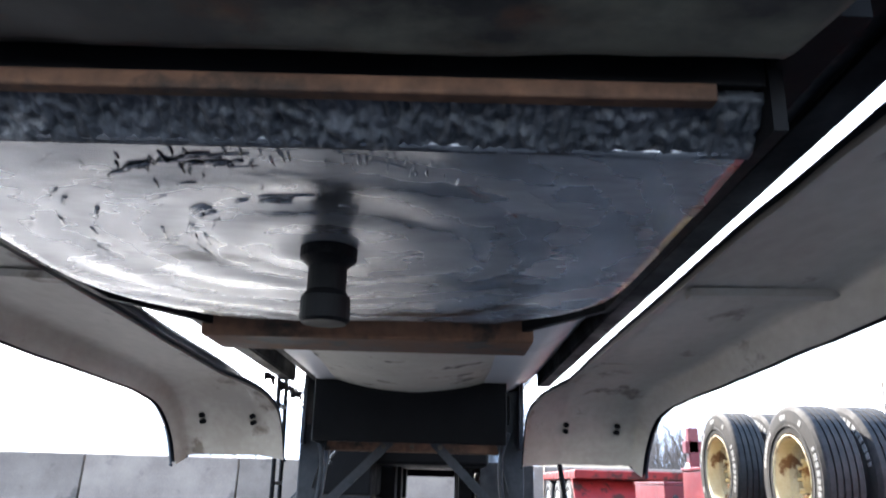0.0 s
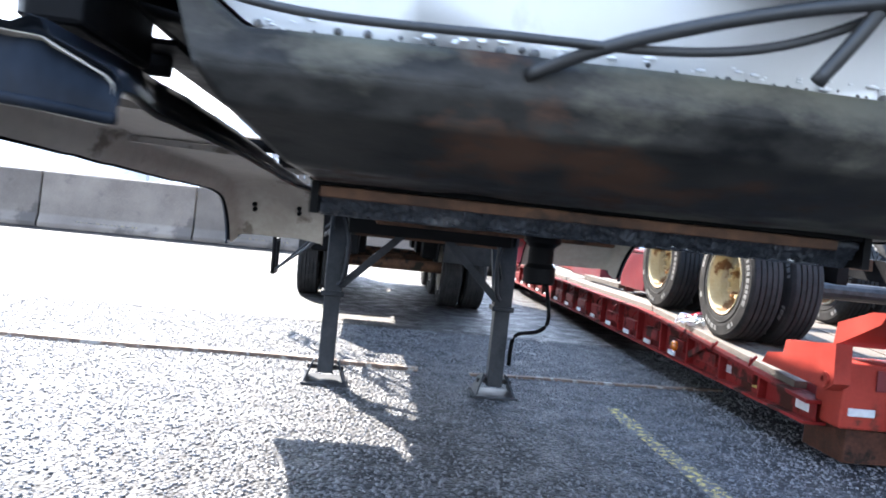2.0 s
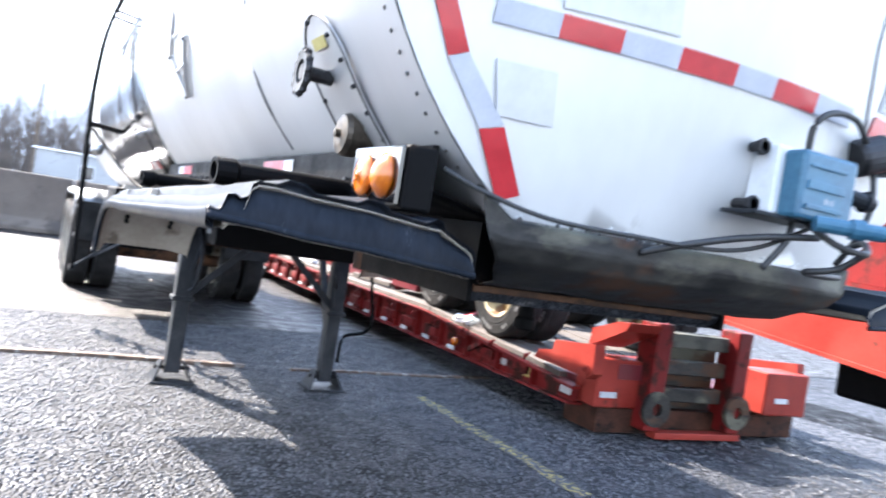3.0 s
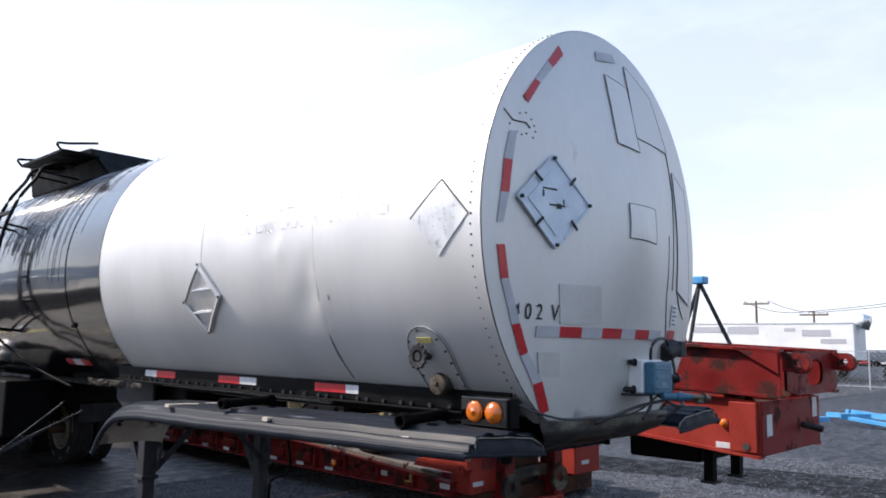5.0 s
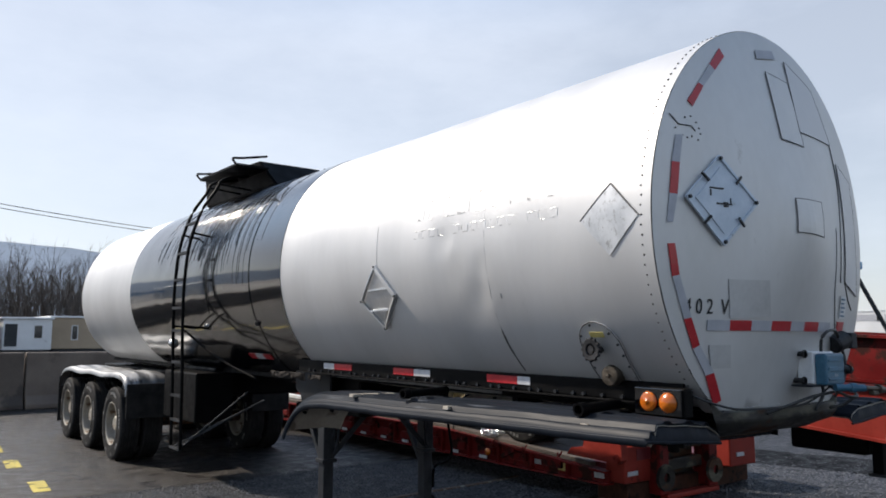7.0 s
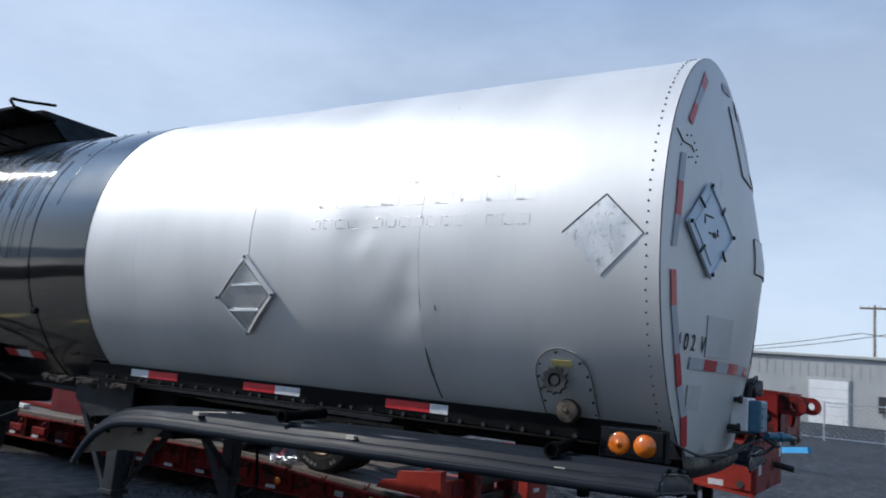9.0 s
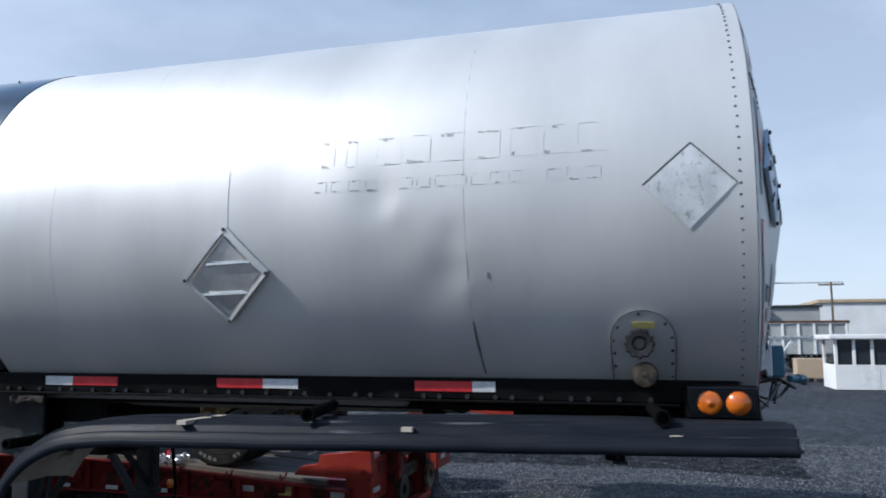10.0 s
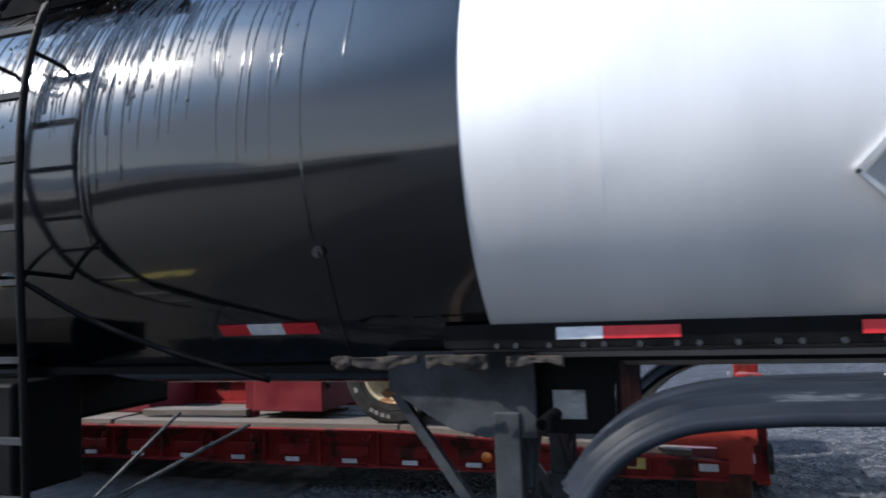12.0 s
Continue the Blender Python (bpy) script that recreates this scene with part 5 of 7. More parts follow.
def stub_pipes():
    for y, z, l in ((2.088, 1.372, 0.42), (0.498, 1.395, 0.40)):
        bm = shape()
        a, b = Vector((-1.18, y, z)), Vector((-1.18 + l, y + 0.05, z + 0.01))
        d = (b - a).normalized()
        lathe(bm, [(0.024, 0.04), (0.024, 0.0), (0.034, 0.0), (0.036, 0.05), (0.028, 0.06), (0.028, l)], 16, Matrix.Translation(a) @ d.to_track_quat("Z", "Y").to_matrix().to_4x4())
        part("drain_pipe", bm, M["black"], tanker, "black drain pipe stub")
    bm = shape()
    lathe(bm, [(0.022, 0.03), (0.022, 0.0), (0.03, 0.0), (0.03, 0.25)], 16, Matrix.Translation((-1.0, 3.98, 1.15)) @ Matrix.Rotation(radians(90), 4, "Y"))
    part("drain_pipe", bm, M["black"], tanker, "black drain pipe stub")


stub_pipes()


def landing_gear():
    y = 4.22
    gear = []
    for sx in (-1, 1):
        x = sx * 0.572
        bm = shape()
        box(bm, x - 0.06, x + 0.06, y - 0.06, y + 0.06, 0.60, 1.14 if sx < 0 else 1.36, 0.008)
        leg = part("landing_leg", bm, M["grey_leg"], tanker, "dark steel landing leg")
        gear.append(leg)
        bm = shape()
        box(bm, x - 0.075, x + 0.075, y - 0.075, y + 0.075, 0.585, 0.62, 0.006)
        part("leg_collar", bm, M["grey_leg"], leg)
        bm = shape()
        box(bm, x - 0.052, x + 0.052, y - 0.052, y + 0.052, 0.07, 0.60, 0.006)
        part("inner_leg", bm, M["grey_leg"], leg)
        bm = shape()
        box(bm, x - 0.15, x + 0.15, y - 0.14, y + 0.14, 0.004, 0.02, 0.004)
        foot = part("sand_shoe", bm, M["grey_leg"], leg, "worn steel foot plate")
        for k in (-1, 1):
            bm = shape()
            v = [(x + k * 0.135, y - 0.12, 0.02), (x + k * 0.135, y + 0.12, 0.02), (x + k * 0.085, y + 0.045, 0.15), (x + k * 0.085, y - 0.045, 0.15)]
            a = [bm.verts.new(p) for p in v]
            b = [bm.verts.new((p[0] - k * 0.012, p[1], p[2])) for p in v]
            bm.faces.new(a), bm.faces.new(b[::-1])
            for q in range(4):
                bm.faces.new((a[q], b[q], b[(q + 1) % 4], a[(q + 1) % 4]))
            bmesh.ops.recalc_face_normals(bm, faces=bm.faces)
            part("foot_gusset", bm, M["grey_leg"], foot)
        bm = shape()
        rod(bm, (x - 0.12, y, 0.10), (x + 0.12, y, 0.10), 0.016, 10)
        part("foot_pin", bm, M["iron"], foot)
        # braces
        bm = shape()
        beam(bm, (x - sx * 0.05, y - 0.05, 0.66), (sx * 0.12, y - 0.05, 1.06), 0.012, 0.05)
        part("cross_brace", bm, M["grey_leg"], leg, "flat diagonal brace")
        bm = shape()
        beam(bm, (x - sx * 0.02, y + 0.05, 0.50), (x - sx * 0.02, 4.77, 1.21), 0.045, 0.045)
        part("rear_strut", bm, M["grey_leg"], leg, "angled rear strut")
        bm = shape()
        beam(bm, (x - sx * 0.10, y - 0.07, 1.12), (x - sx * 0.02, y - 0.07, 0.80), 0.035, 0.02)
        part("side_strut", bm, M["grey_leg"], leg)
        bm = tube(shape(), smooth_line([(x - sx * 0.03, y - 0.08, 1.12), (x - sx * 0.075, y - 0.09, 0.95), (x - sx * 0.06, y - 0.085, 0.72), (x - sx * 0.03, y - 0.08, 0.66)]), 0.014)
        part("guard_bar", bm, M["grey_leg"], leg, smooth=True)
    bm = shape()
    box(bm, -0.55, 0.55, y - 0.08, y - 0.02, 1.165, 1.33, 0.006)
    cross = part("gear_crossbeam", bm, M["black"], tanker, "black cross beam between the legs")
    bm = shape()
    box(bm, -0.50, 0.50, y - 0.05, y + 0.03, 1.00, 1.075, 0.006)
    part("gear_shaft_channel", bm, M["rust"], cross, "rusty channel")
    for x in (-0.16, 0.0, 0.16):
        bm = shape()
        rod(bm, (x, y - 0.06, 1.03), (x, y - 0.04, 1.03), 0.014, 8)
        part("channel_bolt", bm, M["brass"], cross)
    bm = shape()
    rod(bm, (-0.5, y + 0.06, 1.13), (0.62, y + 0.06, 1.13), 0.018, 10)
    part("gear_shaft", bm, M["iron"], cross)
    # hanging crank on the far leg
    pts = smooth_line([(0.66, y - 0.02, 1.16), (0.80, y - 0.02, 1.10), (0.86, y - 0.02, 0.80), (0.90, y - 0.02, 0.56), (0.84, y - 0.02, 0.47), (0.68, y - 0.02, 0.42), (0.66, y - 0.02, 0.22)])
    part("crank_handle", tube(shape(), pts, 0.014), M["black"], tanker, "bent black crank handle", smooth=True)
    # frame mess behind the legs
    for sx in (-1, 1):
        bm = shape()
        beam(bm, (sx * 0.45, 4.2, 1.36), (sx * 0.45, 12.0, 1.36), 0.09, 0.12)
        part("frame_rail", bm, M["black"], tanker, "black lower frame rail")
        bm = shape()
        pts = [(4.09, 1.41), (4.78, 1.41), (4.78, 1.235), (4.48, 1.06), (4.32, 1.025), (4.09, 1.03)]
        a = [bm.verts.new((sx * 0.60, y_, z_)) for y_, z_ in pts]
        b = [bm.verts.new((sx * 0.62, y_, z_)) for y_, z_ in pts]
        bm.faces.new(a), bm.faces.new(b[::-1])
        for q in range(len(pts)):
            bm.faces.new((a[q], b[q], b[(q + 1) % len(pts)], a[(q + 1) % len(pts)]))
        bmesh.ops.recalc_face_normals(bm, faces=bm.faces)
        part("support_gusset", bm, M["grey_leg"], tanker, "grimy blue-grey support gusset")
    bm = shape()
    box(bm, -0.50, 0.50, 3.74, 3.76, 1.03, 1.37, 0.003)
    box(bm, -0.505, -0.49, 3.762, 4.30, 1.03, 1.37, 0.003)
    bulk = part("gear_bulkhead", bm, M["black"], tanker, "black plate between the landing legs")
    bm = shape()
    box(bm, -0.512, -0.506, 3.89, 4.035, 1.095, 1.222, 0.001)
    part("plate_label", bm, M["fender_alu"], bulk, "pale worn label")
    # torn wrap hanging from the end of the skirt
    for k, (y0, y1, zt, h) in enumerate(((4.55, 4.92, 1.405, 0.055), (4.24, 4.52, 1.41, 0.075), (3.92, 4.16, 1.40, 0.045), (4.88, 4.98, 1.40, 0.06))):
        def fn(u, v, t):
            yy_, z_ = y0 + (y1 - y0) * u, zt - h * v * (0.6 + 0.5 * math.sin(u * 3.1 + k) ** 2)
            w = 0.03 * noise.noise(Vector((yy_ * 9, z_ * 14, k))) + 0.012 * noise.noise(Vector((yy_ * 30, z_ * 40, k)))
            return Vector((-0.80 + w - t, yy_, z_ + 0.4 * w))
        part("torn_wrap", sheet(shape(), fn, 16, 8, 0.006), M["torn_wrap"], tanker, "torn brown wrap", smooth=True)
    for yy in (5.0, 6.4, 7.8, 9.2, 10.6):
        bm = shape()
        box(bm, -0.42, 0.42, yy - 0.05, yy + 0.05, 1.30, 1.40, 0.006)
        part("frame_crossmember", bm, M["rust"], tanker, "rusty frame cross member")


landing_gear()


def wheel_meshes(name, r, w, rim_mat, n=44, hub=True):
    """Tyre with grooved tread and a dished disc rim, axis along x, outer face towards -x."""
    bm = shape()
    h = w / 2
    tread = []
    for k in range(5):
        a, b = -h * 0.82 + k * h * 0.41 * 0.82, -h * 0.82 + (k + 1) * h * 0.41 * 0.82
        tread += [(r, a + 0.006), (r, b - 0.006), (r - 0.014, b - 0.005), (r - 0.014, b + 0.005)]
    prof = [(r * 0.58, -h * 0.80), (r * 0.62, -h * 0.95), (r * 0.78, -h), (r * 0.93, -h * 0.96), (r * 0.985, -h * 0.86)] + tread[:-2] + [(r * 0.985, h * 0.86), (r * 0.93, h * 0.96), (r * 0.78, h), (r * 0.62, h * 0.95), (r * 0.58, h * 0.8)]
    lathe(bm, prof, n, Matrix.Rotation(math.pi / 2, 4, "Y"), True)
    # side lettering and ribs as plain raised rings
    lathe(bm, [(r * 0.70, -h * 0.985), (r * 0.705, -h * 1.02), (r * 0.72, -h * 1.02), (r * 0.725, -h * 0.995)], n, Matrix.Rotation(math.pi / 2, 4, "Y"), True)
    rn = random.Random(int(r * 1000))
    for side in (-1, 1):
        a = 0.2
        while a < 5.9:
            w = rn.uniform(0.05, 0.12)
            q = [(r * f, a + w * g) for f, g in ((0.80, 0), (0.80, 1), (0.875, 1), (0.875, 0))]
            ring = [[bm.verts.new((side * (h * (0.97 if k > 1 else 0.995) + o), rr * math.cos(t), rr * math.sin(t))) for k, (rr, t) in enumerate(q)] for o in (-0.004, 0.003)]
            fs = [bm.faces.new(ring[1])] + [bm.faces.new((ring[0][k], ring[0][(k + 1) % 4], ring[1][(k + 1) % 4], ring[1][k])) for k in range(4)]
            for f in fs:
                f.material_index = 1
            a += w + rn.choice((0.03, 0.03, 0.05, 0.5))
    me_t = bpy.data.meshes.new("tyre")
    bm.to_mesh(me_t)
    bm.free()
    me_t.materials.append(M["rubber"])
    me_t.materials.append(M["tyre_mark"])
    bm = shape()
    middle = [(r * 0.22, -h * 0.05), (r * 0.2, -h * 0.5), (r * 0.17, -h * 0.62), (0, -h * 0.62)] if hub else [(r * 0.25, h * 0.0), (r * 0.245, h * 0.5), (0, h * 0.5)]
    lathe(bm, [(r * 0.585, -h * 0.92), (r * 0.60, -h * 0.96), (r * 0.585, -h * 0.98), (r * 0.55, -h * 0.90), (r * 0.53, -h * 0.2), (r * 0.44, h * 0.1), (r * 0.33, h * 0.02), (r * 0.31, -h * 0.05)] + middle, n, Matrix.Rotation(math.pi / 2, 4, "Y"), caps=(False, True))
    for k in range(10):
        a = k * math.tau / 10
        rod(bm, (-h * 0.0, r * 0.27 * math.cos(a), r * 0.27 * math.sin(a)), (-h * 0.28, r * 0.27 * math.cos(a), r * 0.27 * math.sin(a)), 0.016, 6)
    me_r = bpy.data.meshes.new("rim")
    bm.to_mesh(me_r)
    bm.free()
    me_r.materials.append(rim_mat)
    return me_t, me_r


def mount(parent, meshes, x, y, z, flip, name="wheel"):
    m = Matrix.Translation((x, y, z)) @ Matrix.Rotation(math.pi if flip else 0.0, 4, "Z")
    rim = piece(name, meshes[1], m, parent)
    t = new("tyre", meshes[0])
    t.parent = rim
    return rim


def running_gear():
    big = wheel_meshes("wheel", 0.50, 0.27, M["dull_rim"])
    for y in (9.25, 10.65, 12.05):
        for sx in (-1, 1):
            mount(tanker, big, sx * 1.07, y, 0.505, sx > 0)
            mount(tanker, big, sx * 0.76, y, 0.505, sx < 0)
        bm = shape()
        rod(bm, (-0.7, y, 0.505), (0.7, y, 0.505), 0.075, 14)
        part("axle", bm, M["rust"], tanker, "rusty axle tube")
        for sx in (-1, 1):
            bm = shape()
            box(bm, sx * 0.46 - 0.09, sx * 0.46 + 0.09, y - 0.22, y + 0.22, 0.62, 1.18, 0.02)
            part("hanger", bm, M["black"], tanker, "black suspension hanger")
    for sx in (-1, 1):
        # ribbed three-arch fender
        line = smooth_line([(0, 8.62, 0.98), (0, 8.68, 1.10), (0, 8.85, 1.19), (0, 9.25, 1.22), (0, 9.95, 1.19), (0, 10.65, 1.21), (0, 11.3, 1.18), (0, 12.0, 1.20), (0, 12.5, 1.14), (0, 12.72, 0.98), (0, 12.78, 0.84)], 5)
        xs_ = [0.62, 0.64, 0.72, 0.74, 0.82, 0.84, 0.92, 0.94, 1.02, 1.04, 1.14, 1.19, 1.20]
        zs_ = [-0.01, 0, 0, 0.012, 0.012, 0, 0, 0.012, 0.012, 0, 0, -0.02, -0.07]
        bm = shape()
        g = [[bm.verts.new((sx * x, p.y, p.z + z)) for x, z in zip(xs_, zs_)] for p in line]
        g2 = [[bm.verts.new((sx * (x - (0.008 if x > 1.15 else 0)), p.y, p.z + z - 0.008)) for x, z in zip(xs_, zs_)] for p in line]
        for i in range(len(line) - 1):
            for j in range(len(xs_) - 1):
                bm.faces.new((g[i][j], g[i + 1][j], g[i + 1][j + 1], g[i][j + 1]))
                bm.faces.new((g2[i][j], g2[i][j + 1], g2[i + 1][j + 1], g2[i + 1][j]))
        bmesh.ops.recalc_face_normals(bm, faces=bm.faces)
        part("wheel_fender", bm, M["fender_alu"], tanker, "ribbed aluminium wheel fender", smooth=True)
        bm = shape()
        box(bm, min(sx * 0.60, sx * 1.19), max(sx * 0.60, sx * 1.19), 8.585, 8.61, 0.62, 1.08, 0.004)
        part("mud_flap", bm, M["rubber"], tanker, "black rubber mud flap")
        bm = shape()
        box(bm, min(sx * 0.60, sx * 1.19), max(sx * 0.60, sx * 1.19), 12.80, 12.82, 0.22, 1.0, 0.004)
        part("mud_flap", bm, M["rubber"], tanker, "black rubber mud flap")
    bm = shape()
    box(bm, -0.5, 0.5, 8.2, 12.6, 1.05, 1.22, 0.02)
    part("subframe", bm, M["black"], tanker, "black axle subframe")
    bm = shape()
    box(bm, -1.0, 1.0, 12.55, 12.70, 0.95, 1.10, 0.01)
    part("rear_bumper", bm, M["black"], tanker, "black rear bumper")
    # black boxes by the ladder, added in place of shade under the tank
    bm = shape()
    box(bm, -0.92, -0.45, 6.75, 7.9, 0.72, 1.30, 0.02)
    part("underside_shade_box", bm, M["black"], tanker, "black box standing in for shade under the tank")
    bm = shape()
    box(bm, -0.6, 0.6, 7.0, 8.1, 1.0, 1.35, 0.03)
    part("belly_shade_box", bm, M["black"], tanker, "black box standing in for shade below the belly")


running_gear()


def ladder_and_dome():
    rails = []
    for y in (6.325, 6.64):
        pts = smooth_line([(-1.22, y, 0.50), (-1.23, y, 1.2), (-1.25, y, 1.9), (-1.25, y, 2.3), (-1.21, y, 2.75), (-1.09, y, 3.15), (-0.92, y + 0.02, 3.42), (-0.82, y + 0.06, 3.57), (-0.50, y + 0.10, 3.66)])
        rails.append(pts)
    bm = tube(shape(), rails[0], 0.019)
    lad = part("ladder", bm, M["black"], tanker, "black steel ladder bent over the tank", smooth=True)
    part("ladder_rail", tube(shape(), rails[1], 0.019), M["black"], lad, smooth=True)
    for k in range(9):
        z = 0.515 + 0.31 * k
        near = [min(r, key=lambda p: abs(p.z - z)) for r in rails]
        bm = shape()
        beam(bm, near[0], near[1], 0.04, 0.028)
        part("rung", bm, M["grey_leg"], lad, "grey ladder rung")
    for z, x in ((1.85, -0.9), (2.9, -0.95), (3.5, -0.5)):
        for y in (6.325, 6.64):
            part("standoff", rod(shape(), (-1.24 if z < 2 else -1.16 if z < 3 else -0.90, y, z), (x, y, z - 0.03), 0.012, 8), M["black"], lad)
    # stays from the ladder foot to the frame
    for k, (yy, xx, zz) in enumerate(((5.95, -0.62, 1.12), (5.72, -0.66, 0.98), (5.55, -0.60, 1.06))):
        bm = shape()
        rod(bm, (-1.21, 6.33 + 0.1 * k, 0.52), (xx, yy, zz), 0.009, 8)
        part("ladder_stay", bm, M["grey_leg"], lad, "thin grey stay rod")
    bm = tube(shape(), smooth_line([(-1.22, 6.33, 1.80), (-1.08, 6.1, 1.62), (-0.95, 5.7, 1.44), (-0.8, 5.3, 1.3)]), 0.014)
    part("ladder_stay", bm, M["black"], lad, smooth=True)
    # work lamp on the ladder
    bm = shape()
    lathe(bm, [(0.02, 0), (0.05, 0.02), (0.06, 0.07), (0.055, 0.075), (0.0, 0.06)], 16, Matrix.Translation((-1.12, 6.95, 1.62)) @ Matrix.Rotation(radians(-60), 4, "X"))
    part("reflector", bm, M["alu"], lad, "small bright lamp reflector", smooth=True)
    # spill dam and dome cover on top
    bm = shape()
    v = [(-0.34, 5.95, 3.50), (0.34, 5.95, 3.50), (0.34, 8.2, 3.50), (-0.34, 8.2, 3.50), (-0.42, 6.3, 3.84), (0.42, 6.3, 3.84), (0.42, 8.1, 3.90), (-0.42, 8.1, 3.90)]
    w = [bm.verts.new(p) for p in v]
    for f in ((0, 3, 2, 1), (4, 5, 6, 7), (0, 1, 5, 4), (1, 2, 6, 5), (2, 3, 7, 6), (3, 0, 4, 7)):
        bm.faces.new([w[i] for i in f])
    bmesh.ops.bevel(bm, geom=bm.edges[:], offset=0.02, segments=2, affect="EDGES")
    dome = part("spill_dam", bm, M["black"], tanker, "black steel spill dam round the hatch")
    bm = shape()
    lathe(bm, [(0.0, 0.12), (0.2, 0.10), (0.27, 0.05), (0.28, 0.0)], 24, Matrix.Translation((0, 7.3, 3.86)))
    part("hatch_lid", bm, M["black"], dome, "black hatch lid", smooth=True)
    bm = shape()
    box(bm, -0.78, -0.38, 6.1, 7.3, 3.70, 3.73, 0.004)
    walkway = part("walkway", bm, M["black"], dome, "black top walkway")
    for y in (6.12, 7.28):
        bm = tube(shape(), smooth_line([(-0.78, y, 3.72), (-0.82, y, 3.78), (-0.70, y, 3.80), (-0.40, y, 3.86)]), 0.014)
        part("grab_rail", bm, M["black"], walkway, smooth=True)


ladder_and_dome()


def tar_runs():
    """Dried tar that ran down from the hatch over the black jacket: a thick sheet near the ladder and many thin runs."""
    rnd = random.Random(21)
    for k in range(210):
        heavy = k < 70
        y = rnd.gauss(6.15, 0.28) if heavy else rnd.triangular(4.8, 8.5, 5.9)
        y = min(max(y, 4.7), 8.7)
        near = max(0.0, 1 - abs(y - 6.5) / 1.9)
        th0 = math.radians(rnd.uniform(98, 152))
        th1 = min(math.radians(rnd.uniform(160, 176)), th0 + math.radians(rnd.uniform(8, 20) + near * rnd.uniform(5, 34)))
        wd = rnd.uniform(0.0022, 0.006) * (1.5 if heavy else 1.0)
        ph = rnd.uniform(0, 6)
        bm = shape()
        n = 18
        rows = []
        for i in range(n):
            f = i / (n - 1)
            th = th0 + (th1 - th0) * f
            w = wd * (0.5 + 0.5 * math.sin(math.pi * min(1.0, f * 1.2 + 0.1))) * (1 + 0.5 * noise.noise(Vector((f * 9, k, 0))))
            if i == n - 1:
                w *= 1.2
            yy = y + 0.010 * math.sin(f * 5 + ph) + 0.05 * (f - 0.5) * (k % 3 - 1) * 0.3
            rows.append([bm.verts.new(jacket_point(yy + c * w, th, 0.0035 + h * wd)) for c, h in ((-1.6, 0), (-1, 0.55), (0, 0.8), (1, 0.55), (1.6, 0))])
        for a, b in zip(rows, rows[1:]):
            for j in range(4):
                bm.faces.new((a[j], a[j + 1], b[j + 1], b[j]))
        bmesh.ops.recalc_face_normals(bm, faces=bm.faces)
        part("tar_run", bm, M["tar"], mid_shell, "dried tar run", smooth=True)
    for k, (y, zl) in enumerate(((5.37, 2.28), (5.265, 2.27), (5.22, 2.32), (5.11, 2.27), (5.79, 2.39), (5.90, 2.25), (5.975, 2.29), (6.10, 2.08), (6.13, 1.98), (5.62, 2.44), (4.75, 2.68), (5.07, 2.60), (5.53, 2.50), (5.68, 2.42), (6.04, 2.2))):
        th0, th1 = math.radians(104 + 7 * (k % 4)), math.pi - math.asin((zl - TC) / TB)
        wd = 0.011 if y > 6.05 else 0.0042 + 0.001 * (k % 3)
        bm = shape()
        rows = []
        for i in range(26):
            f = i / 25
            w = wd * (0.45 + 0.35 * noise.noise(Vector((f * 7, k, 3))) + 0.5 * f) * (0.3 if i == 25 else 1.0)
            yy = y + 0.012 * noise.noise(Vector((f * 4, k * 3.1, 0))) - 0.03 * (1 - f)
            rows.append([bm.verts.new(jacket_point(yy + c * w, th0 + (th1 - th0) * f, 0.0042 + h * wd)) for c, h in ((-1.5, -0.05), (-0.9, 0.4), (0, 0.6), (0.9, 0.4), (1.5, -0.05))])
        for a, b in zip(rows, rows[1:]):
            for j in range(4):
                bm.faces.new((a[j], a[j + 1], b[j + 1], b[j]))
        bmesh.ops.recalc_face_normals(bm, faces=bm.faces)
        part("tar_run", bm, M["tar"], mid_shell, "long dried tar run", smooth=True)
    # thick glossy tar sheet between the ladder rails and behind them
    bm = shape()

    def blister(u, v, t):
        y = 5.98 + 1.0 * u
        th = math.radians(100 + 74 * v)
        edge = min(1.0, 5 * u, 5 * (1 - u), 5 * (1 - v) + 0.5 * noise.noise(Vector((u * 7, 1, 2))))
        w = 0.007 * noise.noise(Vector((y * 9, v * 22, 1))) + 0.005 * noise.noise(Vector((y * 24, v * 45, 5))) + 0.006 * noise.noise(Vector((y * 30, v * 5, 9)))
        return jacket_point(y, th, -0.004 + max(0.0, edge) * (0.006 + w) + t)
    part("tar_sheet", sheet(bm, blister, 110, 110, 0.0), M["tar"], mid_shell, "lumpy sheet of glossy dried tar", smooth=True)
    # spatters
    bm = shape()
    for k in range(170):
        y, th = rnd.gauss(6.3, 0.8), math.radians(rnd.uniform(100, 170))
        y = min(max(y, 4.6), 8.8)
        s = rnd.uniform(0.003, 0.012)
        bmesh.ops.create_icosphere(bm, subdivisions=1, radius=s, matrix=Matrix.Translation(jacket_point(y, th, 0.003)) @ Matrix.Diagonal((0.5, 1, 1.5, 1)))
    tagged(part("tar_spatter", bm, M["tar"], mid_shell, "spatters of tar", smooth=True), kind="stuff")


tar_runs()

# ---- lowboy trailer beside the tank trailer ----
LX0, LX1 = 2.26, 4.70
lowboy = thing("lowboy_trailer", (3.48, 8, 0), "red lowboy trailer with a weathered plank deck, its neck raised", "trailer")


def deck_z(y):
    return 0.53 if y > 6.0 else 0.36 + 0.17 * (y - 3.35) / 2.65


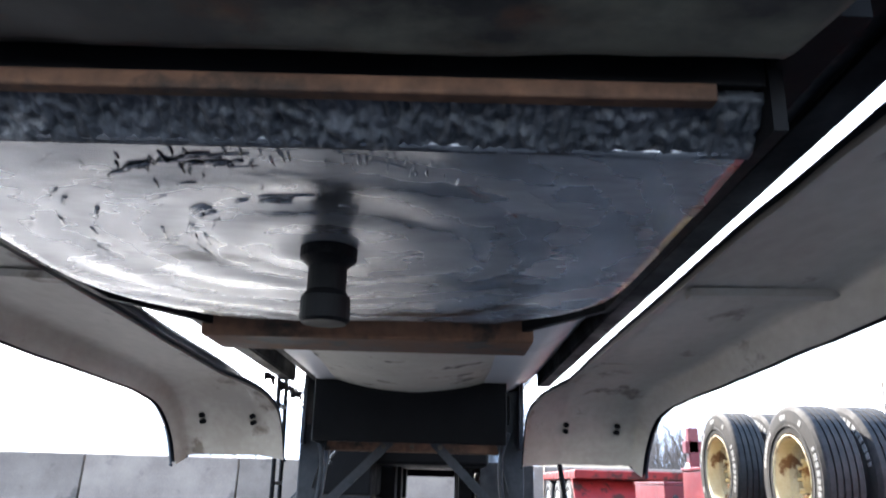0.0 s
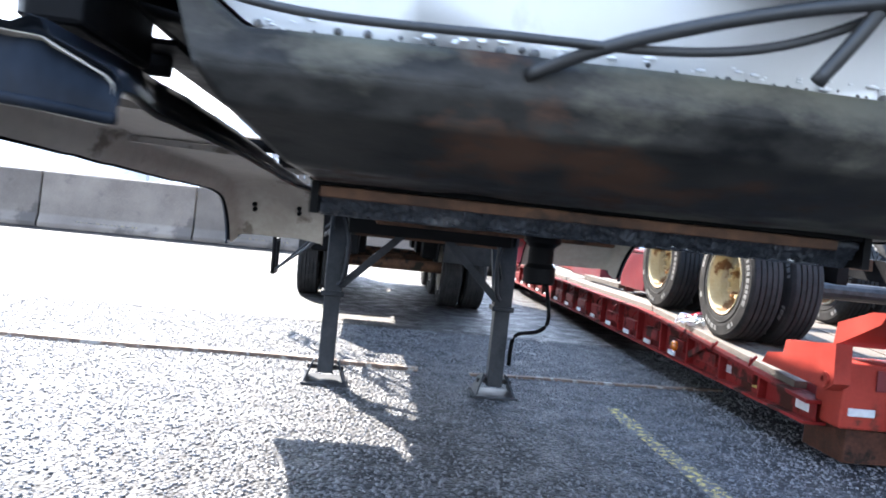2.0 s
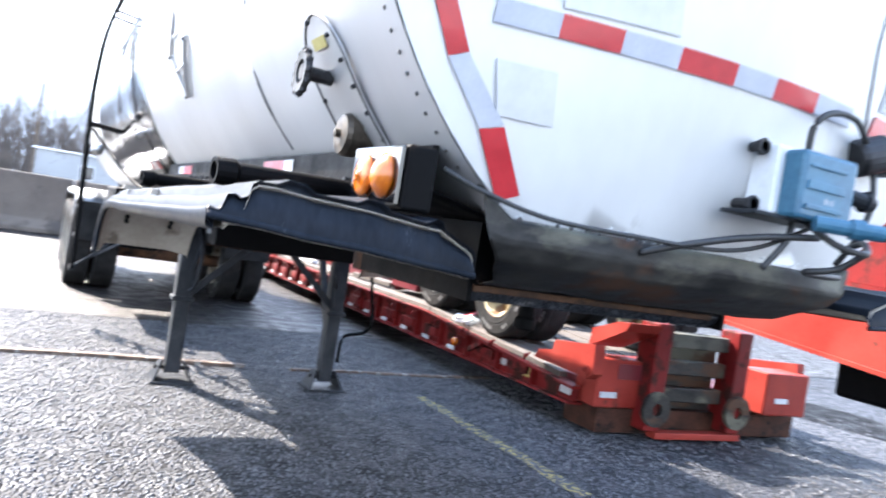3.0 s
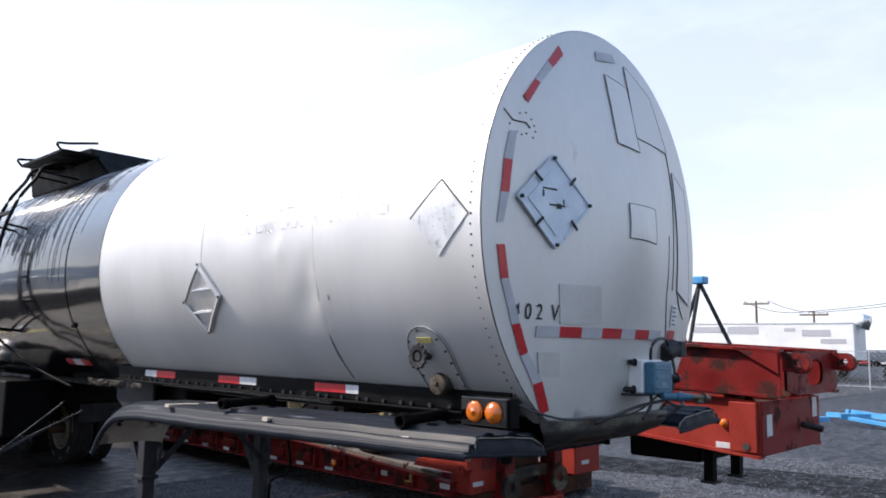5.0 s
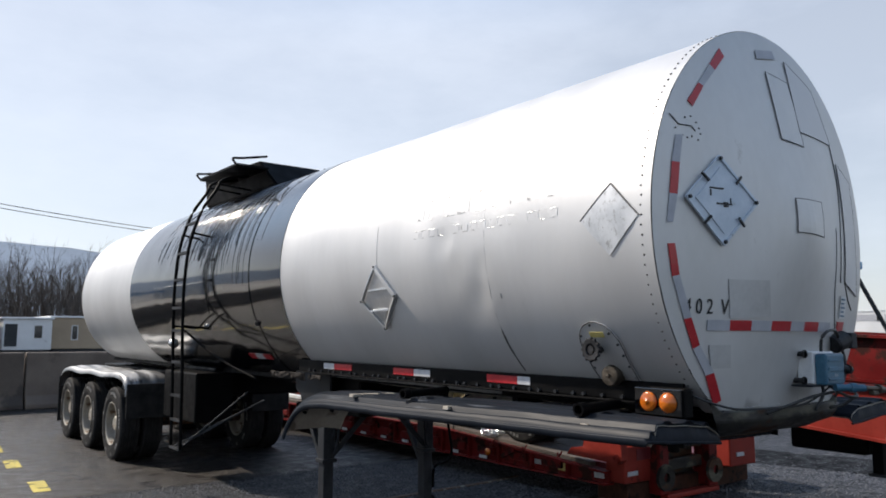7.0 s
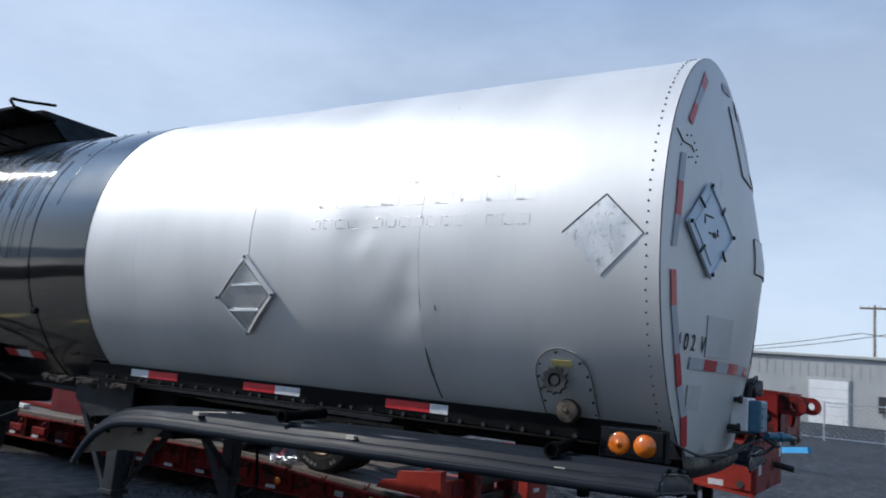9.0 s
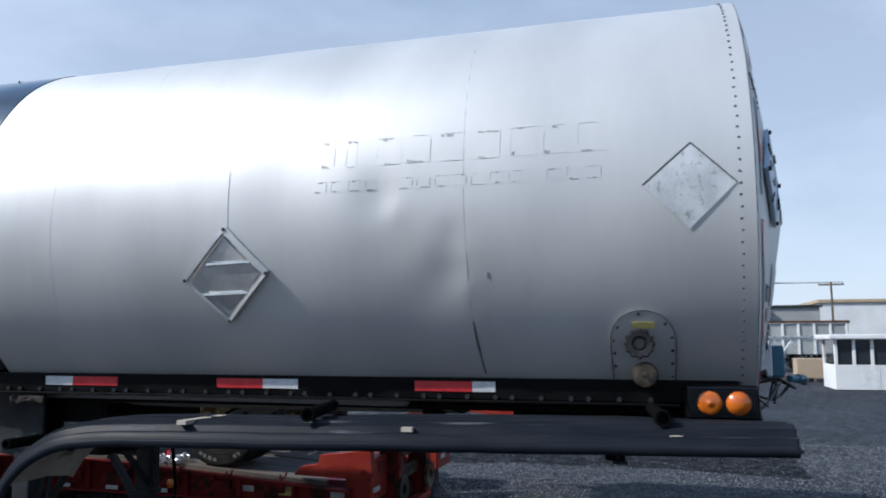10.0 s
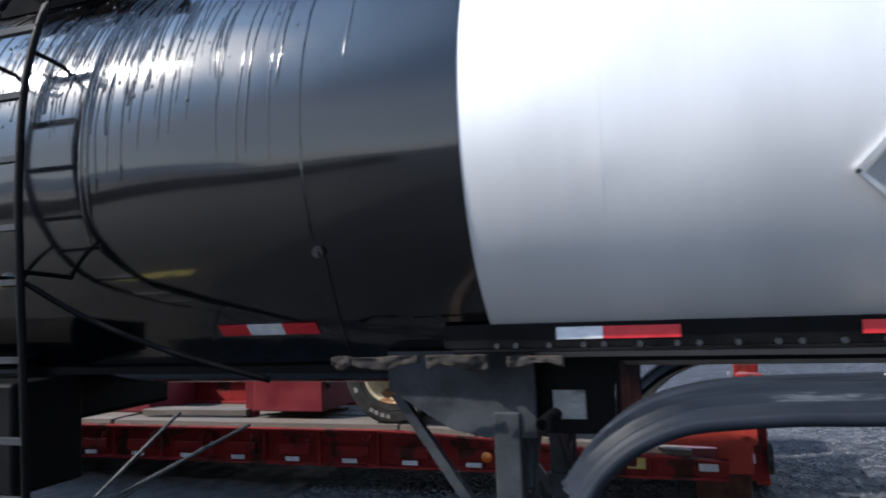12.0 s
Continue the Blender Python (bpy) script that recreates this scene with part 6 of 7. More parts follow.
def lowboy_body():
    ys = [3.30 + 0.575 * k for k in range(17)]
    for sx, X in ((1, LX0), (-1, LX1)):
        bm = shape()
        for y in ys:
            bm.verts.new((X + sx * 0.071, y, 0.209)), bm.verts.new((X + sx * 0.071, y, deck_z(y) - 0.043))
            bm.verts.new((X + sx * 0.083, y, 0.209)), bm.verts.new((X + sx * 0.083, y, deck_z(y) - 0.043))
        bm.verts.ensure_lookup_table()
        v = bm.verts
        for i in range(len(ys) - 1):
            q = 4 * i
            bm.faces.new((v[q], v[q + 4], v[q + 5], v[q + 1]))
            bm.faces.new((v[q + 2], v[q + 3], v[q + 7], v[q + 6]))
        bmesh.ops.recalc_face_normals(bm, faces=bm.faces)
        beamobj = part("side_beam", bm, M["red"], lowboy, "scuffed red side beam")
        part("top_flange", rail(shape(), [(X + sx * 0.07, y, deck_z(y) - 0.032) for y in ys], 0.14, 0.022), M["red"], beamobj)
        part("bottom_flange", rail(shape(), [(X + sx * 0.07, y, 0.20) for y in ys], 0.14, 0.018), M["red"], beamobj)
        for k, y in enumerate(ys[1:]):
            bm = shape()
            box(bm, min(X + sx * 0.012, X + sx * 0.075), max(X + sx * 0.012, X + sx * 0.075), y - 0.012, y + 0.012, 0.20, deck_z(y) - 0.03, 0.003)
            part("side_rib", bm, M["red"], beamobj)
            bm = shape()
            box(bm, min(X + sx * 0.03, X + sx * 0.075), max(X + sx * 0.03, X + sx * 0.075), y + 0.10, y + 0.42, 0.27, 0.37, 0.01)
            part("stake_pocket", bm, M["red"], beamobj)
            bm = tube(shape(), smooth_line([(X + sx * 0.02, y + 0.07, 0.47), (X - sx * 0.005, y + 0.07, 0.44), (X + sx * 0.0, y + 0.12, 0.40), (X + sx * 0.02, y + 0.13, 0.45)], 4), 0.010, 6)
            part("tie_ring", bm, M["red"], beamobj, smooth=True)
            if sx == 1 and k >= 2:
                bm = shape()
                box(bm, X - 0.002, X + 0.012, y + 0.20, y + 0.34, 0.225, 0.262, 0.003)
                part("reflector_tag", bm, M["white_tape"], beamobj, "white reflector tag")
    for y, z, mat, name, lab in ((4.364, 0.295, "white_tape", "reflector_tag", "white reflector tag"), (3.443, 0.274, "white_tape", "reflector_tag", "white reflector tag"), (3.98, 0.29, "yellow", "warning_sticker", "yellow warning sticker")):
        bm = shape()
        box(bm, LX0 + 0.066, LX0 + 0.073, y - 0.07, y + 0.07, z - 0.028 - (0.015 if mat == "yellow" else 0), z + 0.028 + (0.015 if mat == "yellow" else 0), 0.002)
        part(name, bm, M[mat], lowboy, lab)
    bm = shape()
    lathe(bm, [(0.045, 0), (0.045, 0.02), (0.03, 0.035), (0.0, 0.038)], 16, Matrix.Translation((2.24, 5.168, 0.321)) @ FACE_OUT_X)
    part("marker_lamp", bm, M["amber"], lowboy, "amber marker lamp", smooth=True)
    bm = shape()
    beam(bm, (2.27, 4.72, 0.40), (2.27, 4.95, 0.29), 0.03, 0.05)
    part("tie_bracket", bm, M["red"], lowboy)
    bm = shape()
    box(bm, 2.42, 4.54, 3.3, 12.4, 0.20, 0.40, 0.01)
    part("centre_frame", bm, M["dark_red"], lowboy, "dark red centre frame")
    # deck planks
    me = bpy.data.meshes.new("plank")
    bm = shape()
    box(bm, -0.5, 0.5, -0.5, 0.5, -0.5, 0.5)
    bm.to_mesh(me)
    bm.free()
    me.materials.append(M["plank"])
    rnd = random.Random(4)
    for i in range(10):
        x = 2.33 + (i + 0.5) * 0.235
        for a, b in ((3.55, 6.0), (6.0, 9.1), (9.1, 12.3)):
            a2, b2 = a + rnd.uniform(0, 0.05), b - rnd.uniform(0.01, 0.05)
            za, zb = deck_z(a2), deck_z(b2)
            tilt = math.atan2(zb - za, b2 - a2)
            m = Matrix.Translation((x, (a2 + b2) / 2, (za + zb) / 2 + rnd.uniform(-0.006, 0.008))) @ Matrix.Rotation(tilt, 4, "X") @ Matrix.Diagonal((0.222, (b2 - a2), 0.045, 1))
            piece("plank", me, m, lowboy)
    # rear bogie
    big = wheel_meshes("wheel", 0.48, 0.26, M["white_box"])
    for y in (13.2, 14.45, 15.7):
        for x, flip in ((2.42, False), (2.72, True), (4.25, False), (4.55, True)):
            mount(lowboy, big, x, y, 0.49, flip)
    bm = shape()
    box(bm, 2.28, 4.7, 12.4, 16.4, 0.98, 1.12, 0.02)
    part("rear_deck", bm, M["red"], lowboy, "raised red rear deck")
    bm = shape()
    beam(bm, (3.48, 12.3, 0.50), (3.48, 12.75, 1.02), 2.4, 0.10, (0, -1, 1))
    part("rear_slope", bm, M["red"], lowboy)


lowboy_body()


def poly_plate(pts, x0, x1, bm=None):
    """A plate of (y, z) outline between two x."""
    bm = bm or shape()
    a = [bm.verts.new((x0, y, z)) for y, z in pts]
    b = [bm.verts.new((x1, y, z)) for y, z in pts]
    bm.faces.new(a)
    bm.faces.new(b[::-1])
    n = len(pts)
    for k in range(n):
        bm.faces.new((a[k], b[k], b[(k + 1) % n], a[(k + 1) % n]))
    bmesh.ops.recalc_face_normals(bm, faces=bm.faces)
    return bm


def lowboy_front():
    for x0, x1 in ((2.27, 2.37), (4.58, 4.68)):
        bm = poly_plate([(3.86, 0.455), (3.80, 0.53), (3.62, 0.56), (3.60, 0.645), (3.40, 0.665), (3.10, 0.705), (3.08, 0.48), (3.15, 0.43), (3.30, 0.44)], x0, x1)
        arm = part("hinge_arm", bm, M["orange_red"], lowboy, "orange-red hinge arm")
        bm = shape()
        lathe(bm, [(0.018, -0.012), (0.042, -0.012), (0.042, 0.012), (0.018, 0.012)], 20, Matrix.Translation((x0 - 0.004, 3.162, 0.493)) @ FACE_OUT_X, True)
        part("pin_eye", bm, M["orange_red"], arm)
    bm = shape()
    box(bm, 2.36, 3.0, 3.12, 3.38, 0.22, 0.60, 0.015)
    blk = part("front_block", bm, M["orange_red"], lowboy, "red front block")
    # no hollow: a darker red plate gives the shade of a recess
    bm = shape()
    box(bm, 2.55, 2.85, 3.11, 3.118, 0.45, 0.57, 0.003)
    part("recess_shade_plate", bm, M["dark_red"], blk)
    bm = shape()
    box(bm, 2.40, 2.56, 3.106, 3.118, 0.30, 0.345, 0.003)
    part("reflector_tag", bm, M["white_tape"], blk, "white reflector tag")
    bm = shape()
    box(bm, 4.08, 4.62, 2.98, 3.28, 0.25, 0.62, 0.015)
    blk = part("front_block", bm, M["orange_red"], lowboy, "red front block")
    bm = shape()
    box(bm, 4.20, 4.36, 2.966, 2.978, 0.36, 0.405, 0.003)
    part("reflector_tag", bm, M["white_tape"], blk, "white reflector tag")
    for x in (2.86, 3.76):
        bm = shape()
        box(bm, x - 0.08, x + 0.08, 2.99, 3.20, 0.08, 0.93, 0.012)
        post = part("front_post", bm, M["red"], lowboy, "upright red post")
        bm = shape()
        lathe(bm, [(0.05, -0.02), (0.14, -0.02), (0.14, 0.02), (0.05, 0.02)], 24, Matrix.Translation((x, 2.98, 0.26)) @ Matrix.Rotation(math.pi / 2, 4, "X"), True)
        part("hook_eye", bm, M["nose"], post)
    for z in (0.30, 0.52, 0.74):
        bm = shape()
        box(bm, 2.95, 3.67, 3.08, 3.16, z, z + 0.12, 0.01)
        part("cross_tie", bm, M["nose"], lowboy, "rusty cross tie")
    # added dark plate in place of the shade between the posts
    bm = shape()
    box(bm, 2.94, 3.70, 3.23, 3.26, 0.215, 0.86, 0.006)
    part("post_gap_shade", bm, M["nose"], lowboy, "dark plate standing in for the shade between the posts")
    bm = shape()
    box(bm, 2.42, 4.70, 3.14, 3.55, 0.02, 0.215, 0.01)
    part("base_block", bm, M["dark_rust"], lowboy, "rusty base block on the ground")
    bm = shape()
    box(bm, 2.90, 3.85, 2.98, 3.09, 0.02, 0.075, 0.01)
    part("base_bar", bm, M["orange_red"], lowboy)
    bm = poly_plate([(3.40, 0.66), (3.38, 0.80), (3.08, 0.90), (2.95, 0.91), (3.0, 0.84), (3.3, 0.70)], 2.45, 2.78)
    part("guide_tray", bm, M["orange_red"], lowboy, "tilted orange-red guide tray")


lowboy_front()


def gooseneck():
    g0, g1 = 2.75, 4.30

    def droop(bm):
        """The unhitched upper frame hangs down towards its front end."""
        for v in bm.verts:
            v.co.z += -0.04 + 0.098 * (min(v.co.y, 1.4) - 0.96)
        return bm

    def sunk(bm):
        for v in bm.verts:
            v.co.z -= 0.048
        return bm
    # lower frame
    for x, sx in ((g0, 1), (g1, -1)):
        bm = poly_plate([(0.31, 0.92), (2.55, 1.12), (2.55, 1.40), (1.9, 1.43), (0.75, 1.40), (0.31, 1.37)], x + sx * 0.035, x + sx * 0.05)
        web = part("neck_side", sunk(bm), M["orange_red"], lowboy, "orange-red side plate of the neck")
        bm = shape()
        beam(bm, (x + sx * 0.06, 0.31, 0.915), (x + sx * 0.06, 2.6, 1.12), 0.13, 0.025)
        part("lower_flange", sunk(bm), M["orange_red"], web)
        bm = shape()
        beam(bm, (x + sx * 0.06, 0.6, 1.405), (x + sx * 0.06, 2.6, 1.42), 0.13, 0.022)
        part("upper_flange", sunk(bm), M["orange_red"], web)
        bm = shape()
        box(bm, min(x, x + sx * 0.035), max(x, x + sx * 0.035), 0.33, 0.56, 0.95, 1.36, 0.006)
        part("corner_plate", sunk(bm), M["orange_red"], web)
        if sx == 1:
            bm = shape()
            lathe(bm, [(0.038, 0), (0.038, 0.015), (0.02, 0.03), (0.0, 0.032)], 16, Matrix.Translation((x + 0.03, 0.61, 1.125)) @ FACE_OUT_X)
            part("marker_lamp", bm, M["amber"], web, "amber marker lamp", smooth=True)
            bm = shape()
            box(bm, x + 0.024, x + 0.033, 0.52, 0.69, 0.915, 0.965, 0.002)
            part("reflector_tag", bm, M["white_tape"], web, "white reflector tag")
            # dark disc on the plate, painted as the shade in a hole
            bm = shape()
            lathe(bm, [(0.0, 0), (0.03, 0.0), (0.03, 0.006), (0.0, 0.006)], 14, Matrix.Translation((x - 0.001, 0.42, 0.95)) @ FACE_OUT_X)
            part("pin_hole_shade", bm, M["dark_opening"], web)
    bm = shape()
    box(bm, g0 + 0.05, g1 - 0.05, 0.30, 0.33, 0.92, 1.37, 0.006)
    front = part("neck_end_plate", sunk(bm), M["red"], lowboy, "red end plate of the neck")
    for x, z, mat in ((2.95, 1.12, "white_tape"), (4.1, 1.22, "white_tape")):
        bm = shape()
        box(bm, x - 0.06, x + 0.06, 0.293, 0.299, z - 0.09, z + 0.09, 0.002)
        part("paper_label", bm, M[mat], front, "faded white label")
    bm = shape()
    rod(bm, (3.75, 0.30, 1.08), (3.75, 0.12, 1.05), 0.03, 12)
    part("air_connector", bm, M["iron"], front)
    bm = shape()
    box(bm, g0 + 0.1, g1 - 0.1, 0.45, 2.55, 1.18, 1.25, 0.01)
    part("neck_floor", bm, M["rust"], lowboy)
    # upper frame
    for x, sx in ((g0, 1), (g1, -1)):
        bm = shape()
        box(bm, min(x + sx * 0.05, x + sx * 0.065), max(x + sx * 0.05, x + sx * 0.065), 0.14, 2.8, 1.50, 1.86, 0.003)
        web = part("neck_beam", droop(bm), M["red"], lowboy, "red upper neck beam")
        for z in (1.49, 1.87):
            bm = shape()
            beam(bm, (x + sx * 0.06, 0.13, z), (x + sx * 0.06, 2.85, z), 0.12, 0.024)
            part("beam_flange", droop(bm), M["red"], web)
        bm = poly_plate([(0.14, 1.85), (0.50, 1.85), (0.14, 1.68)], x + sx * 0.0, x + sx * 0.05)
        part("gusset", droop(bm), M["red"], web)
    bm = shape()
    outer = [(g0 + 0.05, 1.49), (g1 - 0.05, 1.49), (g1 - 0.05, 1.87), (g0 + 0.05, 1.87)]
    n = 32
    cx, cz = 3.65, 1.68

    def rim(k):
        a = k * math.tau / n
        c, s = math.cos(a), math.sin(a)
        q = max(abs(c) / 0.72, abs(s) / 0.19)
        return (cx + c / q, cz + s / q)
    for y, flip in ((0.13, False), (0.155, True)):
        inn = [bm.verts.new((cx - 0.02 + 0.22 * math.copysign(abs(math.cos(k * math.tau / n)) ** 0.7, math.cos(k * math.tau / n)), y, cz + 0.115 * math.copysign(abs(math.sin(k * math.tau / n)) ** 0.7, math.sin(k * math.tau / n)))) for k in range(n)]
        out = [bm.verts.new((min(max(rim(k)[0], g0 + 0.05), g1 - 0.05), y, rim(k)[1])) for k in range(n)]
        for k in range(n):
            f = (inn[k], inn[(k + 1) % n], out[(k + 1) % n], out[k])
            bm.faces.new(f if flip else f[::-1])
    bmesh.ops.recalc_face_normals(bm, faces=bm.faces)
    endp = part("beam_end_plate", droop(bm), M["red"], lowboy, "red end plate with an oval hole")
    for x in (2.92, 4.16):
        for dx in (-0.05, 0.05):
            bm = shape()
            lathe(bm, [(0.035, -0.016), (0.085, -0.016), (0.085, 0.016), (0.035, 0.016)], 22, Matrix.Translation((x + dx, 0.02, 1.78)) @ FACE_OUT_X, True)
            box(bm, x + dx - 0.016, x + dx + 0.016, 0.06, 0.14, 1.70, 1.86)
            part("lifting_lug", droop(bm), M["red"], endp, "red lifting lug")
    for x in (2.95, 4.1):
        bm = poly_plate([(0.42, 1.49), (0.80, 1.49), (0.62, 1.34), (0.42, 1.34)], x - 0.03, x + 0.03)
        part("pivot_lug", sunk(bm), M["red"], lowboy)
        bm = shape()
        rod(bm, (x - 0.07, 0.52, 1.40), (x + 0.07, 0.52, 1.40), 0.045, 14)
        part("pivot_pin", sunk(bm), M["rust"], lowboy)
    # stand below
    bm = shape()
    box(bm, 3.05, 3.9, 0.97, 1.68, 0.72, 0.985, 0.03)
    part("hydraulic_tank", bm, M["black"], lowboy, "black tank under the neck")
    for x, y in ((3.12, 0.90), (3.66, 0.88)):
        bm = shape()
        box(bm, x - 0.045, x + 0.045, y - 0.045, y + 0.045, 0.57, 1.05, 0.006)
        leg = part("support_leg", bm, M["black"], lowboy, "short black leg drawn up under the neck")
        bm = shape()
        box(bm, x - 0.07, x + 0.07, y - 0.07, y + 0.07, 0.55, 0.575, 0.004)
        part("leg_foot", bm, M["grey_leg"], leg)
    for x, z in ((3.2, 1.40), (3.5, 1.41), (3.9, 1.40)):
        bm = tube(shape(), smooth_line([(x, 0.9, z), (x + 0.1, 1.4, z + 0.03), (x - 0.1, 2.0, z), (x, 2.6, z - 0.1)]), 0.016)
        part("neck_hose", bm, M["wire"], lowboy, smooth=True)


gooseneck()


# ---- load on the lowboy ----
def tandem_axle():
    group = thing("tandem_axle", (3.48, 5.4, 0.5), "scrap tandem axle with rusty cream rims on a plank deck", "axle assembly")
    w = wheel_meshes("wheel", 0.455, 0.25, M["rim"], hub=False)
    for y, z in ((6.06, 0.998), (4.73, 0.925)):
        for x, flip in ((2.49, False), (2.80, True), (4.16, False), (4.47, True)):
            mount(group, w, x, y, z, flip)
        bm = shape()
        rod(bm, (2.65, y, z), (4.3, y, z), 0.07, 14)
        part("axle_tube", bm, M["iron"], group, "dark axle tube")
    for x in (3.05, 3.9):
        bm = shape()
        beam(bm, (x, 4.3, 1.08), (x, 6.6, 1.16), 0.08, 0.18)
        part("chassis_rail", bm, M["black"], group, "black chassis rail")
    bm = shape()
    beam(bm, (2.9, 5.2, 1.15), (4.1, 5.2, 1.15), 0.12, 0.10)
    part("chassis_tie", bm, M["rust"], group)


tandem_axle()


def deck_loads():
    def steel_box(x0, x1, y0, y1, z0, z1, label, mat="dark_red"):
        t = thing("steel_box", ((x0 + x1) / 2, (y0 + y1) / 2, z0), label, "steel box")
        bm = shape()
        box(bm, x0, x1, y0, y1, z0, z1, 0.012)
        b = part("body", bm, M[mat], t)
        bm = shape()
        box(bm, x0 - 0.01, x1 + 0.01, y0 - 0.01, y1 + 0.01, z1 + 0.002, z1 + 0.03, 0.005)
        part("lid", bm, M[mat], t)
        bm = shape()
        lathe(bm, [(0.0, 0), (0.03, 0.0), (0.03, 0.02), (0.0, 0.025)], 14, Matrix.Translation((x0 + 0.12, y0 - 0.002, z0 + (z1 - z0) * 0.6)) @ Matrix.Rotation(math.pi / 2, 4, "X"))
        part("latch", bm, M["iron"], b, "dark round latch")
        return t
    steel_box(2.55, 3.25, 6.85, 7.6, 0.62, 1.02, "maroon steel toolbox on the plank deck")
    steel_box(2.75, 3.5, 9.0, 10.4, 0.56, 0.90, "dark maroon steel box on the plank deck")
    for x in (3.55, 4.05):
        t = thing("steel_beam", (x, 8, 0.56), "red painted steel beam lying on the deck", "steel beam")
        bm = shape()
        box(bm, x - 0.01, x + 0.01, 6.9, 11.4, 0.58, 0.84)
        part("web", bm, M["red"], t)
        for z in (0.565, 0.85):
            bm = shape()
            box(bm, x - 0.09, x + 0.09, 6.9, 11.4, z - 0.01, z + 0.012, 0.003)
            part("flange", bm, M["red"], t)
    for k, (x, y0, y1, z, mat, lab) in enumerate(((2.62, 7.7, 8.9, 0.60, "plank", "loose weathered timber on the deck"), (2.85, 7.8, 9.2, 0.58, "plank", "loose weathered timber on the deck"), (2.5, 10.6, 11.9, 0.60, "white_box", "white painted bar on the deck"), (2.9, 10.5, 11.9, 0.60, "red", "red painted bar on the deck"))):
        t = shape()
        box(t, x - 0.05, x + 0.05, y0, y1, z - 0.03, z + 0.03, 0.006, Matrix.Translation((x, y0, 0)) @ Matrix.Rotation(radians(3 - 2 * k), 4, "Z") @ Matrix.Translation((-x, -y0, 0)))
        ob = part("loose_bar", t, M[mat])
        tagged(ob, lab, "loose bar")
    # upright machine part behind the axle
    t = thing("machine_frame", (2.9, 7.9, 0.55), "dark red upright machine frame on the deck", "machine part")
    for x in (2.7, 3.1):
        bm = shape()
        box(bm, x - 0.05, x + 0.05, 7.66, 7.76, 0.555, 1.45, 0.006)
        part("upright", bm, M["dark_red"], t)
    bm = shape()
    box(bm, 2.62, 3.18, 7.66, 7.78, 1.2, 1.32, 0.006)
    part("crossbar", bm, M["dark_red"], t)
    bm = shape()
    rod(bm, (2.62, 7.71, 1.05), (3.2, 7.71, 1.05), 0.05, 14)
    part("cylinder", bm, M["alu"], t)
    # chain and bar between the wheels
    t = shape()
    rnd = random.Random(2)
    for k in range(42):
        p = Vector((2.36 + rnd.uniform(-0.05, 0.16), 5.28 + rnd.uniform(-0.16, 0.16), deck_z(5.3) + 0.035 + rnd.uniform(0, 0.035)))
        lathe_m = Matrix.Translation(p) @ Euler((rnd.uniform(0, 3), rnd.uniform(0, 3), rnd.uniform(0, 3))).to_matrix().to_4x4()
        ring = [lathe_m @ Vector((0.022 * math.cos(a), 0.034 * math.sin(a), 0)) for a in [q * math.tau / 8 for q in range(9)]]
        tube(t, ring, 0.006, 5)
    ob = part("chain_heap", t, M["alu"])
    tagged(ob, "heap of grey chain on the deck edge", "chain", kind="stuff")
    t = shape()
    rod(t, (2.36, 5.30, deck_z(5.3) + 0.06), (2.85, 5.62, deck_z(5.6) + 0.14), 0.02, 10)
    ob = part("binder_bar", t, M["red_tape"])
    tagged(ob, "pink-red load binder bar between the wheels", "load binder")


deck_loads()


# ---- yard edge to the rear: barrier, offices, woods, ridge ----
def barrier_block():
    t = thing("concrete_barrier", (0, 0, 0), "stained concrete barrier block at the yard edge", "barrier", "barrier blocks")
    prof = [(-0.30, 0.0), (-0.30, 0.10), (-0.20, 0.30), (-0.13, 1.25), (-0.11, 1.28), (0.11, 1.28), (0.13, 1.25), (0.20, 0.30), (0.30, 0.10), (0.30, 0.0)]
    bm = shape()
    L = 1.70
    a = [bm.verts.new((-L, y, z)) for y, z in prof]
    b = [bm.verts.new((L, y, z)) for y, z in prof]
    for k in range(len(prof)):
        bm.faces.new((a[k], a[(k + 1) % len(prof)], b[(k + 1) % len(prof)], b[k]))
    bm.faces.new(a[::-1])
    bm.faces.new(b)
    bmesh.ops.recalc_face_normals(bm, faces=bm.faces)
    bmesh.ops.bevel(bm, geom=bm.edges[:], offset=0.015, segments=1, affect="EDGES")
    part("block", bm, M["concrete"], t)
    bm = shape()
    box(bm, -0.9, 0.5, -0.262, -0.245, 0.155, 0.185)
    part("painted_stripe", bm, M["yellow_line"], t, "worn yellow stripe")
    return t


block = barrier_block()
rnd = random.Random(12)
first = True
for k in range(24):
    x = -30.2 + 3.44 * k
    m = Matrix.Translation((x, 17.75 + 0.03 * (x + 5) + rnd.uniform(-0.04, 0.04), 0.016)) @ Matrix.Rotation(radians(1.7 + rnd.uniform(-0.4, 0.4)), 4, "Z")
    if first:
        block.matrix_basis = m
        first = False
    else:
        copy_thing(block, m)


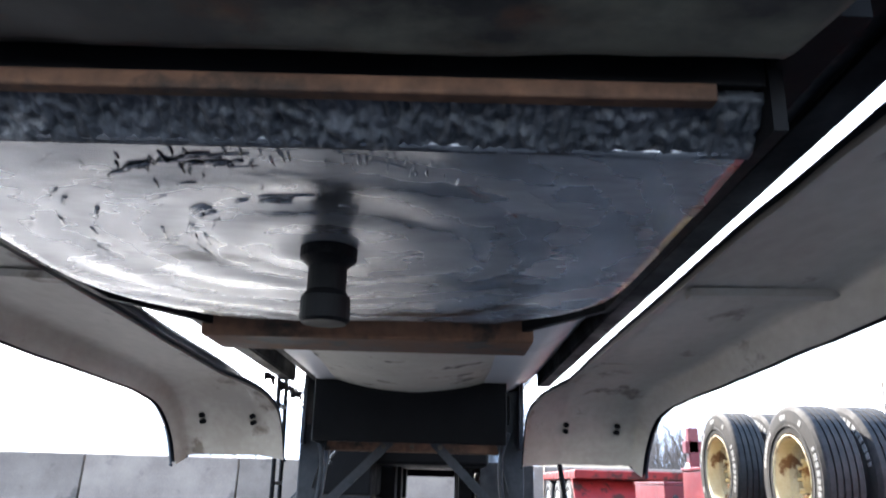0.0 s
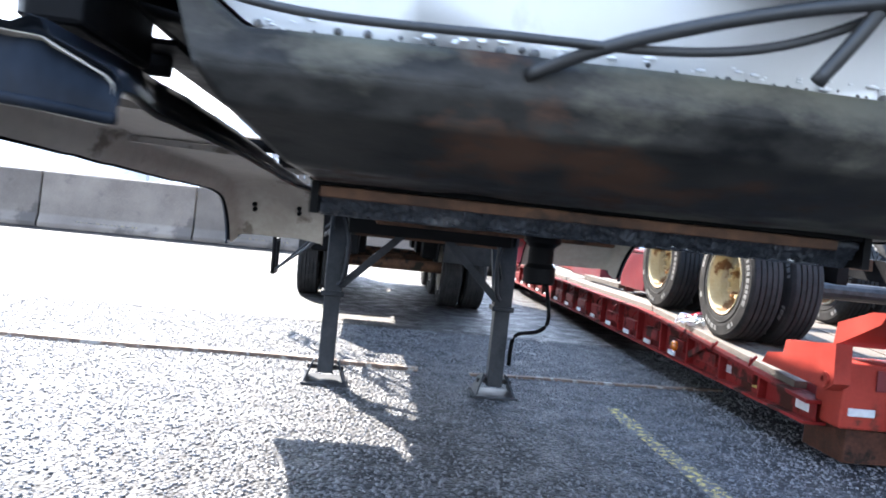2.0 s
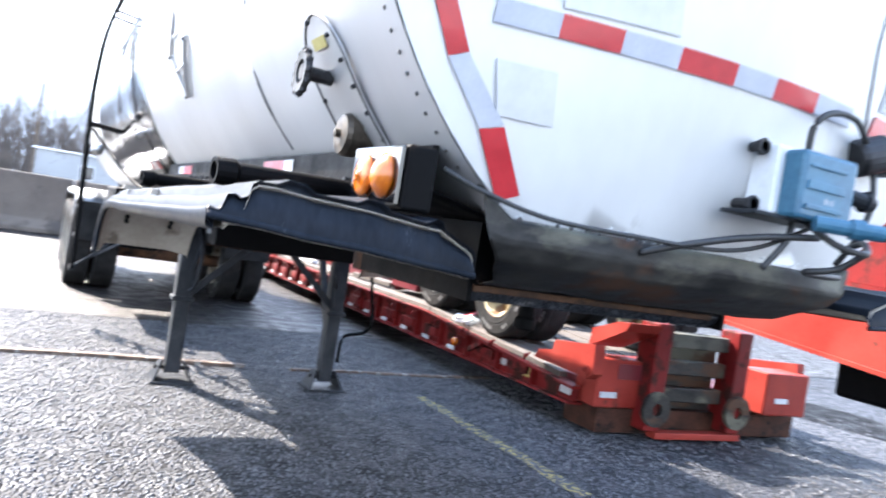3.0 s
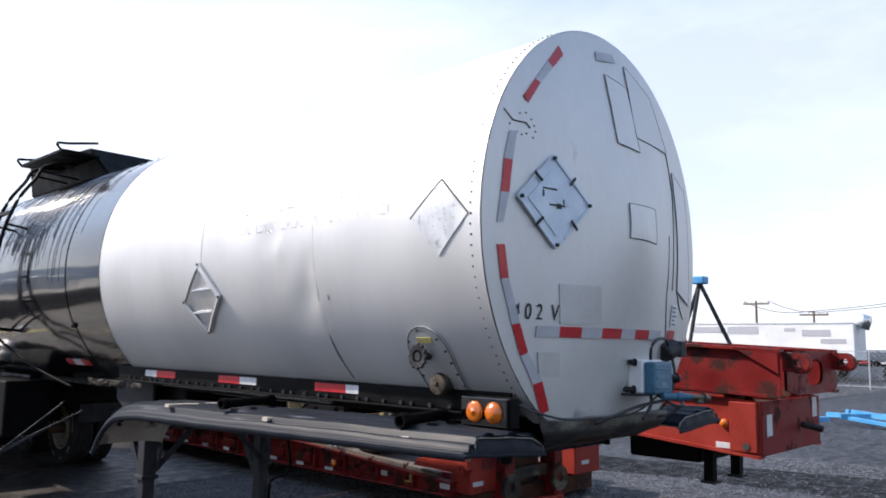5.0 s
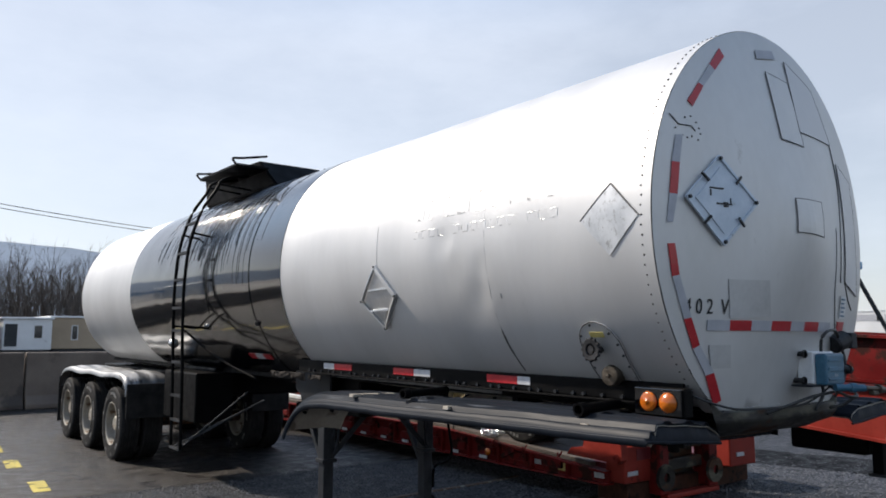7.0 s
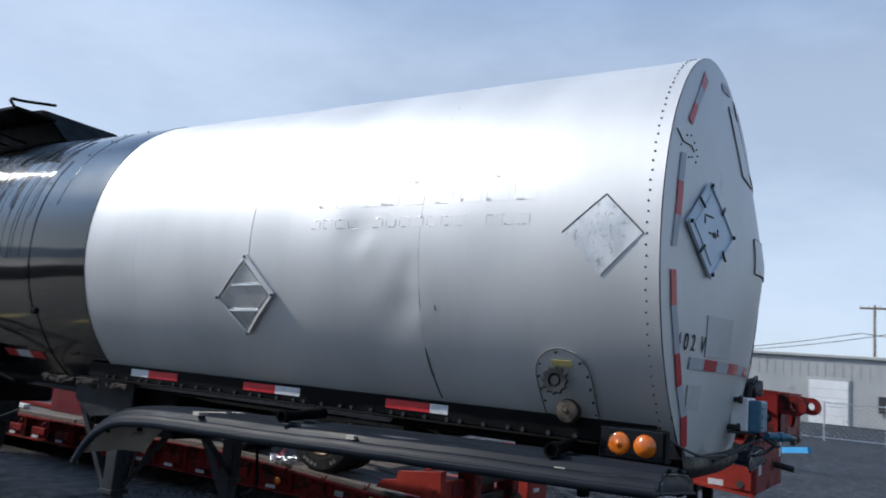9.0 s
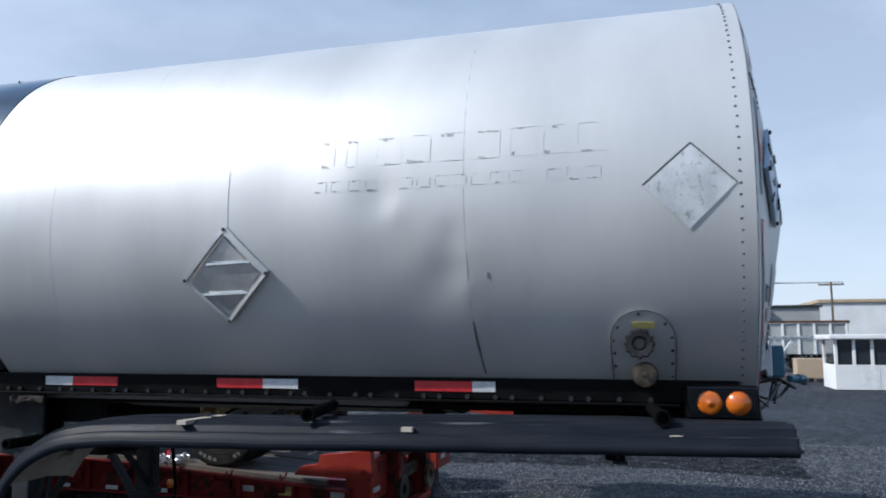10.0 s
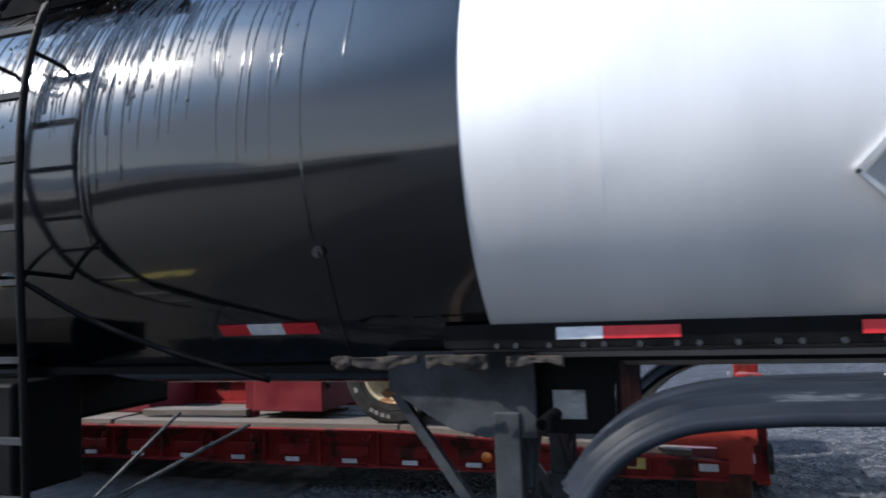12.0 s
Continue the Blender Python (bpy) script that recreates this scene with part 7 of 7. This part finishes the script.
def office(x0, x1, y, z0, z1, mat, label, windows):
    t = thing("office_trailer", ((x0 + x1) / 2, y, 0), label, "office trailer")
    bm = shape()
    box(bm, x0, x1, y, y + 6, z0, z1, 0.03)
    body = part("body", bm, M[mat], t)
    bm = shape()
    box(bm, x0 - 0.15, x1 + 0.15, y - 0.12, y + 6.1, z1 + 0.002, z1 + 0.14, 0.03)
    part("roof", bm, M["white_wall"], t)
    bm = shape()
    box(bm, x0 + 0.1, x1 - 0.1, y + 0.1, y + 5.8, 0.016, z0, 0.01)
    part("skirt", bm, M["dark_opening"], t)
    for wx, w, za, zb, kind in windows:
        bm = shape()
        box(bm, wx - w / 2 - 0.06, wx + w / 2 + 0.06, y - 0.04, y - 0.002, za - 0.06, zb + 0.06, 0.01)
        fr = part("window_frame" if kind else "door_frame", bm, M["white_wall"], body)
        bm = shape()
        box(bm, wx - w / 2, wx + w / 2, y - 0.05, y - 0.042, za, zb)
        part("pane" if kind else "door", bm, M["window"] if kind else M["dark_opening"], fr)


office(-2.5, 3.6, 60, 0.4, 3.05, "grey_wall", "weathered grey site office behind the barrier", [(1.0, 0.9, 1.4, 2.3, True)])
office(4.3, 7.45, 60, 0.45, 2.65, "white_wall", "small white site office with a dark window", [(6.55, 0.5, 1.3, 2.2, True), (4.8, 0.8, 0.7, 2.3, False)])
office(7.6, 15.0, 61, 0.5, 2.8, "tan_wall", "tan site office trailer", [(9.2, 0.35, 1.2, 2.2, True)])


def blue_canopy():
    t = thing("canopy", (-13.5, 53, 0), "small canopy with a blue fascia on posts", "canopy")
    bm = shape()
    box(bm, -15.5, -11.9, 52, 55, 2.7, 3.15, 0.04)
    part("fascia", bm, M["blue_steel"], t, "blue fascia")
    bm = shape()
    box(bm, -15.6, -11.8, 51.9, 55.1, 3.155, 3.3, 0.03)
    part("roof", bm, M["white_wall"], t)
    for x in (-15.2, -13.6, -12.2):
        bm = shape()
        rod(bm, (x, 52.4, 0.016), (x, 52.4, 2.7), 0.09, 10)
        part("post", bm, M["grey_wall"], t)
    t = thing("storage_tank", (-18.2, 57, 0), "white upright storage tank with a low domed top", "storage tank")
    bm = shape()
    lathe(bm, [(2.5, 0.016), (2.5, 4.2), (2.45, 4.3), (1.6, 4.6), (0.0, 4.75)], 40, Matrix.Translation((-18.2, 57, 0)))
    part("shell", bm, M["white_wall"], t, smooth=False)
    bm = shape()
    lathe(bm, [(2.52, 4.12), (2.56, 4.15), (2.56, 4.22), (2.52, 4.25)], 40, Matrix.Translation((-18.2, 57, 0)), True)
    part("rim_ring", bm, M["grey_wall"], t)


blue_canopy()


def bare_woods():
    """Leafless wood edge: tapered trunks with forking limbs and twigs."""
    rnd = random.Random(31)
    verts, faces = [], []

    def twig(a, b, ra, rb):
        d = (b - a).normalized()
        u = d.cross(Vector((0.3, 1, 0.1))).normalized()
        w = d.cross(u)
        base = len(verts)
        for p, r in ((a, ra), (b, rb)):
            for k in range(3):
                verts.append(p + (u * math.cos(k * 2.0944) + w * math.sin(k * 2.0944)) * r)
        for k in range(3):
            faces.append((base + k, base + (k + 1) % 3, base + 3 + (k + 1) % 3, base + 3 + k))

    def grow(a, d, length, r, depth):
        b = a + d * length
        twig(a, b, r, r * 0.6)
        if depth == 0:
            return
        for _ in range(rnd.choice((2, 3, 3))):
            nd = (d + Vector((rnd.uniform(-0.55, 0.55), rnd.uniform(-0.55, 0.55), rnd.uniform(-0.05, 0.45)))).normalized()
            s = rnd.uniform(0.35, 1.0)
            grow(a + d * length * s, nd, length * rnd.uniform(0.5, 0.75), r * 0.5, depth - 1)
    for k in range(2200):
        x = rnd.triangular(-13, 60, 6)
        grow(Vector((x, rnd.uniform(90, 112), 0)), Vector((rnd.uniform(-0.2, 0.2), 0, 1)).normalized(), rnd.uniform(1.0, 2.2), rnd.uniform(0.03, 0.06), 3)
    for k in range(760):
        x = rnd.uniform(-13, 60)
        y = rnd.uniform(92, 128)
        h = rnd.uniform(3.2, 6.0)
        grow(Vector((x, y, 0)), Vector((rnd.uniform(-0.06, 0.06), 0, 1)).normalized(), h, rnd.uniform(0.10, 0.17), 4)
    me = bpy.data.meshes.new("bare_woods")
    me.from_pydata(verts, [], faces)
    me.materials.append(M["bark"])
    tagged(new("bare_woods", me), "leafless grey-brown wood beyond the yard", "woods", kind="stuff")


bare_woods()


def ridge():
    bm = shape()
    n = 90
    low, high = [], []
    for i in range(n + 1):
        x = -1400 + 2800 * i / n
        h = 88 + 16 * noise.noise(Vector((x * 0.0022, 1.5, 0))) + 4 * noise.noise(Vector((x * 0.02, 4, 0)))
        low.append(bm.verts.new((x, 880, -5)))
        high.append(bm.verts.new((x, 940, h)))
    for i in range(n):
        # the ridge's haze is an even glow in its material
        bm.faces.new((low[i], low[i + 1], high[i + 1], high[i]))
    tagged(part("backdrop_ridge", bm, M["hill"], smooth=True), "wooded ridge, its blue haze put in as a glow", "ridge", kind="structure")


ridge()


# ---- far side of the yard ----
def warehouse():
    t = thing("warehouse", (66, -5, 0), "grey metal warehouse with white roller doors", "warehouse")
    bm = shape()
    box(bm, 62, 80, -7.9, 11.5, 0, 5.05, 0.05)
    wall = part("wall", bm, M["grey_wall"], t)
    bm = shape()
    box(bm, 61.8, 80.2, -8.1, 11.7, 5.052, 5.3, 0.05)
    part("roof", bm, M["grey_wall"], t, "grey roof edge")
    bm = shape()
    lathe(bm, [(0.0, 0.9), (0.4, 0.75), (0.62, 0.35), (0.5, 0.0)], 16, Matrix.Translation((64, -3.2, 5.3)))
    part("roof_vent", bm, M["alu"], t, "round roof vent", smooth=True)
    for y0, y1 in ((-2.2, 0.5), (-5.8, -3.0), (3.5, 6.2)):
        bm = shape()
        box(bm, 61.9, 61.995, y0 - 0.15, y1 + 0.15, 0, 3.5, 0.02)
        fr = part("door_frame", bm, M["grey_wall"], wall)
        for k in range(5):
            bm = shape()
            box(bm, 61.85, 61.895, y0, y1, 0.05 + k * 0.66, 0.69 + k * 0.66, 0.01)
            part("door_panel", bm, M["white_wall"], fr, "white door panel")
    for y, z in ((-2.6, 2.4), (1.2, 2.2)):
        # solid dark box before the wall, standing in for a shaded recess
        bm = shape()
        box(bm, 61.2, 61.9, y - 0.3, y + 0.3, z - 1.0, z + 0.2, 0.03)
        part("recess_shade_box", bm, M["dark_opening"], wall)
    for y in np.linspace(-7.5, 11.1, 32):
        bm = shape()
        box(bm, 61.975, 61.998, y - 0.02, y + 0.02, 3.6, 5.0)
        part("siding_rib", bm, M["grey_wall"], wall)
    t2 = thing("warehouse", (74, -12, 0), "low grey and cream shed beyond the fence", "warehouse")
    bm = shape()
    box(bm, 70, 84, -13.2, -8.2, 0, 4.5, 0.05)
    w2 = part("wall", bm, M["grey_wall"], t2)
    bm = shape()
    box(bm, 69.8, 84.2, -13.4, -8.0, 4.505, 4.7, 0.03)
    part("roof", bm, M["dark_opening"], t2, "dark roof edge")
    # dark panel on the wall in place of a shaded opening
    bm = shape()
    box(bm, 69.9, 69.995, -12.6, -9.2, 0.3, 3.2, 0.02)
    part("opening", bm, M["dark_opening"], w2)
    t3 = thing("warehouse", (90, -22, 0), "large pale shed far across the road", "warehouse")
    bm = shape()
    box(bm, 88, 110, -40, -16.5, 0, 5.6, 0.05)
    w3 = part("wall", bm, M["white_wall"], t3)
    bm = shape()
    box(bm, 87.8, 110.2, -40.2, -16.3, 5.605, 6.0, 0.05)
    part("roof", bm, M["tan_wall"], t3)


warehouse()


def fence():
    t = thing("chain_link_fence", (34, -2, 0), "galvanised chain-link fence with braced posts", "fence")
    for k in range(15):
        y = -19.0 + 2.4 * k
        bm = shape()
        rod(bm, (34, y, 0), (34, y, 1.75), 0.035, 8)
        part("fence_post", bm, M["alu"], t, "galvanised post")
    for z in (0.15, 1.68):
        bm = shape()
        rod(bm, (34, -19, z), (34, 14.6, z), 0.02, 6)
        part("fence_rail", bm, M["alu"], t)
    bm = shape()
    for k in range(150):
        y = -19 + 33.6 * k / 150
        for s in (1, -1):
            if -19 <= y + s * 1.5 <= 14.6:
                beam(bm, (34.02, y, 0.16), (34.02, y + s * 1.5, 1.66), 0.006, 0.006)
    tagged(part("fence_mesh", bm, M["alu"], t, "wire mesh"), kind="stuff")
    for y in (-1.45, -4.1):
        bm = shape()
        beam(bm, (33.6, y + 0.05, 0.05), (33.9, y - 1.2, 1.6), 0.09, 0.09)
        part("fence_brace", bm, M["white_box"], t, "white diagonal brace")


fence()


def box_trailer(name, x0, x1, y0, y1, z0, z1, label, open_end=False):
    t = thing(name, ((x0 + x1) / 2, (y0 + y1) / 2, 0), label, "box trailer")
    bm = shape()
    box(bm, x0, x1, y0, y1, z0, z1, 0.04)
    body = part("body", bm, M["white_wall"], t)
    for z in (z0 + 0.02, z1 - 0.08):
        bm = shape()
        box(bm, x0 - 0.02, x0 - 0.002, y0, y1, z, z + 0.10, 0.01)
        part("edge_rail", bm, M["alu"], body)
    return t, body


def far_trailers():
    # white semi-trailer beyond the neck, side lettering as bars
    t, body = box_trailer("semi_trailer", 48, 50.5, 11.7, 25.0, 0.95, 3.40, "long white box semi-trailer with faded lettering bars")
    for y, w, z, h in ((21.0, 2.2, 2.75, 0.42), (18.55, 2.1, 2.68, 0.5), (19.9, 0.35, 2.7, 0.4), (15.5, 0.7, 2.85, 0.22), (13.9, 1.7, 2.55, 0.42), (12.9, 1.5, 2.1, 0.3)):
        bm = shape()
        box(bm, 47.985, 47.997, y - w / 2, y + w / 2, z, z + h, 0.002)
        part("lettering_bar", bm, M["faded_tape"], body, "grey lettering bar")
    for k in range(11):
        bm = shape()
        box(bm, 47.96, 47.978, 11.8 + k * 1.2, 12.4 + k * 1.2, 0.98, 1.08, 0.002)
        part("tape", bm, M["red_tape"] if k % 2 else M["white_tape"], body)
    bm = shape()
    box(bm, 48.2, 50.3, 12.5, 24.8, 0.65, 0.94, 0.02)
    part("chassis", bm, M["black"], t, "dark chassis")
    bm = shape()
    lathe(bm, [(0.0, 0.5), (0.3, 0.45), (0.42, 0.2), (0.42, -0.4)], 16, Matrix.Translation((48.9, 11.35, 3.45)) @ Matrix.Rotation(radians(20), 4, "X"))
    part("refrigeration_fan", bm, M["alu"], body, smooth=True)
    w = wheel_meshes("wheel", 0.5, 0.28, M["dull_rim"])
    for y in (13.1, 14.3, 22.4):
        for x, flip in ((48.25, False), (50.2, True)):
            mount(t, w, x, y, 0.5, flip)
    for x in (48.4, 50.1):
        bm = shape()
        box(bm, x - 0.07, x + 0.07, 18.0, 18.15, 0.02, 0.65, 0.01)
        part("landing_leg", bm, M["black"], t)
    # low flatbed in front of it
    t = thing("flatbed_trailer", (46, 12, 0), "dark flatbed trailer edged with red and white tape", "flatbed trailer")
    bm = shape()
    box(bm, 44.0, 46.4, 6.5, 16.5, 0.85, 1.15, 0.02)
    body = part("deck", bm, M["black"], t)
    for k in range(9):
        bm = shape()
        box(bm, 43.98, 43.995, 6.6 + k * 1.1, 7.15 + k * 1.1, 1.0, 1.1, 0.002)
        part("tape", bm, M["red_tape"] if k % 2 else M["white_tape"], body)
    for y in (7.5, 8.8, 15.0):
        for x, flip in ((44.2, False), (46.2, True)):
            mount(t, w, x, y, 0.5, flip)
    # open dump trailer behind the fence
    t = thing("dump_trailer", (41, -5, 0), "weathered white open trailer body behind the fence", "trailer")
    bm = shape()
    box(bm, 40.0, 42.4, -9.0, -2.6, 0.9, 2.55, 0.03)
    body = part("body", bm, M["grey_wall"], t)
    for y in np.linspace(-8.9, -2.7, 9):
        bm = shape()
        box(bm, 39.93, 39.998, y - 0.06, y + 0.06, 0.9, 2.6, 0.01)
        part("side_post", bm, M["white_wall"], body)
    for z in (2.55, 1.75):
        bm = shape()
        box(bm, 39.9, 39.93, -9.05, -2.55, z, z + 0.12, 0.01)
        part("top_rail", bm, M["alu"] if z < 2 else M["rust"], body)
    for y in (-8.0, -6.7, -3.6):
        mount(t, w, 40.3, y, 0.5, False)
        mount(t, w, 42.1, y, 0.5, True)
    # parked cube van
    t, body = box_trailer("box_truck", 52, 54.2, -1.6, 0.6, 0.7, 3.3, "white box truck parked before the warehouse")
    for y in (-1.1, 0.1):
        mount(t, w, 52.2, y, 0.5, False)
        mount(t, w, 54.0, y, 0.5, True)


far_trailers()


def booth():
    t = thing("guard_booth", (24.8, -6, 0), "small white guard booth with tall windows", "booth")
    x0, x1, y0, y1 = 24.0, 26.0, -7.4, -5.1
    bm = shape()
    box(bm, x0, x1, y0, y1, 0.03, 0.85, 0.015)
    base = part("lower_wall", bm, M["white_wall"], t)
    bm = shape()
    box(bm, x0 - 0.2, x1 + 0.2, y0 - 0.2, y1 + 0.2, 1.70, 1.86, 0.03)
    part("roof", bm, M["white_wall"], t, "flat white roof")
    for y in np.linspace(y0 + 0.05, y1 - 0.05, 5):
        for x in (x0 + 0.05, x1 - 0.05):
            bm = shape()
            box(bm, x - 0.05, x + 0.05, y - 0.05, y + 0.05, 0.852, 1.698, 0.008)
            part("mullion", bm, M["white_wall"], base)
    bm = shape()
    box(bm, x0 + 0.05, x1 - 0.05, y0 + 0.05, y1 - 0.05, 0.853, 1.697)
    part("glazing", bm, M["window"], base, "dark glazing")
    bm = shape()
    box(bm, x0 - 0.012, x0 - 0.002, -6.45, -5.9, 0.04, 0.84, 0.004)
    part("door", bm, M["white_box"], base)
    t = thing("timber_crate", (30, -5.4, 0), "plain plywood crate on a pallet", "crate")
    bm = shape()
    box(bm, 29.6, 30.6, -6.1, -4.8, 0.14, 0.92, 0.015)
    part("crate_body", bm, M["tan_wall"], t)
    for y in (-6.0, -5.45, -4.9):
        bm = shape()
        box(bm, 29.6, 30.6, y - 0.05, y + 0.05, 0.0, 0.138, 0.006)
        part("pallet_runner", bm, M["wood_pole"], t)
    t = thing("timber_stack", (29, -3.6, 0), "low stack of grey timber beams", "timber stack")
    for k in range(6):
        bm = shape()
        box(bm, 28.6 + 0.16 * (k % 3), 28.74 + 0.16 * (k % 3), -4.6, -2.4, 0.0 + 0.15 * (k // 3), 0.14 + 0.15 * (k // 3), 0.008)
        part("timber", bm, M["wood_pole"], t)


booth()


def power_line():
    poles = [(62.0, 22.95, 5.75), (62.0, 18.36, 4.76), (68, 2.0, 9.9), (74, -15.0, 7.0), (-2.5, 60, 11.4), (40, 70, 11.0)]
    for x, y, h in poles:
        t = thing("utility_pole", (x, y, 0), "wooden utility pole with a crossarm", "utility pole", "utility poles")
        bm = shape()
        rod(bm, (x, y, 0), (x, y, h), 0.13, 10, 0.09)
        part("pole", bm, M["wood_pole"], t)
        bm = shape()
        box(bm, x - 0.06, x + 0.06, y - 1.1, y + 1.1, h - 0.35, h - 0.2, 0.01)
        arm = part("crossarm", bm, M["wood_pole"], t)
        for dy in (-1.0, -0.4, 0.4, 1.0):
            bm = shape()
            rod(bm, (x, y + dy, h - 0.2), (x, y + dy, h - 0.05), 0.04, 8)
            part("insulator", bm, M["grey_wall"], arm)

    poles[2] = (68, 2.0, 7.6)                              # the wires pass below that pole's arm

    def cable(a, b, sag, dy):
        pts = []
        for k in range(17):
            q = k / 16
            p = Vector(a).lerp(Vector(b), q)
            pts.append((p.x, p.y + dy, p.z - 0.05 - sag * 4 * q * (1 - q)))
        tagged(part("overhead_cable", tube(shape(), pts, 0.03, 5), M["wire"]), "thin black power cable hung between poles", "cable")
    for i, j in ((0, 1), (1, 2), (2, 3), (4, 5)):
        for dy in (-1.0, 1.0):
            cable(poles[i], poles[j], 0.35 if i < 4 else 0.8, dy)


power_line()


def blue_things():
    t = thing("lifting_frame", (30, 13.26, 0), "tall A-frame hoist with a blue head", "hoist")
    for dy, dx in ((-1.6, 0.6), (1.6, 0.6), (0.2, -1.4)):
        bm = shape()
        rod(bm, (30, 13.26, 4.7), (30 + dx, 13.26 + dy * 1.25, 0.02), 0.09, 10)
        part("hoist_leg", bm, M["grey_leg"], t)
    bm = shape()
    box(bm, 29.7, 30.3, 12.95, 13.6, 4.64, 4.98, 0.05)
    part("hoist_head", bm, M["blue_steel"], t, "blue hoist head")
    t = thing("gantry", (30, 15.6, 0), "blue gantry beam on grey A-shaped legs", "gantry")
    bm = shape()
    beam(bm, (30, 18.6, 5.95), (30, 13.9, 5.55), 0.22, 0.26)
    part("gantry_beam", bm, M["blue_steel"], t, "blue painted beam")
    for y, z in ((15.57, 5.75), (18.3, 5.9)):
        for dy in (-2.3, 2.3):
            bm = shape()
            rod(bm, (30, y, z), (30.2, y + dy, 0.02), 0.08, 10)
            part("gantry_leg", bm, M["grey_leg"], t)
    bm = shape()
    box(bm, 29.8, 30.2, 15.3, 15.85, 5.85, 6.15, 0.04)
    part("beam_clamp", bm, M["blue_steel"], t)
    rnd = random.Random(5)
    t = thing("scrap_pile", (15.5, 3.2, 0), "low pile of blue painted steel scrap", "scrap")
    for k in range(16):
        a = Vector((rnd.uniform(14, 17.5), rnd.uniform(2.2, 5.6), rnd.uniform(0.08, 0.4)))
        d = Vector((rnd.uniform(-0.4, 0.4), rnd.uniform(-1, 1), rnd.uniform(-0.1, 0.15))).normalized() * rnd.uniform(0.7, 1.6)
        b = a + d
        b.z = max(b.z, 0.08)
        bm = shape()
        beam(bm, a, b, rnd.uniform(0.06, 0.16), rnd.uniform(0.06, 0.14))
        part("scrap_bar", bm, M["blue_steel"] if k % 4 else M["white_box"], t)


blue_things()


# ---- loose stones ----
def stones():
    rnd = np.random.RandomState(7)
    t = (1 + 5 ** 0.5) / 2
    bv = np.array([(-1, t, 0), (1, t, 0), (-1, -t, 0), (1, -t, 0), (0, -1, t), (0, 1, t), (0, -1, -t), (0, 1, -t), (t, 0, -1), (t, 0, 1), (-t, 0, -1), (-t, 0, 1)], float)
    bv /= np.linalg.norm(bv[0])
    bf = np.array([(0, 11, 5), (0, 5, 1), (0, 1, 7), (0, 7, 10), (0, 10, 11), (1, 5, 9), (5, 11, 4), (11, 10, 2), (10, 7, 6), (7, 1, 8), (3, 9, 4), (3, 4, 2), (3, 2, 6), (3, 6, 8), (3, 8, 9), (4, 9, 5), (2, 4, 11), (6, 2, 10), (8, 6, 7), (9, 8, 1)])
    areas = [(-3.5, 3.0, 1.2, 6.9, 50000, 0.004, 0.011), (-7, -3.5, 2.0, 6.9, 9000, 0.005, 0.012), (3.0, 9.5, -3.0, 4.0, 22000, 0.006, 0.016), (-3.5, 3.0, -1.0, 1.2, 8000, 0.005, 0.011)]
    V, F = [], []
    base = 0
    for x0, x1, y0, y1, n, s0, s1 in areas:
        p = np.column_stack((rnd.uniform(x0, x1, n), rnd.uniform(y0, y1, n)))
        s = s0 + (s1 - s0) * rnd.rand(n) ** 2
        for i in range(n):
            k = bv * (s[i] * (0.7 + 0.6 * rnd.rand(1, 3))) * (0.85 + 0.3 * rnd.rand(12, 1))
            a = rnd.rand() * 6.28
            c, q = math.cos(a), math.sin(a)
            k = np.column_stack((k[:, 0] * c - k[:, 1] * q, k[:, 0] * q + k[:, 1] * c, k[:, 2] * 0.8))
            V.append(k + (p[i, 0], p[i, 1], s[i] * 0.25))
            F.append(bf + base)
            base += 12
    V, F = np.concatenate(V), np.concatenate(F)
    me = bpy.data.meshes.new("loose_stones")
    me.vertices.add(len(V))
    me.vertices.foreach_set("co", V.astype(np.float32).ravel())
    me.loops.add(F.size)
    me.loops.foreach_set("vertex_index", F.astype(np.int32).ravel())
    me.polygons.add(len(F))
    me.polygons.foreach_set("loop_start", np.arange(0, F.size, 3, dtype=np.int32))
    me.update(calc_edges=True)
    me.materials.append(M["stone"])
    tagged(new("loose_stones", me), "loose grey stones strewn on the gravel", "gravel", kind="stuff")


stones()
